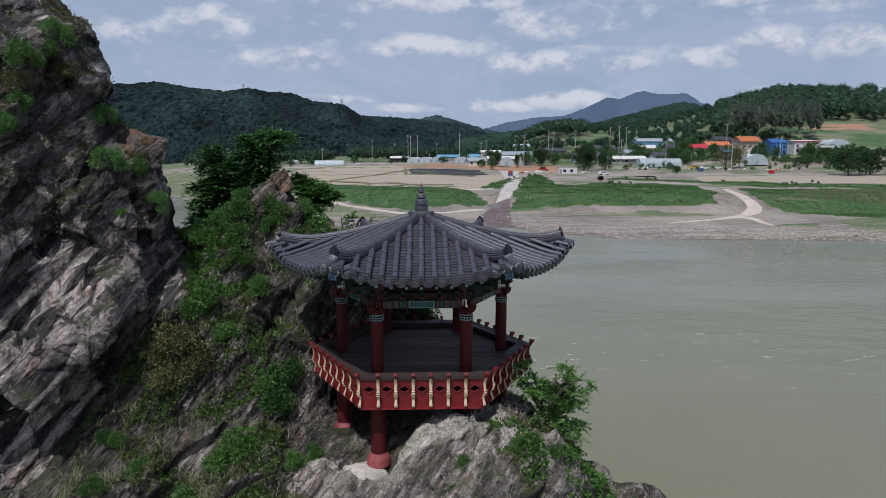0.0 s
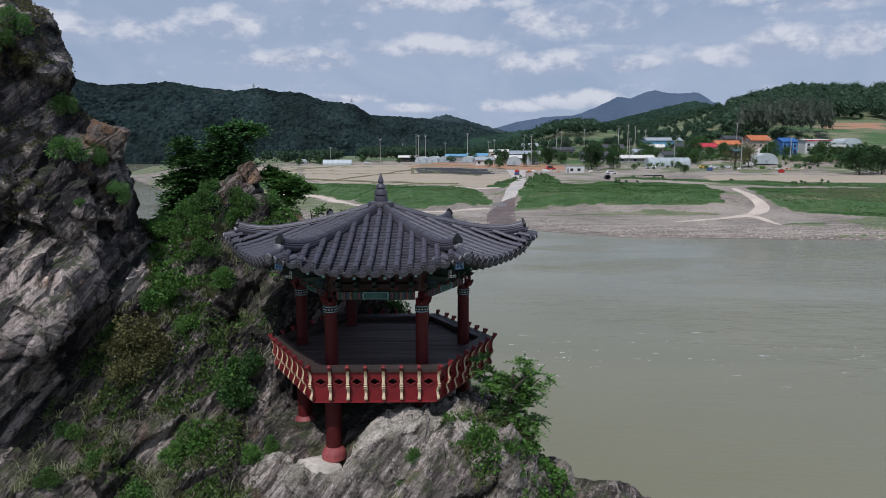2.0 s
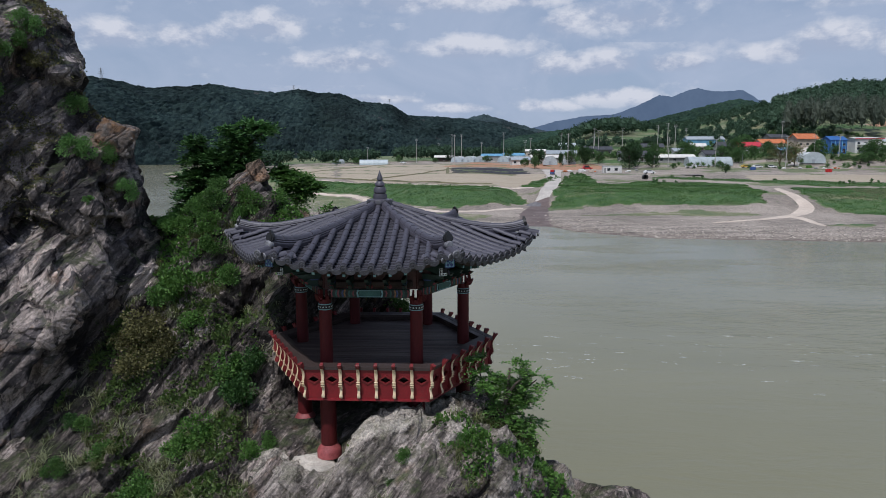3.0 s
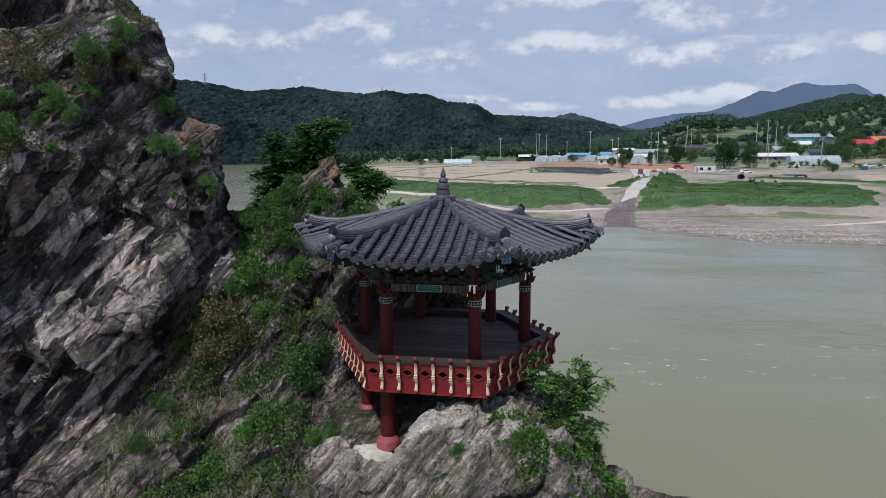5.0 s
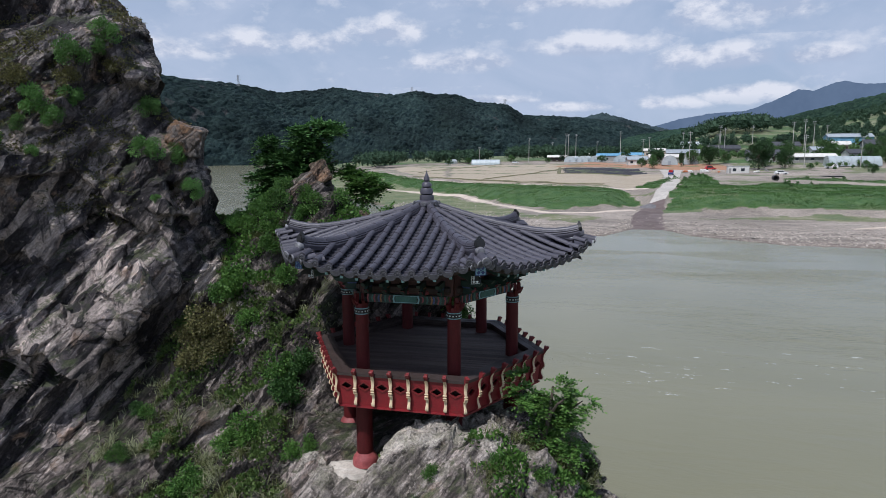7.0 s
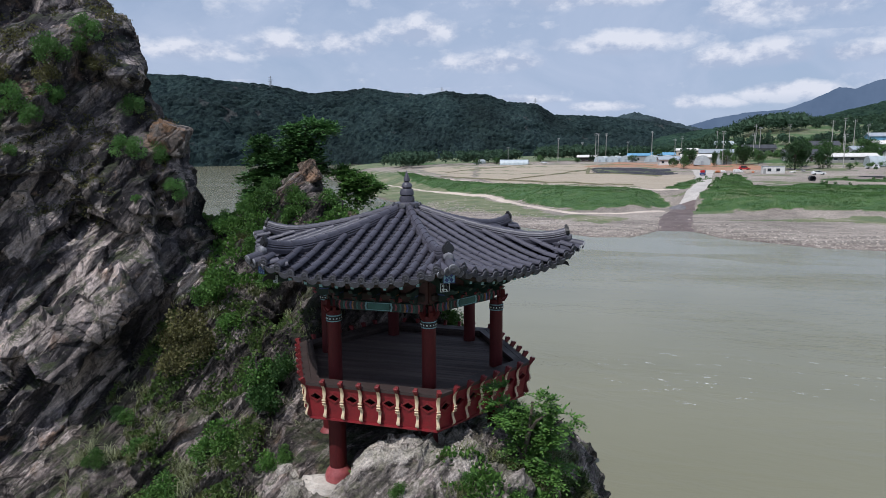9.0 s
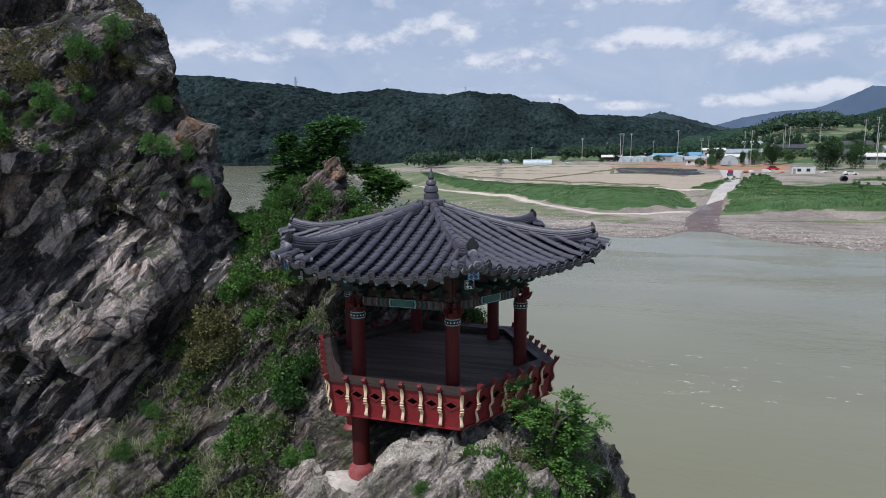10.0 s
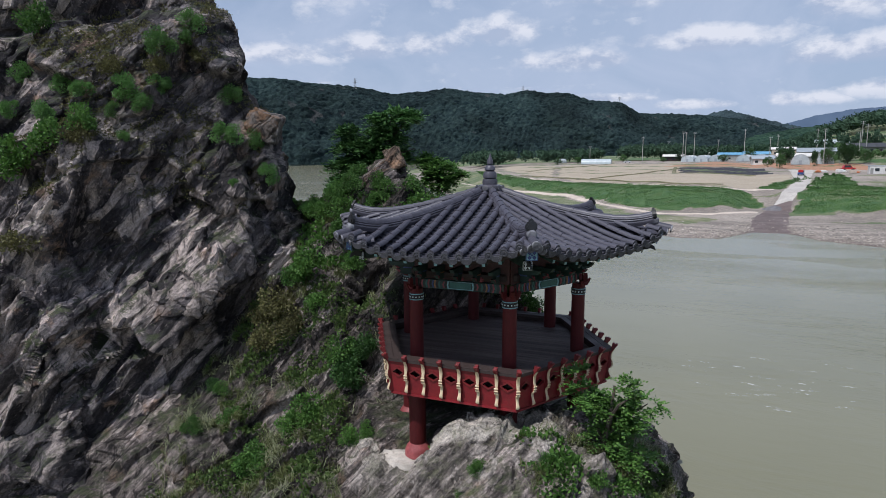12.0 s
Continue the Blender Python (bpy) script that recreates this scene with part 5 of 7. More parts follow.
tile_shape = round_tile(TILE_R * 0.985, TILE_R * 1.01, TILE_L)
tile_mesh = tile_shape.mesh("round_tile", M["tile"], 50)
disc_shape = Shape().turned(((0.084, 0.0), (0.084, 0.03), (0.066, 0.034), (0.062, 0.024), (0.033, 0.024), (0.026, 0.034)), 14, pose(0, 0, 0, 90))
disc_mesh = disc_shape.mesh("tile_end", M["tile_end"], 40)
limed_disc = disc_shape.mesh("limed_end", M["limed"], 40)
for k in range(6):
    single = k in (0, 1, 5)
    joined, discs, flats, drips = Shape(), Shape(), Shape(), Shape()
    for j in range(ROWS_EACH):
        u = (j - (ROWS_EACH - 1) / 2) * PITCH
        v = VE + 0.06
        v_top = abs(u) / T30 + 0.16
        first = True
        while v > v_top + 0.08:
            v2 = v - TILE_L
            zl, zh = roof_z(u, v), roof_z(u, max(0.03, v2))
            a = math.degrees(math.atan2(zh - zl, TILE_L))
            jog = random.uniform(-0.006, 0.006)
            at = side(k) @ pose(u + jog, -v2, zh + 0.062, a + random.uniform(-0.5, 0.5), random.uniform(-1.2, 1.2), random.uniform(-0.7, 0.7))
            if v2 < v_top - 0.12:
                at = side(k) @ pose(u + jog, -v2, zh + 0.055, a) @ pose(0, -0.12, 0) @ Matrix.Diagonal((1, 0.64, 1, 1))
            if single:
                part("round_tile", tile_mesh, None, pavilion, m=at)
            else:
                joined.add(tile_shape.v, tile_shape.f, at)
            if first:
                e = side(k) @ pose(u, -VE - 0.06, roof_z(u, VE + 0.06) + 0.02, a)
                if single:
                    part("tile_end", disc_mesh, None, pavilion, "round grey tile end with a raised rim" if not j else "", m=e)
                else:
                    discs.add(disc_shape.v, disc_shape.f, e)
                first = False
            v = v2
    # hollow tiles in overlapping courses
    for j in range(ROWS_EACH + 1):
        uc = (j - ROWS_EACH / 2) * PITCH
        v = VE + 0.03
        while v > abs(uc) / T30 + 0.10:
            v2 = v - 0.165
            half = PITCH / 2
            def dish(vv, lift):
                return [side(k) @ Vector((uc + q * half, -vv, roof_z(uc, vv) + lift + 0.025 * q * q - 0.04)) for q in (-1, -0.5, 0, 0.5, 1)]
            flats.rings([[tuple(p) for p in dish(v2 - 0.03, 0.0)], [tuple(p) for p in dish(v, 0.042)], [tuple(p) for p in dish(v, 0.0)]], None, False, False)
            v = v2
        if abs(uc) < VE * T30:
            outline = [(-0.13, 0.035), (-0.06, 0.0), (0, -0.012), (0.06, 0.0), (0.13, 0.035), (0.128, -0.03), (0.105, -0.085), (0.06, -0.118), (0, -0.132), (-0.06, -0.118), (-0.105, -0.085), (-0.128, -0.03)]
            drips.slab(outline, 0.025, side(k) @ pose(uc, -VE - 0.075, roof_z(uc, VE) - 0.02, 14))
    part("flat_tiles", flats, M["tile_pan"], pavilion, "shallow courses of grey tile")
    part("drip_tiles", drips, M["drip"], pavilion, "crescent drip tiles along the eave")
    if not single:
        tagged(part("round_tiles", joined, M["tile_joined"], pavilion, "", 50), kind="stuff")
        part("tile_ends", discs, M["tile_end"], pavilion, "", 40)

# hip ridges, swept up at their ends
def hip(r):
    v = r * 0.866
    return ZE - PZ + 1.20 * max(0.0, 1 - v / VE) ** 1.24 + 0.43 * (v / VE) ** 2.4 + 0.15 * max(0.0, (r - 2.9) / 1.2) ** 2.2


cap_mesh = round_tile(0.083, 0.088, 0.33).mesh("ridge_tile", M["tile"], 50)
course = [(0.085, -0.06), (0.105, 0.0), (0.112, 0.03), (0.105, 0.058), (0.08, 0.062), (0.098, 0.07), (0.105, 0.088), (0.096, 0.108), (0.074, 0.112), (0.09, 0.12), (0.095, 0.135), (0.088, 0.15)]
for k in range(6):
    rings = []
    for i in range(25):
        r = 0.30 + 3.82 * i / 24
        z = hip(r) - 0.02
        rings.append([(-x, -r, z + q) for x, q in course] + [(x, -r, z + q) for x, q in reversed(course)])
    hr = part("hip_ridge", Shape().rings(rings, corner(k), True), M["tile"], pavilion, "stacked hip ridge of thin grey tiles")
    r = 0.30
    while r < 3.9:
        a = math.degrees(math.atan2(hip(r) - hip(r + 0.33), 0.33))
        part("ridge_tile", cap_mesh, None, hr, m=corner(k) @ pose(0, -r, hip(r) + 0.125, a, 0, random.uniform(-1.5, 1.5)))
        r += 0.315
    z = hip(4.15)
    shield = [(-0.085, -0.05), (0.085, -0.05), (0.075, 0.03), (0.115, 0.07), (0.12, 0.14), (0.09, 0.20), (0.055, 0.215), (0.04, 0.255), (0, 0.285), (-0.04, 0.255), (-0.055, 0.215), (-0.09, 0.20), (-0.12, 0.14), (-0.115, 0.07), (-0.075, 0.03)]
    s = Shape().slab([(x, q + z) for x, q in shield], 0.06, corner(k) @ pose(0, -4.15, 0) @ pose(0, 0, z, -12) @ pose(0, 0, -z))
    s.slab([(x * 0.7, q * 0.7 + z + 0.03) for x, q in shield], 0.10, corner(k) @ pose(0, -4.15, 0) @ pose(0, 0, z, -12) @ pose(0, 0, -z))
    part("ridge_shield", s, M["black"], hr, "upright dark end tile with a notched rim")
    part("ridge_end", Shape().turned(((0.10, 0.0), (0.105, 0.10), (0.085, 0.13), (0.03, 0.14)), 12, corner(k) @ pose(0, -4.1, hip(4.1) - 0.02, 98)), M["limed"], hr, "whitened round end under the shield", 40)
    # round tiles fan out over the corner, their ends whitened with lime
    for n_, (x, y, turn, lift) in enumerate(((0, 4.12, 0, 0.03), (-0.17, 4.03, 14, 0.0), (0.17, 4.03, -14, 0.0), (-0.34, 3.92, 22, -0.03), (0.34, 3.92, -22, -0.03), (-0.52, 3.80, 27, -0.06), (0.52, 3.80, -27, -0.06))):
        t0 = round_tile(0.085, 0.093, 0.32)
        at = corner(k) @ pose(x, -y, ZE - PZ + 0.43 + lift - 0.24 * abs(x), 14, 0, turn)
        at = at @ pose(0, -0.08, 0.0)
        ct = part("corner_tile", t0, M["tile"], pavilion, "", 50, m=at)
        part("corner_end", disc_mesh if n_ > 4 else limed_disc, None, ct, "" if n_ > 4 else "round tile end whitened with lime", m=pose(0, -0.32, 0.0) @ Matrix.Diagonal((1.08, 1, 1.08, 1)))

# finial
s = Shape().turned(((0.34, 13.78), (0.36, 13.84), (0.33, 13.92), (0.24, 13.95)), 18, pose(0, 0, -PZ))
fin = part("finial", s, M["tile"], pavilion, "stacked dark tile finial", 40)
for prof in (((0.15, 13.93), (0.195, 13.95), (0.20, 14.02), (0.185, 14.09), (0.14, 14.11)), ((0.14, 14.11), (0.182, 14.13), (0.18, 14.21), (0.15, 14.28), (0.10, 14.30)),
             ((0.10, 14.30), (0.14, 14.325), (0.135, 14.39), (0.09, 14.445), (0.055, 14.46)), ((0.055, 14.46), (0.085, 14.49), (0.075, 14.56), (0.035, 14.66), (0.004, 14.76))):
    part("finial_ring", Shape().turned(prof, 18, pose(0, 0, -PZ)), M["tile"], fin, smooth=40)
s = Shape()
for i in range(12):
    s.turned(((0.075, 0), (0.075, 0.03), (0.04, 0.04)), 10, pose(0, 0, -PZ) @ pose(0, 0, 0, 0, 0, 30 * i) @ pose(0, -0.35, 13.86, 75))
part("rosette", s, M["tile_end"], fin, "ring of round tile ends", 40)
# the concrete pad of the front column
pad = thing("concrete_pad", pose(-2.12, 15.88, 7.02), "pale rough concrete pad under the column foot", "pad")
rim = [(0.58 * math.cos(i * 0.3142) * random.uniform(0.72, 1.15), 0.40 * math.sin(i * 0.3142) * random.uniform(0.75, 1.15)) for i in range(20)]
part("pad_top", Shape().rings([[(x * k, y * k, z + random.uniform(-0.02, 0.02)) for x, y in rim] for k, z in ((1.25, -0.5), (1.08, 0.04), (0.97, 0.12), (0.5, 0.15))], None, True), M["concrete"], pad)


# ---- plants ----
from mathutils.bvhtree import BVHTree


def surface(ob):
    me = ob.data
    return BVHTree.FromPolygons([v.co for v in me.vertices], [p.vertices for p in me.polygons])


slope_tree, crag_tree, knoll_tree = surface(slope), surface(crag), surface(knoll_rock)


def drop(x, y):
    """The upper of the slope and the knoll under a point."""
    down = Vector((0, 0, -1))
    a, b = slope_tree.ray_cast(Vector((x, y, 40)), down), knoll_tree.ray_cast(Vector((x, y, 40)), down)
    return b if b[0] is not None and (a[0] is None or b[0].z > a[0].z) else a


def add_leaf(s, p, out, size, wide=0.42):
    """A small pointed leaf, folded along its middle."""
    d = Vector((out.x + random.gauss(0, 0.55), out.y + random.gauss(0, 0.55), out.z + random.gauss(0, 0.45))).normalized()
    side_ = d.cross(Vector((random.gauss(0, 1), random.gauss(0, 1), random.gauss(0, 1)))).normalized()
    up_ = side_.cross(d)
    a, b = d * size, side_ * size * wide
    k = len(s.v)
    s.v += [tuple(p), tuple(p + a * 0.5 + b + up_ * size * 0.12), tuple(p + a), tuple(p + a * 0.5 - b + up_ * size * 0.12)]
    s.f.append((k, k + 1, k + 2, k + 3))
    s.mi.append(0)


def crown(s, middle, radii, n, size, clumps=10, tight=0.42):
    """Leaves in uneven clumps that fill a lumpy crown with gaps."""
    heads = []
    for i in range(clumps):
        while True:
            q = Vector((random.uniform(-1, 1), random.uniform(-1, 1), random.uniform(-0.75, 1)))
            if 0.25 < q.length < 1:
                break
        heads.append((Vector((q.x * radii[0], q.y * radii[1], q.z * radii[2])) * 0.78, random.uniform(0.7, 1.25)))
    for i in range(n):
        h, k = random.choice(heads)
        d = Vector((random.gauss(0, 1), random.gauss(0, 1), random.gauss(0, 1))).normalized()
        r = tight * k * random.random() ** 0.4
        p = Vector(middle) + h + Vector((d.x * radii[0], d.y * radii[1], d.z * radii[2])) * r
        add_leaf(s, p, (d + Vector((0, 0, 0.35)) + h.normalized() * 0.5).normalized(), size * random.uniform(0.7, 1.3))
    return heads


def shrub_mesh(name, seed, n, size, clumps, key, squash=0.85):
    random.seed(seed)
    s, st = Shape(), Shape()
    heads = crown(s, (0, 0, 0.62), (1, 1, squash), n, size, clumps)
    for h, k in heads[:7]:
        st.tube([(0, 0, -0.15), (h.x * 0.4, h.y * 0.4, 0.2 + h.z * 0.2), (h.x, h.y, 0.62 + h.z)], [0.035, 0.025, 0.01], 5)
    return s.mesh(name, M[key]), st.mesh("stem", M["bark"])


SHRUBS = {"fresh": [shrub_mesh("foliage", 11 + i, 1500, 0.13, 16, "leaf_fresh") for i in range(3)], "leaf": [shrub_mesh("foliage", 21 + i, 1700, 0.12, 16, "leaf") for i in range(3)],
          "dark": [shrub_mesh("foliage", 31 + i, 1800, 0.13, 18, "leaf_dark") for i in range(2)], "dry": [shrub_mesh("foliage", 41 + i, 1500, 0.11, 22, "leaf_dry", 0.6) for i in range(2)],
          "fine": [shrub_mesh("foliage", 51 + i, 2600, 0.085, 9, "leaf_soft", 0.8) for i in range(3)]}
WORDS = {"fresh": "bright green leafy shrub growing from the rock", "leaf": "green leafy shrub on the rock slope", "dark": "dense dark green shrub beside the pavilion", "dry": "olive brown scrub on the rock face", "fine": "small soft green bush in a crack of the crag"}


def shrub(kind, x, y, z, size, tree, i, flat=1.0):
    p, n, _, _ = tree.find_nearest(Vector((x, y, z)))
    lean = Vector((n.x * 0.6, n.y * 0.6, 1)).normalized()
    q = lean.to_track_quat("Z", "Y").to_euler()
    leaves, stems = SHRUBS[kind][i % len(SHRUBS[kind])]
    m = Matrix.LocRotScale(p, q, (size, size, size * flat)) @ pose(0, 0, -0.1, 0, 0, i * 67)
    ob = thing("shrub", m, WORDS[kind], "shrub", "shrubs on the rock")
    part("foliage", leaves, None, ob)
    part("stem", stems, None, ob)
    return ob


for i, (kind, x, y, z, size) in enumerate((
        ("fresh", -5.35, 21.6, 13.4, 0.42), ("fresh", -7.4, 19.5, 11.0, 0.62), ("leaf", -7.9, 19.3, 10.6, 0.5), ("leaf", -6.5, 20.3, 12.2, 0.45), ("fresh", -7.8, 20.6, 12.7, 0.5), ("leaf", -8.3, 20.9, 12.8, 0.45),
        ("leaf", -5.25, 18.1, 8.6, 0.6), ("dark", -4.95, 17.7, 8.1, 0.55), ("dark", -4.8, 18.0, 8.9, 0.45), ("fresh", -5.9, 17.1, 7.1, 0.6), ("fresh", -6.4, 16.9, 6.7, 0.5), ("leaf", -7.2, 16.2, 5.7, 0.55), ("fresh", -7.7, 16.1, 5.5, 0.35),
        ("dark", -10.4, 17.2, 7.5, 0.3), ("dry", -8.2, 18.7, 9.7, 0.75), ("dry", -8.4, 18.1, 8.7, 0.65), ("dry", -7.6, 18.4, 9.2, 0.6), ("dry", -8.9, 18.6, 9.3, 0.45),
        ("fresh", -4.8, 22.0, 13.2, 0.45), ("fresh", -4.3, 22.4, 13.0, 0.4), ("fresh", -3.8, 22.2, 12.3, 0.45), ("fresh", -5.95, 21.7, 13.75, 0.36), ("leaf", -6.35, 21.75, 13.75, 0.34), ("leaf", -6.95, 21.8, 13.9, 0.4), ("fresh", -5.0, 21.9, 13.6, 0.4), ("leaf", -6.9, 21.6, 13.3, 0.5), ("leaf", -7.4, 21.2, 13.2, 0.45), ("leaf", -6.2, 21.4, 13.1, 0.4),
        ("leaf", -6.0, 19.9, 11.4, 0.45), ("fresh", -6.6, 19.1, 9.8, 0.4), ("leaf", -9.6, 17.4, 7.2, 0.3), ("leaf", -8.6, 16.9, 6.4, 0.4), ("leaf", -9.9, 16.6, 6.0, 0.35), ("fresh", -6.9, 20.7, 12.9, 0.5),
        ("leaf", -1.3, 22.2, 10.0, 0.6), ("fresh", -0.6, 22.0, 9.6, 0.45), ("leaf", 4.2, 15.9, 6.3, 0.35),
        ("leaf", 0.5, 14.5, 7.9, 0.22), ("leaf", 0.3, 14.2, 7.4, 0.2), ("fresh", 3.2, 14.9, 7.4, 0.2), ("fine", 1.95, 15.2, 8.0, 0.3), ("fine", 2.45, 15.25, 7.9, 0.34), ("fresh", 2.9, 15.3, 7.7, 0.3), ("fine", 1.45, 14.8, 7.8, 0.2), ("fine", 2.2, 14.75, 7.6, 0.22), ("fresh", -3.6, 16.9, 7.0, 0.3), ("fresh", -4.2, 16.9, 6.6, 0.35))):
    shrub(kind, x, y, z, size, knoll_tree if x > -1.2 and y < 16.2 else slope_tree, i)
for i, (kind, x, y, z, size) in enumerate((
        ("fine", -11.51, 17.74, 18.01, 0.48), ("fine", -11.02, 18.54, 18.80, 0.42), ("fine", -11.28, 18.29, 18.43, 0.32), ("fine", -12.19, 16.87, 16.60, 0.42), ("fine", -11.69, 17.56, 16.82, 0.36), ("fine", -11.77, 16.94, 16.21, 0.36),
        ("fine", -10.44, 19.27, 16.55, 0.36), ("fine", -9.78, 18.68, 15.18, 0.48), ("fine", -9.43, 19.32, 15.13, 0.34), ("fine", -8.79, 19.27, 13.96, 0.34), ("fine", -9.42, 18.37, 13.80, 0.16), ("fine", -15.69, 15.80, 17.19, 0.4), ("fine", -14.16, 16.06, 16.86, 0.34),
        ("fine", -13.28, 16.08, 16.62, 0.34), ("fine", -14.01, 15.43, 15.95, 0.36), ("fresh", -12.92, 15.73, 15.62, 0.42), ("fresh", -13.41, 15.24, 15.11, 0.55), ("fresh", -14.78, 14.95, 14.35, 0.7), ("fine", -12.57, 16.55, 16.03, 0.24), ("fine", -15.43, 15.18, 16.00, 0.36),
        ("fine", -12.22, 16.61, 15.27, 0.2), ("dry", -12.6, 16.6, 17.3, 0.4), ("dry", -11.6, 17.5, 17.4, 0.36), ("dry", -13.1, 15.9, 15.0, 0.4), ("dry", -14.5, 14.6, 11.5, 0.6), ("dry", -10.9, 18.3, 17.7, 0.3), ("leaf", -15.2, 15.8, 19.2, 0.5))):
    shrub(kind, x, y, z, size * 1.12, crag_tree, i, 1.15)

# the sapling at the edge and the tree on the ridge: feathered sprays
def spray(s, base, way, length, leaf, droop=0.35, pairs=8):
    """A feathered leaf: small leaflets in pairs along a drooping rib."""
    side_ = way.cross(Vector((0, 0, 1)))
    side_ = side_.normalized() if side_.length > 1e-3 else Vector((1, 0, 0))
    for i in range(pairs + 1):
        q = (i + 0.6) / pairs
        p = base + way * length * q + Vector((0, 0, -droop * length * q * q))
        for sg in (-1, 1) if i < pairs else (0,):
            d = (side_ * sg + way * (0.5 if sg else 1.0) + Vector((random.gauss(0, 0.15), random.gauss(0, 0.15), random.gauss(-0.05, 0.2)))).normalized()
            n = d.cross(Vector((random.gauss(0, 0.4), random.gauss(0, 0.4), 1))).normalized()
            size = leaf * random.uniform(0.75, 1.2) * (1 - 0.4 * abs(q - 0.5))
            k = len(s.v)
            s.v += [tuple(p), tuple(p + d * size * 0.5 + n * size * 0.30), tuple(p + d * size), tuple(p + d * size * 0.5 - n * size * 0.30)]
            s.f.append((k, k + 1, k + 2, k + 3))
            s.mi.append(0)


def tree(at, trunk_pts, limbs, crowns, key, label, seed, size, category="tree", group="", long=0.42, tuft=8):
    random.seed(seed)
    ob = thing("tree", pose(*at), label, category, group)
    s = Shape()
    s.tube(trunk_pts, [0.09 - 0.06 * i / max(1, len(trunk_pts) - 1) for i in range(len(trunk_pts))], 8)
    for l in limbs:
        s.tube(l, [0.045, 0.03, 0.012][:len(l)], 6)
    part("trunk", s, M["bark"], ob)
    for c, r, n in crowns:
        s = Shape()
        for i in range(max(3, n // (6 * tuft))):
            d = Vector((random.gauss(0, 1), random.gauss(0, 1), random.gauss(0.25, 0.8))).normalized()
            q = 0.35 + 0.65 * random.random() ** 0.6
            p = Vector(c) + Vector((d.x * r[0], d.y * r[1], d.z * r[2])) * q
            for j in range(tuft):                       # sprays round one twig end
                w = Vector((random.gauss(0, 1), random.gauss(0, 1), random.gauss(0.35, 0.5))).normalized()
                spray(s, p, (w + d * 0.6).normalized(), long * random.uniform(0.55, 1.15), size, 0.35, 6)
        part("crown", s, M[key], ob)
    return ob


tree((2.75, 16.2, 7.7), [(0, 0, -0.5), (0.1, 0, 0.6), (0.25, -0.1, 1.3), (0.3, 0, 2.0)], [[(0.1, 0, 0.8), (0.6, 0.1, 1.3), (1.0, 0, 1.7)], [(0.1, 0, 0.7), (-0.3, 0, 1.3), (-0.5, 0.1, 1.9)], [(0.2, 0, 1.2), (0.45, -0.3, 1.7), (0.7, -0.3, 1.9)], [(0.1, 0, 0.4), (0.6, 0, 0.6), (1.0, 0, 0.5)]],
     [((-0.35, 0.0, 1.65), (0.3, 0.3, 0.3), 560), ((0.15, 0, 1.3), (0.4, 0.35, 0.4), 900), ((0.7, 0, 1.45), (0.35, 0.3, 0.25), 560), ((0.55, 0, 1.95), (0.2, 0.2, 0.22), 210), ((0.6, 0.1, 0.75), (0.35, 0.3, 0.4), 760), ((-0.5, 0, 2.1), (0.15, 0.15, 0.2), 100), ((1.0, 0, 1.65), (0.2, 0.2, 0.18), 120), ((0.85, 0, 0.35), (0.25, 0.25, 0.35), 280), ((0.1, 0, 0.7), (0.3, 0.3, 0.3), 260)],
     "leaf_fresh", "bright green sapling with feathered leaves at the rock edge", 61, 0.105, long=0.36)
tree((-7.6, 24.2, 12.2), [(0, 0, -0.5), (0.1, 0, 0.9), (0.0, 0, 1.9), (0.5, 0, 3.0), (0.7, 0, 4.1)], [[(0.05, 0, 1.2), (-0.7, 0, 1.9), (-1.4, 0, 2.4)], [(0, 0, 1.8), (-0.6, 0, 2.6), (-1.1, 0, 3.2)], [(0.2, 0, 2.3), (1.0, 0, 2.6), (1.7, 0, 2.8)], [(0.5, 0, 3.0), (1.2, 0, 3.7), (1.7, 0, 4.0)], [(0, 0, 0.9), (-1.0, 0, 1.2), (-1.7, 0, 1.0)]],
     [((-1.25, 0, 3.3), (0.35, 0.4, 0.25), 700), ((-0.7, 0, 2.8), (0.95, 0.7, 0.25), 2500), ((-0.9, 0.1, 2.1), (1.1, 0.8, 0.28), 2900), ((-1.3, 0, 1.3), (0.8, 0.6, 0.4), 1900), ((0.9, 0, 3.9), (0.9, 0.6, 0.22), 1900), ((0.45, 0, 3.2), (0.75, 0.5, 0.3), 1600), ((0.45, 0.3, 2.4), (1.0, 0.7, 0.35), 2500), ((-1.75, 0, 0.6), (0.45, 0.4, 0.4), 700), ((0.0, 0, 1.5), (0.8, 0.6, 0.45), 1200)],
     "leaf_tree", "spreading green tree in flat layers behind the ridge outcrop", 62, 0.17, long=0.5)
tree((-5.2, 24.6, 12.6), [(0, 0, -0.5), (0.1, 0, 0.9), (0.3, 0, 1.7)], [[(0.05, 0, 0.6), (0.6, 0, 1.2), (1.1, 0, 1.4)]],
     [((-0.35, 0, 1.75), (0.5, 0.5, 0.4), 1000), ((0.15, 0, 1.45), (0.55, 0.5, 0.4), 1200), ((0.75, 0, 1.25), (0.3, 0.3, 0.22), 300), ((-0.1, 0, 1.0), (0.6, 0.5, 0.45), 1100)], "leaf", "dark green bushy tree behind the ridge outcrop", 63, 0.17)
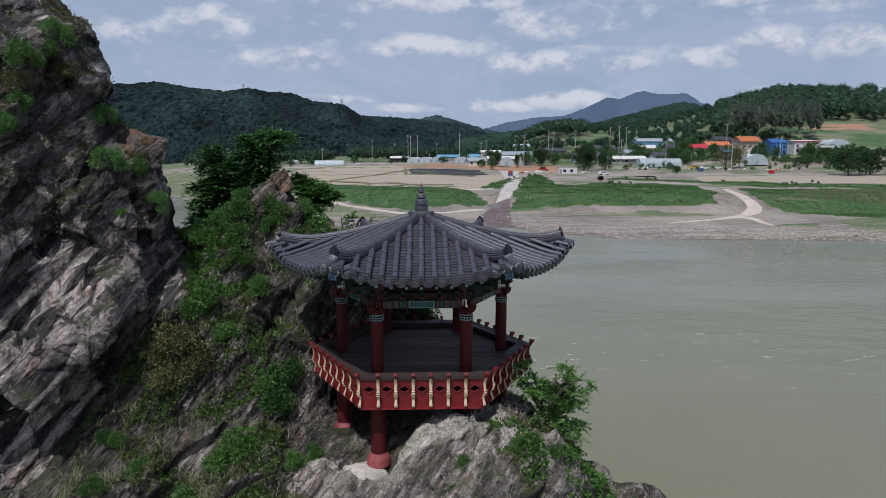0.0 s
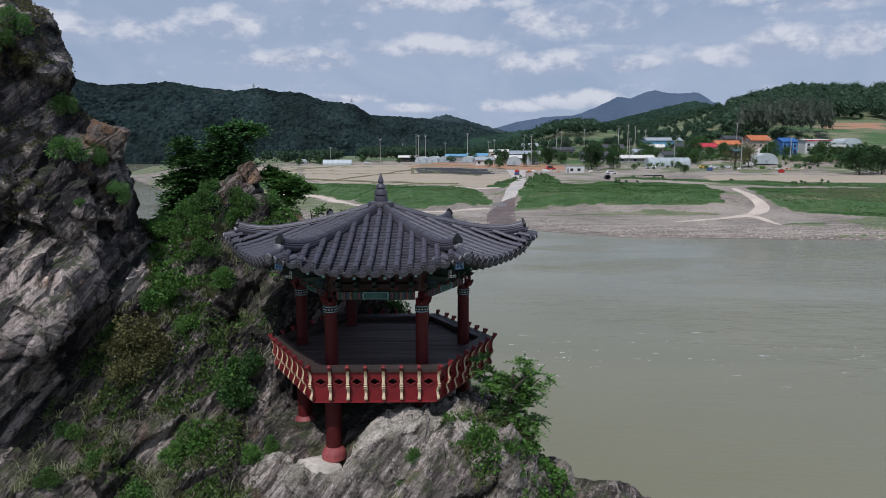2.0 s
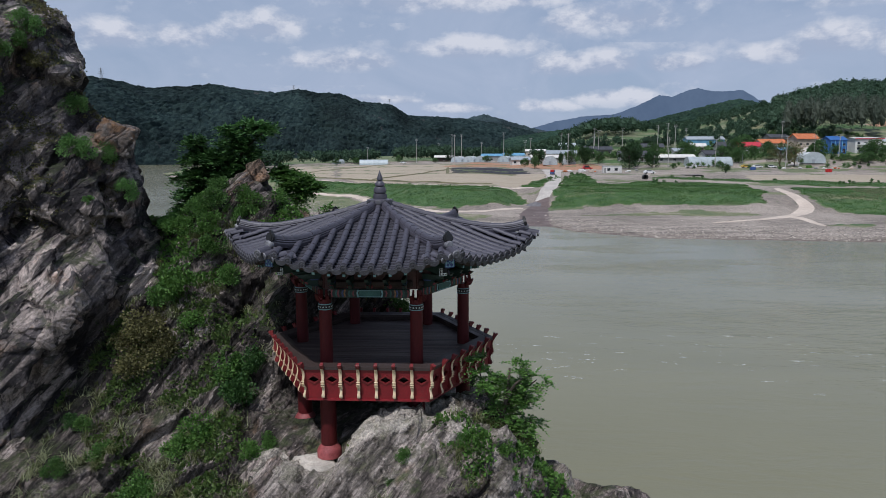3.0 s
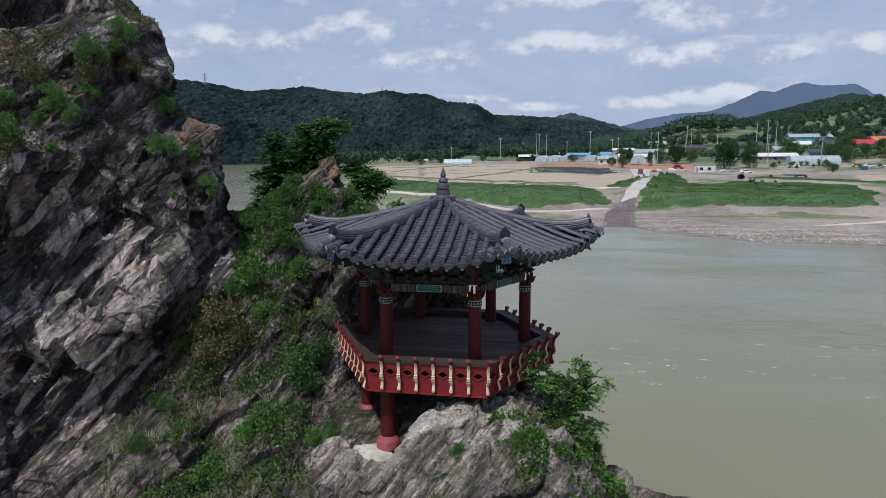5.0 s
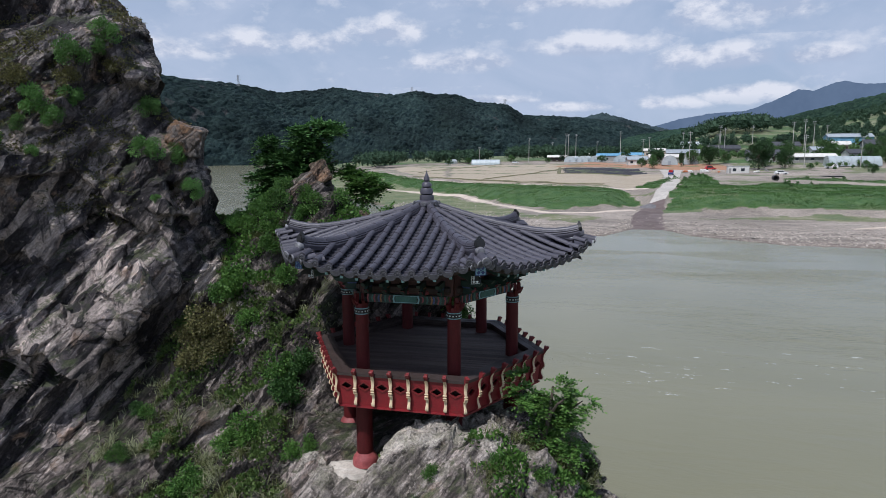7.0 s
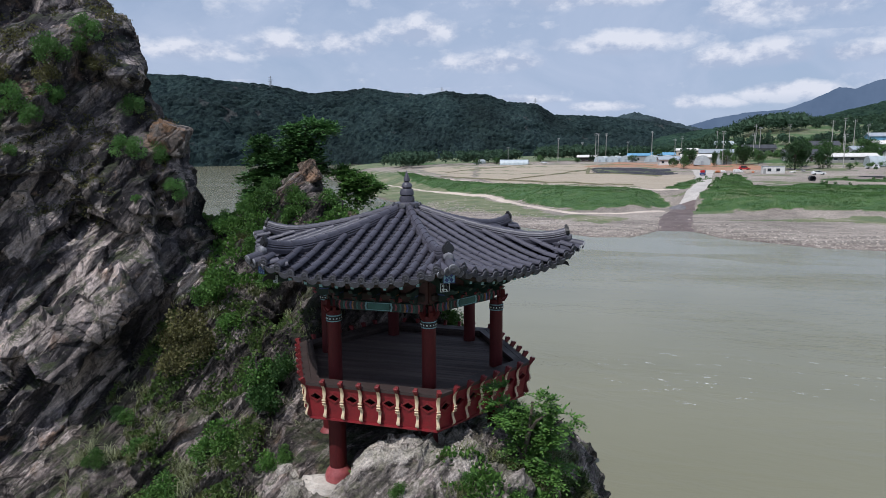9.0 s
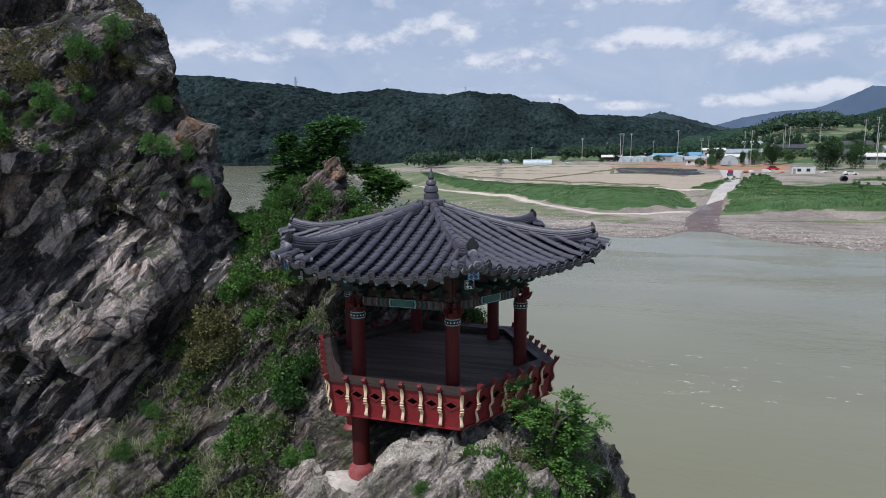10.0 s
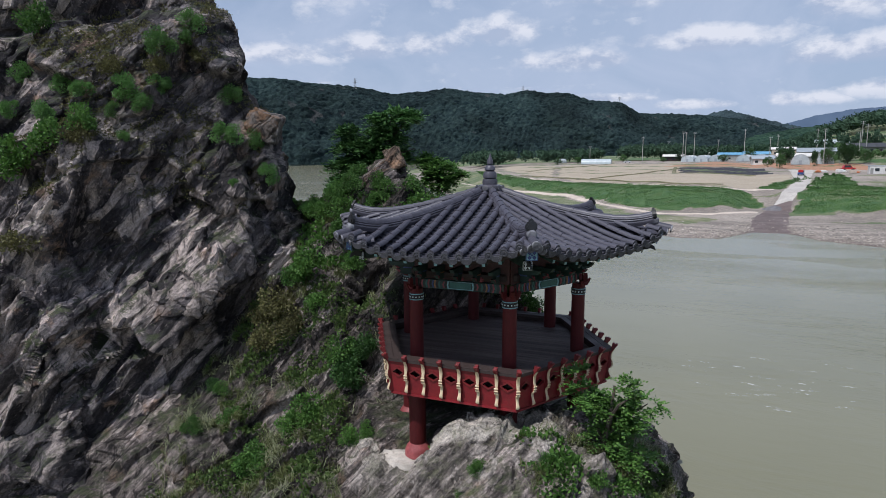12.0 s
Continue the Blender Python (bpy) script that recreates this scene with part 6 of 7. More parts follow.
tree((-3.4, 22.9, 12.0), [(0, 0, -0.4), (0.1, 0, 0.5), (0.3, 0, 1.2)], [[(0.05, 0, 0.3), (0.4, 0, 0.8), (0.7, 0, 0.9)], [(0.05, 0, 0.4), (-0.3, 0, 0.9), (-0.35, 0, 1.3)]],
     [((0.3, 0, 1.1), (0.5, 0.4, 0.45), 200), ((-0.2, 0, 1.0), (0.35, 0.3, 0.4), 120), ((0.2, 0, 0.4), (0.5, 0.4, 0.35), 300)], "leaf", "thin airy shrub on the ridge", 64, 0.12, "shrub")

# grass, ivy and dry stalks on the ledges
random.seed(71)
green, fresh, blades, dry = Shape(), Shape(), Shape(), Shape()


def blade(s, p, length, lean):
    a = random.uniform(0, 2 * math.pi)
    d = Vector((math.cos(a) * lean, math.sin(a) * lean, 1)).normalized() * length
    w = Vector((-math.sin(a), math.cos(a), 0)) * 0.010
    mid = p + d * 0.55
    tip = p + d + Vector((d.x * 0.5, d.y * 0.5, -0.25 * length * lean))
    k = len(s.v)
    s.v += [tuple(p - w), tuple(p + w), tuple(mid + w * 0.8), tuple(mid - w * 0.8), tuple(tip)]
    s.f += [(k, k + 1, k + 2, k + 3), (k + 3, k + 2, k + 4)]
    s.mi += [0, 0]


count = 0
while count < 60000:
    x, y = random.uniform(-11, 5), random.uniform(13, 23.6)
    if math.hypot(x - PAV[0], y - PAV[1]) < 3.3 and y > 15.6:
        continue
    if -2.9 < x < -1.2 and 15.2 < y < 16.6:
        continue
    hit, n, _, _ = drop(x, y)
    if hit is None or n.z < 0.12:
        continue
    if -5.3 < x < -2.6 and 17.4 < y < 21 and random.random() < 0.75:
        continue
    cover_k = noise.fractal((x * 0.55 + 4, y * 0.55, hit.z * 0.4), 1.0, 2.0, 3) + 0.35 * noise.noise((x * 2.2, y * 2.2, hit.z * 2))
    if hit.z > 11.2:
        cover_k += 0.35
    if -4.6 < x < -2.4 and y < 17.5 or (x > -1.6 and x < 1.2 and y < 16):
        cover_k -= 0.35
    if 1.2 < x < 4.4 and y < 16.4:
        cover_k -= 0.02
    if -7.2 < x < -4.9 and hit.z > 13.3:
        continue
    count += 1
    if cover_k > 0.07:
        for q in range(2):
            o = Vector((random.gauss(0, 0.06), random.gauss(0, 0.06), random.gauss(0.03, 0.03)))
            add_leaf(fresh if hit.z > 11.0 + 0.8 * noise.noise((x, y, 3)) or (x > 0.9 and y < 16.4) else green, hit + o, (n + Vector((0, -0.2, 0.5))).normalized(), random.uniform(0.06, 0.13))
    elif cover_k > -0.16 and random.random() < 0.5:
        for q in range(4):
            blade(blades, hit + Vector((random.gauss(0, 0.04), random.gauss(0, 0.04), 0)), random.uniform(0.12, 0.34), random.uniform(0.2, 0.9))
    elif cover_k > -0.3 and random.random() < 0.14:
        for q in range(4):
            blade(dry, hit + Vector((random.gauss(0, 0.03), random.gauss(0, 0.03), 0)), random.uniform(0.2, 0.5), random.uniform(0.4, 1.3))
tagged(part("ivy", green, M["ivy_low"]), "low green creepers and leaves on the rock ledges", "undergrowth", kind="stuff")
tagged(part("creepers", fresh, M["leaf_fresh"]), "fresh green creepers on the upper slope", "undergrowth", kind="stuff")
tagged(part("grass", blades, M["blade"]), "tufts of yellow-green grass on the rock", "grass", kind="stuff")
tagged(part("dry_stalks", dry, M["reed"]), "dry straw-coloured stalks on the rock", "grass", kind="stuff")
moss_leaves = Shape()
count = 0
while count < 42000:
    x, z = random.uniform(-16, -8.6), random.uniform(5, 21)
    hit, n, _, _ = crag_tree.ray_cast(Vector((x + 4, 8, z + 2.0)), Vector((-4, 10, -2.0)).normalized())
    count += 1
    if hit is None or n.z < 0.25:
        continue
    if noise.fractal((hit.x * 0.5, hit.y * 0.5 + 7, hit.z * 0.5), 1.0, 2.0, 3) > -0.05 and hit.z > 13:
        for q in range(2):
            add_leaf(moss_leaves, hit + Vector((random.gauss(0, 0.05), random.gauss(0, 0.05), 0.02)), (n + Vector((0, 0, 0.5))).normalized(), random.uniform(0.04, 0.08))
tagged(part("moss", moss_leaves, M["leaf_dry"]), "olive moss and small weeds on the crag ledges", "undergrowth", kind="stuff")


# ---- the far bank: road, paths, village ----
M["road"] = paint("pale_concrete_road", (0.50, 0.46, 0.42), (0.40, 0.365, 0.33), 0.85, 0.3, 3, 0.3, vary=0)
M["wet_road"] = paint("silty_wet_ford", (0.15, 0.105, 0.09), (0.11, 0.078, 0.066), 0.55, 0.25, 2.5, 0.3, vary=0)
M["path"] = paint("sandy_path", (0.58, 0.49, 0.41), (0.48, 0.40, 0.335), 0.9, 0.3, 3, 0.3, vary=0)
M["grit"] = paint("grey_gravel_heap", (0.17, 0.16, 0.165), (0.12, 0.115, 0.12), 0.9, 0.8, 6, 0.6, vary=0)
M["plaster"] = paint("white_plaster", (0.68, 0.67, 0.64), (0.58, 0.57, 0.55), 0.8, 0.4, 5, 0.1, vary=0.06)
M["cream"] = paint("cream_plaster", (0.50, 0.42, 0.34), (0.42, 0.35, 0.29), 0.8, 0.4, 5, 0.1, vary=0.1)
M["grey_wall"] = paint("grey_block_wall", (0.30, 0.30, 0.29), (0.23, 0.23, 0.22), 0.85, 0.4, 5, 0.2, vary=0.1)
M["blue_wall"] = paint("blue_sheet_wall", (0.035, 0.13, 0.36), (0.028, 0.10, 0.30), 0.5, 0.3, 5, 0.05, vary=0)
M["orange_roof"] = paint("orange_roof_tile", (0.52, 0.17, 0.065), (0.42, 0.13, 0.05), 0.7, 0.4, 4, 0.2, vary=0.06)
M["red_roof"] = paint("red_sheet_roof", (0.50, 0.035, 0.055), (0.40, 0.03, 0.045), 0.5, 0.4, 4, 0.1, vary=0.06)
M["blue_roof"] = paint("blue_sheet_roof", (0.16, 0.38, 0.55), (0.12, 0.28, 0.44), 0.5, 0.4, 4, 0.1, vary=0.1)
M["grey_roof"] = paint("grey_sheet_roof", (0.34, 0.38, 0.41), (0.27, 0.30, 0.33), 0.5, 0.4, 4, 0.1, vary=0.1)
M["dark_roof"] = paint("dark_slate_roof", (0.06, 0.062, 0.07), (0.045, 0.046, 0.052), 0.6, 0.4, 4, 0.1, vary=0.1)
M["white_roof"] = paint("white_sheet_roof", (0.66, 0.64, 0.60), (0.56, 0.54, 0.50), 0.6, 0.4, 4, 0.1, vary=0.06)
M["vinyl"] = paint("milky_vinyl", (0.46, 0.51, 0.53), (0.36, 0.41, 0.43), 0.35, 0.4, 3, 0.1, vary=0.1)
M["steel"] = paint("galvanised_steel", (0.40, 0.41, 0.42), (0.32, 0.33, 0.34), 0.45, 0.8, 8, 0.1, metal=0.6)
M["pole"] = paint("grey_concrete_pole", (0.42, 0.40, 0.37), (0.34, 0.33, 0.31), 0.8, 0.5, 6, 0.1)
M["pane"] = paint("dark_window_glass", (0.03, 0.04, 0.045), (0.02, 0.025, 0.03), 0.12, 0.6, 5, 0.0, vary=0)
M["car_white"] = paint("white_car_paint", (0.75, 0.75, 0.75), (0.7, 0.7, 0.7), 0.25, 1, 9, 0, vary=0)
M["car_red"] = paint("red_car_paint", (0.45, 0.02, 0.02), (0.4, 0.02, 0.02), 0.3, 1, 9, 0, vary=0)
M["car_blue"] = paint("dull_blue_paint", (0.05, 0.10, 0.28), (0.04, 0.08, 0.2), 0.4, 1, 9, 0, vary=0)
M["car_yellow"] = paint("yellow_paint", (0.62, 0.40, 0.04), (0.55, 0.35, 0.04), 0.4, 1, 9, 0, vary=0)
M["rubber"] = paint("black_rubber", (0.02, 0.02, 0.02), None, 0.8, 3, 12, 0.1)


def drape(name, line, widths, mat, label, category, lift=0.10, close=1.5):
    """A strip of made ground laid along a line."""
    pts = []
    for (p, w0), (q, w1) in zip(zip(line, widths), zip(line[1:], widths[1:])):
        n = max(2, round(math.dist(p, q) / close))
        pts += [(p[0] + (q[0] - p[0]) * i / n, p[1] + (q[1] - p[1]) * i / n, w0 + (w1 - w0) * i / n) for i in range(n)]
    pts.append((*line[-1], widths[-1]))
    for again in range(3):
        pts = [pts[0]] + [tuple((a + 2 * b + c) / 4 for a, b, c in zip(*pts[i - 1:i + 2])) for i in range(1, len(pts) - 1)] + [pts[-1]]
    rows = []
    for i, (x, y, w) in enumerate(pts):
        a, b = pts[max(0, i - 1)], pts[min(len(pts) - 1, i + 1)]
        d = Vector((b[0] - a[0], b[1] - a[1])).normalized()
        w = w + 0.25 * noise.noise((x * 0.3, y * 0.3, 5))
        row = []
        for k in (-1, -0.5, 0, 0.5, 1):
            px, py = x - d.y * k * w / 2, y + d.x * k * w / 2
            row.append((px, py, lie(px, py) + lift - (0.25 if abs(k) == 1 else 0)))
        rows.append(row)
    return tagged(new(name, grid_mesh(name, rows, [mat])), label, category, kind="structure")


drape("road", [(17.6, 183), (19.8, 191), (23.8, 215), (27.5, 252), (29.5, 276), (31, 296)], [5.6, 5.6, 6.0, 7.0, 9.0, 12], M["road"], "pale concrete ramp that climbs from the ford", "road", 0.16)
drape("ford", [(12.3, 128), (12.6, 140), (13.8, 160), (16, 176), (17.8, 184)], [10, 9.5, 9, 7.5, 6.0], M["wet_road"], "wet brown ford that runs into the river", "road", 0.12)
drape("path", [(86, 190), (84.6, 184), (83.2, 176), (82.6, 168), (81.6, 162.5), (77, 156.5), (70, 149.5), (60, 141.5), (50, 137)], [2.4, 3.0, 3.6, 4.2, 4.4, 4.6, 3.2, 1.6, 0.5], M["path"], "curved sandy path down to the shore", "path", 0.14)
drape("path", [(72, 151), (73, 144), (72, 137), (71, 133)], [3.0, 2.6, 1.8, 0.7], M["path"], "short sandy branch path", "path", 0.15)
drape("path", [(-120, 300), (-78, 246), (-58, 222), (-44, 208), (-31.5, 189), (-19, 170), (-9, 160), (2.4, 162), (11, 171)], [2, 2, 2.4, 2.6, 2.6, 2.6, 2.4, 2.2, 2], M["path"], "winding sandy track across the meadow", "path", 0.16)
drape("path", [(-114, 336), (-93, 294), (-68, 257), (-54, 241), (-43, 229), (-16, 208.5), (6, 199), (16, 202)], [2, 2, 2, 2, 2.2, 2.2, 2, 3], M["path"], "sandy track along the edge of the field", "path", 0.16)
M["bank"] = paint("dry_grass_bank", (0.20, 0.175, 0.10), (0.11, 0.115, 0.055), 0.9, 0.3, 3, 0.4, vary=0)
drape("earth_bank", [(-44, 246), (-38, 254), (-31, 263), (-24, 284), (-17, 310)], [1.0, 1.3, 1.2, 1.6, 2.0], M["bank"], "low grassy bank between the bare fields", "bank", 0.35)
drape("earth_bank", [(-86, 291), (-62, 263), (-42, 241), (-14, 216), (3, 207)], [1.6, 1.4, 1.6, 1.8, 1.4], M["bank"], "low grassy bank along the bare field", "bank", 0.4)
drape("earth_bank", [(-96, 330), (-84, 347), (-75, 371), (-62, 404)], [1.6, 1.8, 2.2, 2.6], M["bank"], "low bank far out on the fields", "bank", 0.3)
drape("earth_bank", [(-19, 318), (-16, 272), (-2, 264), (13, 257)], [1.4, 1.6, 1.4, 1.2], M["bank"], "low bank beside the dark field", "bank", 0.3)

s = Shape()
rings = []
for a in range(8):
    k = a / 7
    rings.append([(3.4 * (1 - k) * math.cos(i * 0.3927) * (1 + 0.15 * noise.noise((i, a, 1))), 4.2 * (1 - k) * math.sin(i * 0.3927), 1.2 * k ** 0.8 - 0.2 + 0.1 * noise.noise((i, a, 4))) for i in range(16)])
s.rings(rings, None, True)
tagged(part("gravel_heap", s, M["grit"], m=pose(15.6, 180.5, lie(15.6, 180.5))), "low heap of grey gravel on the ford road", "gravel heap")


def plot(x, y, turn=0.0):
    return pose(x, y, lie(x, y) - 0.1, 0, 0, turn)


def windows(ob, wall, w, d, rows, per, size, face=-1):
    for r in rows:
        for i in range(per):
            x = (i - (per - 1) / 2) * w / per
            p = part("window", Shape().box(size[0], 0.08, size[1], pose(x, -d / 2 - 0.02, r)), M["pane"], ob, "dark window")
            part("window_frame", Shape().box(size[0] + 0.2, 0.06, 0.1, pose(x, -d / 2 - 0.03, r - size[1] / 2 - 0.05)), M["plaster"], p)


def house(x, y, w, d, h, roof, wall, turn, label, pitch=1.6, over=0.6, storeys=1, per=3, group="village houses", name="house"):
    ob = thing(name, plot(x, y, turn), label, "house", group)
    part("wall", Shape().box(w, d, h + 1.0, pose(0, 0, h / 2 - 0.5), 0.03), M[wall], ob)
    g = Shape()
    g.slab(((-d / 2, h), (d / 2, h), (0, h + pitch)), 0.2, pose(-w / 2 + 0.1, 0, 0, 0, 0, 90))
    part("gable", g, M[wall], ob)
    g = Shape().slab(((-d / 2, h), (d / 2, h), (0, h + pitch)), 0.2, pose(w / 2 - 0.1, 0, 0, 0, 0, 90))
    part("gable", g, M[wall], ob)
    s = Shape()
    e = d / 2 + over
    z0 = h - pitch * over / (d / 2)
    top, thick = h + pitch + 0.05, 0.22
    for sg in (-1, 1):
        s.add([(-w / 2 - over, sg * e, z0), (w / 2 + over, sg * e, z0), (w / 2 + over, 0, top), (-w / 2 - over, 0, top), (-w / 2 - over, sg * e, z0 + thick), (w / 2 + over, sg * e, z0 + thick), (w / 2 + over, 0, top + thick), (-w / 2 - over, 0, top + thick)],
              [(0, 1, 2, 3), (4, 7, 6, 5), (0, 4, 5, 1), (1, 5, 6, 2), (0, 3, 7, 4)])
    part("roof", s, M[roof], ob)
    part("roof_ridge", Shape().box(w + 2 * over, 0.3, 0.2, pose(0, 0, top + 0.2), 0.05), M[roof], ob)
    windows(ob, wall, w, d, [1.5 + 2.8 * k for k in range(storeys)], per, (1.4, 1.2))
    door = part("door", Shape().box(1.0, 0.08, 2.1, pose(w * 0.36, -d / 2 - 0.03, 1.05)), M["dark_wood"], ob)
    return ob


blue = house(183.5, 350, 9, 8, 6.6, "blue_wall", "blue_wall", 6, "tall blue sheet-clad building with pale stripes", 1.9, 0.3, 2, 3)
for i in range(5):
    part("stripe", Shape().box(0.3, 0.06, 6.0, pose(-3.8 + 1.9 * i, -4.04, 3.4)), M["blue_roof"], blue)
house(180, 376, 12, 8, 4.8, "orange_roof", "cream", 10, "pink-walled house with a bright orange roof", 2.4, 0.9)
white_house = house(200, 353, 14, 9, 6.6, "white_roof", "plaster", 4, "white two-storey house with a thin red roof edge", 0.5, 0.5, 2, 4)
part("roof_edge", Shape().box(15.4, 0.3, 0.45, pose(0, -5.1, 6.6)), M["red_roof"], white_house)
part("balcony", Shape().box(20, 3, 0.3, pose(4, -6, 3.4)), M["plaster"], white_house)
part("balcony_wall", Shape().box(20, 0.15, 0.9, pose(4, -7.4, 3.9)), M["plaster"], white_house)
for i in range(5):
    part("balcony_post", Shape().box(0.3, 0.3, 3.8, pose(-5.5 + 4.7 * i, -7.2, 1.4)), M["plaster"], white_house)
house(146, 367, 11, 8, 3.8, "red_roof", "plaster", -4, "low house with a red sheet roof", 2.0, 0.8)
house(162, 376, 14, 8, 3.8, "orange_roof", "plaster", 6, "white house with an orange roof", 1.9, 0.8)
house(143, 432, 24, 9, 4.6, "grey_roof", "blue_roof", 3, "long shed with a grey roof and light blue wall", 1.8, 0.5, per=4)
house(137, 374, 11, 8, 4.2, "dark_roof", "grey_wall", 4, "grey house with a dark roof", 2.0, 0.7)
house(100, 403, 17, 9, 3.6, "dark_roof", "grey_wall", 0, "long low house with a dark roof", 1.9, 0.8, per=5)
house(78, 346, 14, 8, 3.4, "dark_roof", "grey_wall", -6, "low house with a dark slate roof", 1.9, 0.8)
house(97, 337, 20, 7, 2.7, "white_roof", "grey_wall", 2, "open shed with a pale sheet roof", 1.2, 0.8)
house(119, 345, 10, 7, 3.0, "dark_roof", "plaster", 12, "small house with a dark roof", 1.7, 0.6)
house(128, 402, 12, 7, 3.2, "white_roof", "cream", -8, "cream house with a pale roof", 1.6, 0.6)
house(112, 372, 12, 8, 3.0, "grey_roof", "plaster", 8, "white house with a grey sheet roof", 1.6, 0.6)
house(158, 350, 8, 6, 2.8, "blue_roof", "grey_wall", -5, "small shed with a light blue roof", 1.2, 0.5, per=2)
house(212, 372, 10, 7, 3.2, "dark_roof", "plaster", 0, "low annexe with a dark roof", 1.2, 0.5)
house(176, 402, 12, 8, 3.4, "dark_roof", "grey_wall", 12, "dark-roofed house on the slope", 1.8, 0.6)
house(-33, 480, 13, 8, 3.4, "white_roof", "dark_wood", 4, "dark farmhouse with a pale roof", 1.2, 0.8)
house(4, 490, 16, 9, 4, "blue_roof", "grey_wall", -8, "shed with a blue roof", 1.4, 0.6)
house(20, 486, 16, 10, 4.4, "blue_roof", "plaster", 5, "white shed with a blue roof", 1.6, 0.6)
house(40, 480, 22, 9, 4, "white_roof", "cream", -4, "long house with a pale roof", 1.2, 0.6, per=5)
house(-24, 560, 24, 12, 5, "white_roof", "grey_wall", 0, "long barn with a pale roof", 1.6, 0.6, per=5)
house(46, 395, 18, 8, 2.8, "grey_roof", "grey_wall", -3, "long grey shed on the slope", 1.8, 0.4, per=5)
house(33, 360, 15, 8, 3.2, "white_roof", "grey_wall", 0, "white-roofed shed beside the road", 1.3, 0.6)
house(66, 384, 16, 8, 3.2, "dark_roof", "grey_wall", 4, "dark-roofed house among trees", 1.7, 0.6, per=4)
house(20, 372, 11, 7, 3.0, "grey_roof", "plaster", 6, "white cottage with a grey roof", 1.5, 0.6)
drape("path", [(148, 316), (156, 332), (167, 351), (176, 364), (190, 392), (214, 405)], [5, 4, 4, 4, 3.5, 3], M["road"], "pale village lane that climbs past the houses", "road", 0.3)

hut = thing("site_hut", plot(53, 268, 2), "small white site hut with two windows", "hut")
part("wall", Shape().box(7.6, 3.0, 2.8, pose(0, 0, 1.4), 0.04), M["plaster"], hut)
part("roof", Shape().box(7.8, 3.2, 0.18, pose(0, 0, 2.88), 0.03), M["grey_roof"], hut)
windows(hut, None, 6.0, 3.0, [1.5], 2, (1.3, 1.1))
part("door", Shape().box(0.9, 0.06, 2.0, pose(-3.1, -1.52, 1.05)), M["grey_wall"], hut)


def greenhouse(x, y, length, w, h, turn, label, mat="vinyl"):
    ob = thing("greenhouse", plot(x, y, turn), label, "greenhouse", "vinyl greenhouses")
    n = 12
    arch = lambda px, k: [(px, -math.cos(math.pi * i / n) * w / 2 * k, math.sin(math.pi * i / n) ** 0.8 * h * k) for i in range(n + 1)]
    s = Shape().rings([arch(-length / 2, 1), arch(length / 2, 1)], None, False, False)
    s.add(arch(-length / 2, 1), [tuple(range(n + 1))])
    s.add(arch(length / 2, 1), [tuple(reversed(range(n + 1)))])
    part("cover", s, M[mat], ob, smooth=40)
    k = max(4, round(length / 3))
    for i in range(k + 1):
        px = -length / 2 + length * i / k
        part("hoop", Shape().tube([p for p in arch(px, 1.012)], [0.06] * (n + 1), 5), M["steel"], ob)
    part("door", Shape().box(0.08, 1.4, 1.9, pose(-length / 2 - 0.05, 0, 0.95)), M["grey_roof"], ob)
    return ob


greenhouse(109, 319, 21, 7.5, 4.4, 3, "grey vinyl greenhouse with steel hoops")
greenhouse(159, 323, 9, 11, 5.4, 84, "short white vinyl greenhouse")
greenhouse(229, 372, 15, 12, 5.2, 86, "broad pale vinyl greenhouse by the field")
for gx_, gy_ in ((-20, 452), (-11.5, 453), (-3, 454), (13, 458), (22, 459)):
    greenhouse(gx_, gy_, 16, 8, 4.2, 78, "white vinyl greenhouse in a row by the fields")
greenhouse(-76, 422, 19, 7, 3.4, 6, "bluish vinyl greenhouse beside the fields")
greenhouse(34, 338, 11, 7.5, 4.6, 85, "pale vinyl greenhouse beside the road")
greenhouse(43.5, 336, 11, 7, 4.4, 85, "pale vinyl greenhouse end by the cypress")
greenhouse(66, 505, 20, 8, 4.4, 6, "pale vinyl greenhouse on the slope")
greenhouse(-112, 470, 8, 5, 3.2, 60, "tiny pale greenhouse far off")


def car(x, y, turn, key, label, long=4.4, high=1.45, truck=False):
    ob = thing("truck" if truck else "car", plot(x, y, turn) @ pose(0, 0, 0.2), label, "truck" if truck else "car", "parked vehicles")
    L, W2 = long / 2, 0.9
    if truck:
        prof = ((-L, 0.4), (-L, 1.0), (0.5, 1.0), (0.5, 1.9), (1.5, 1.95), (L - 0.1, 1.2), (L, 0.9), (L, 0.4))
        glass = ((0.75, 1.25), (0.75, 1.75), (1.4, 1.78), (1.85, 1.25))
    else:
        prof = ((-L, 0.35), (-L, 0.85), (-L + 0.3, 0.95), (-L + 0.7, high - 0.02), (0.5, high), (1.25, 0.95), (L - 0.1, 0.85), (L, 0.6), (L, 0.35))
        glass = ((-L + 0.6, 0.98), (-L + 0.85, high - 0.12), (0.42, high - 0.1), (1.0, 0.98))
    part("body", Shape().slab(prof, 1.7), M[key], ob)
    part("side_glass", Shape().slab(glass, 1.73), M["pane"], ob)
    for px in (-L + 0.85, L - 0.85):
        for py in (-0.8, 0.8):
            part("wheel", Shape().turned(((0.2, -0.1), (0.33, -0.1), (0.33, 0.1), (0.2, 0.1)), 12, pose(px, py, 0.33, 90)), M["rubber"], ob)
    return ob


